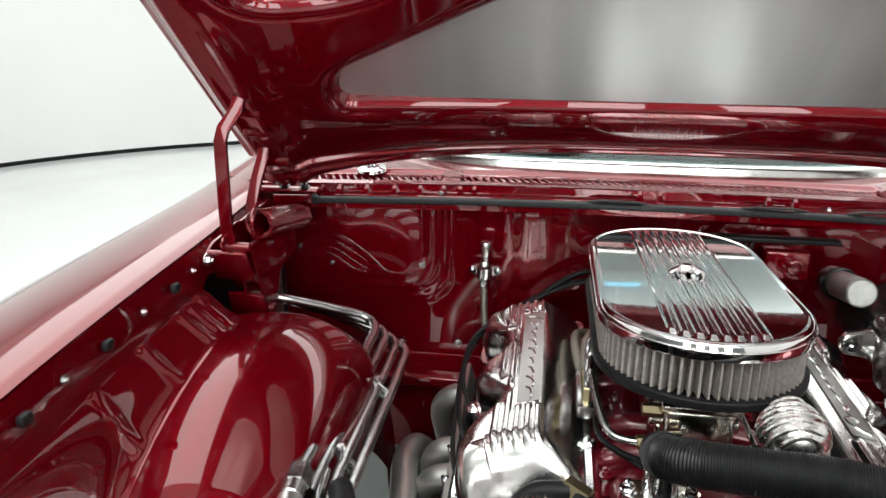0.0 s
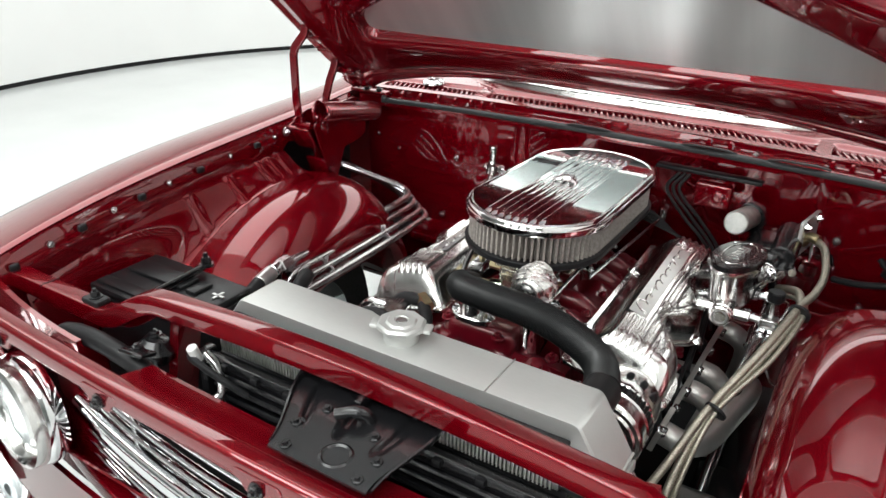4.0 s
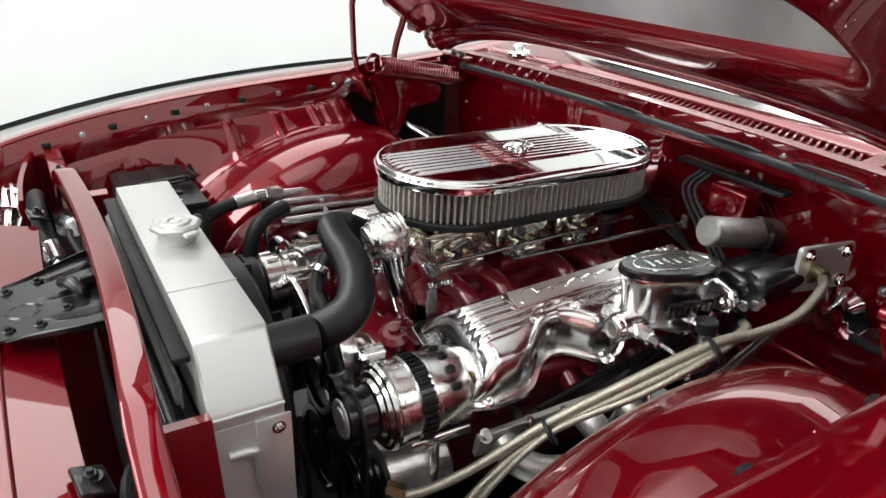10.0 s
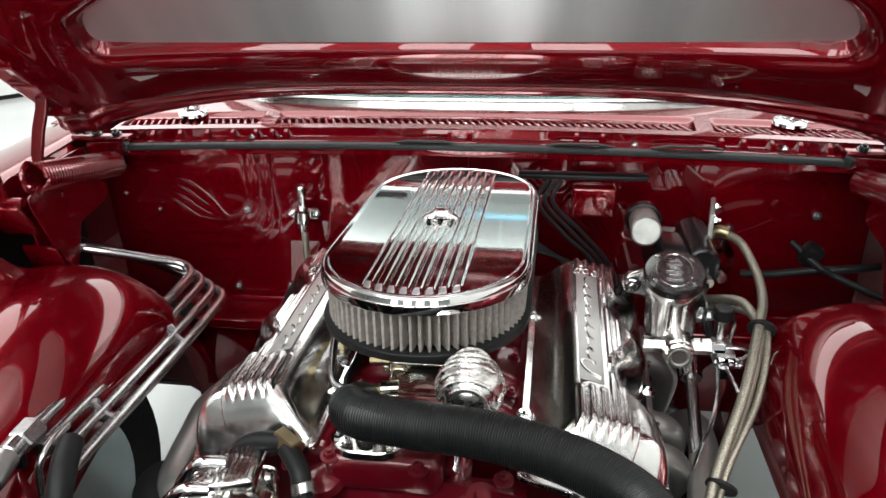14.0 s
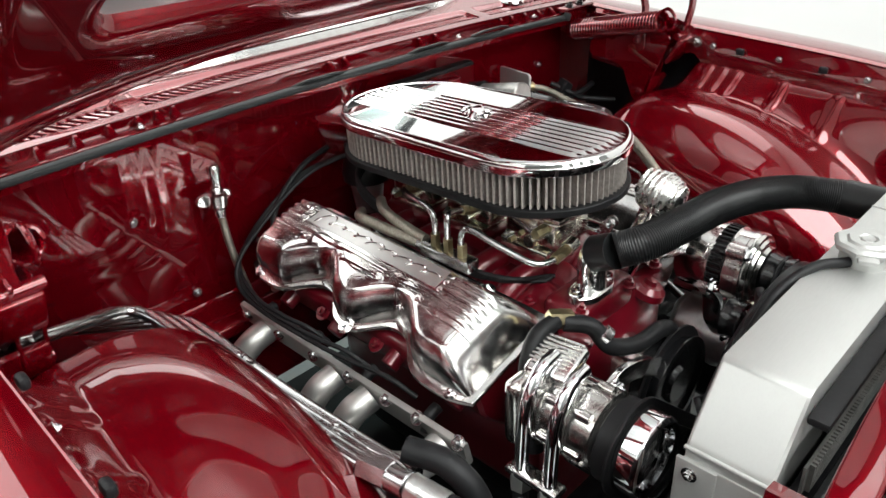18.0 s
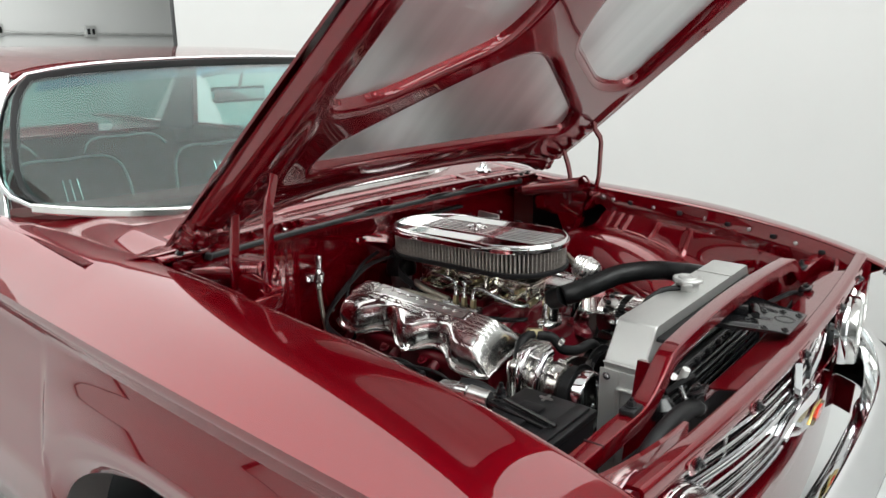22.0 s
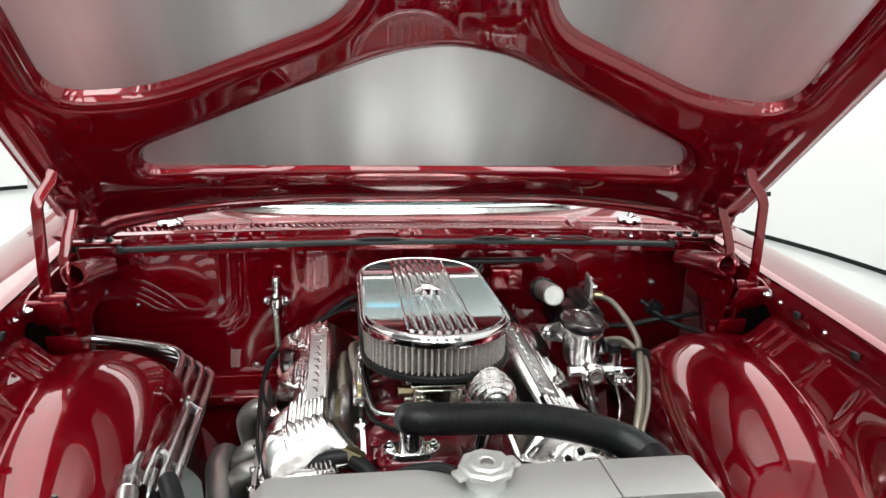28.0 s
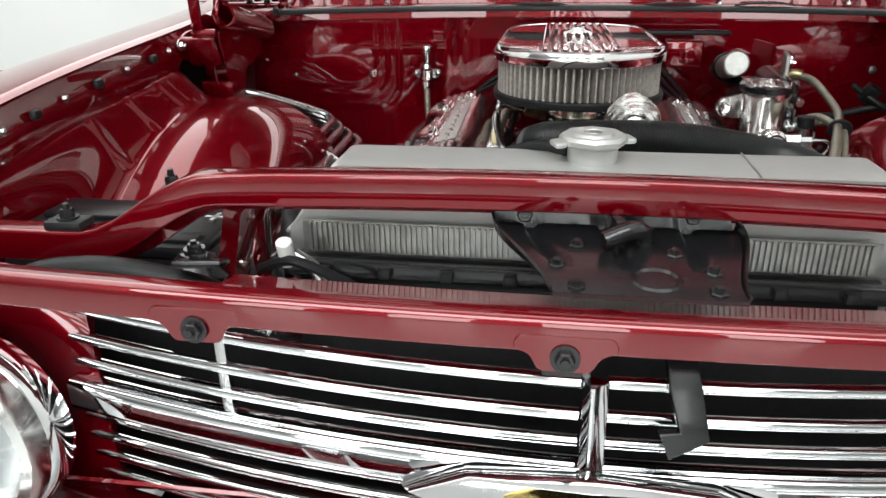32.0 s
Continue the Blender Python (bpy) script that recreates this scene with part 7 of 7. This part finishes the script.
part("can", lathe([(0, 0), (0.05, 0), (0.056, 0.006), (0.056, 0.13), (0.05, 0.145), (0.03, 0.15), (0, 0.15)], (-0.44, -0.52, 0.43), (0.15, -0.25, 1), 32), RUBBER, oilf)
part("base_ring", lathe([(0.057, 0.0), (0.06, 0.004), (0.06, 0.02), (0.057, 0.024)], (-0.44, -0.52, 0.43), (0.15, -0.25, 1), 32), STEEL, oilf)

# chassis below the engine
frame_ = thing("chassis", (0, -0.4, 0.25), "black chassis rails and cross-member under the engine", "chassis")
for side in (-1, 1):
    part("rail", block((side * 0.47, -0.45, 0.30), (0.09, 1.55, 0.12), 0.01), BLACK, frame_)
    part("arm", block((side * 0.50, -0.42, 0.36), (0.22, 0.16, 0.04), 0.012), BLACK, frame_)
    part("splash_panel", sheet(lambda u, v: (side * (0.50 + 0.30 * u), -1.10 + 0.26 * v, 0.60 - 0.28 * u * (1 - v)), 6, 6, 0.006), PLASTIC, frame_)
part("cross_member", block((0, -0.55, 0.24), (0.95, 0.16, 0.10), 0.02), BLACK, frame_)
part("cross_member", block((0, -1.0, 0.33), (1.2, 0.10, 0.08), 0.02), BLACK, frame_)
# Unseen black sheet added so the gaps round the engine stay dark.
part("underside_shade", block((0, -0.48, 0.19), (0.76, 1.3, 0.02), 0), PLASTIC, frame_)


# ---- vent slats, last ----
slat_shape = block(OFFSET[car.name], (0.0062, 0.049, 0.010), 0.0012, (0, 0, 22), 1)
slat_mesh = None
for a, b in VENTS:
    for k in range(int((b - a) / 0.0162)):
        x = a + 0.008 + 0.0162 * k
        y = cowl_front(x) + 0.050
        if slat_mesh is None:
            ob = part("slat", slat_shape, PAINT, car)
            slat_mesh = ob.data
        else:
            ob = new("slat", slat_mesh)
            ob.parent = car
        ob.location = Vector((x, y, cowl_z(x, y) - 0.0090)) - OFFSET[car.name]
# Black strip below the slats, painting the shade inside the slots.
for a, b in VENTS:
    part("vent_shade", sweep([(a + (b - a) * k / 20, cowl_front(a + (b - a) * k / 20) + 0.050, cowl_z(a + (b - a) * k / 20, cowl_front(a + (b - a) * k / 20) + 0.050) - 0.0165) for k in range(21)], [(-0.0215, -0.002), (0.0215, -0.002), (0.0215, 0.002), (-0.0215, 0.002)], up=(0, 0, 1)), SHADE_BLACK, car)
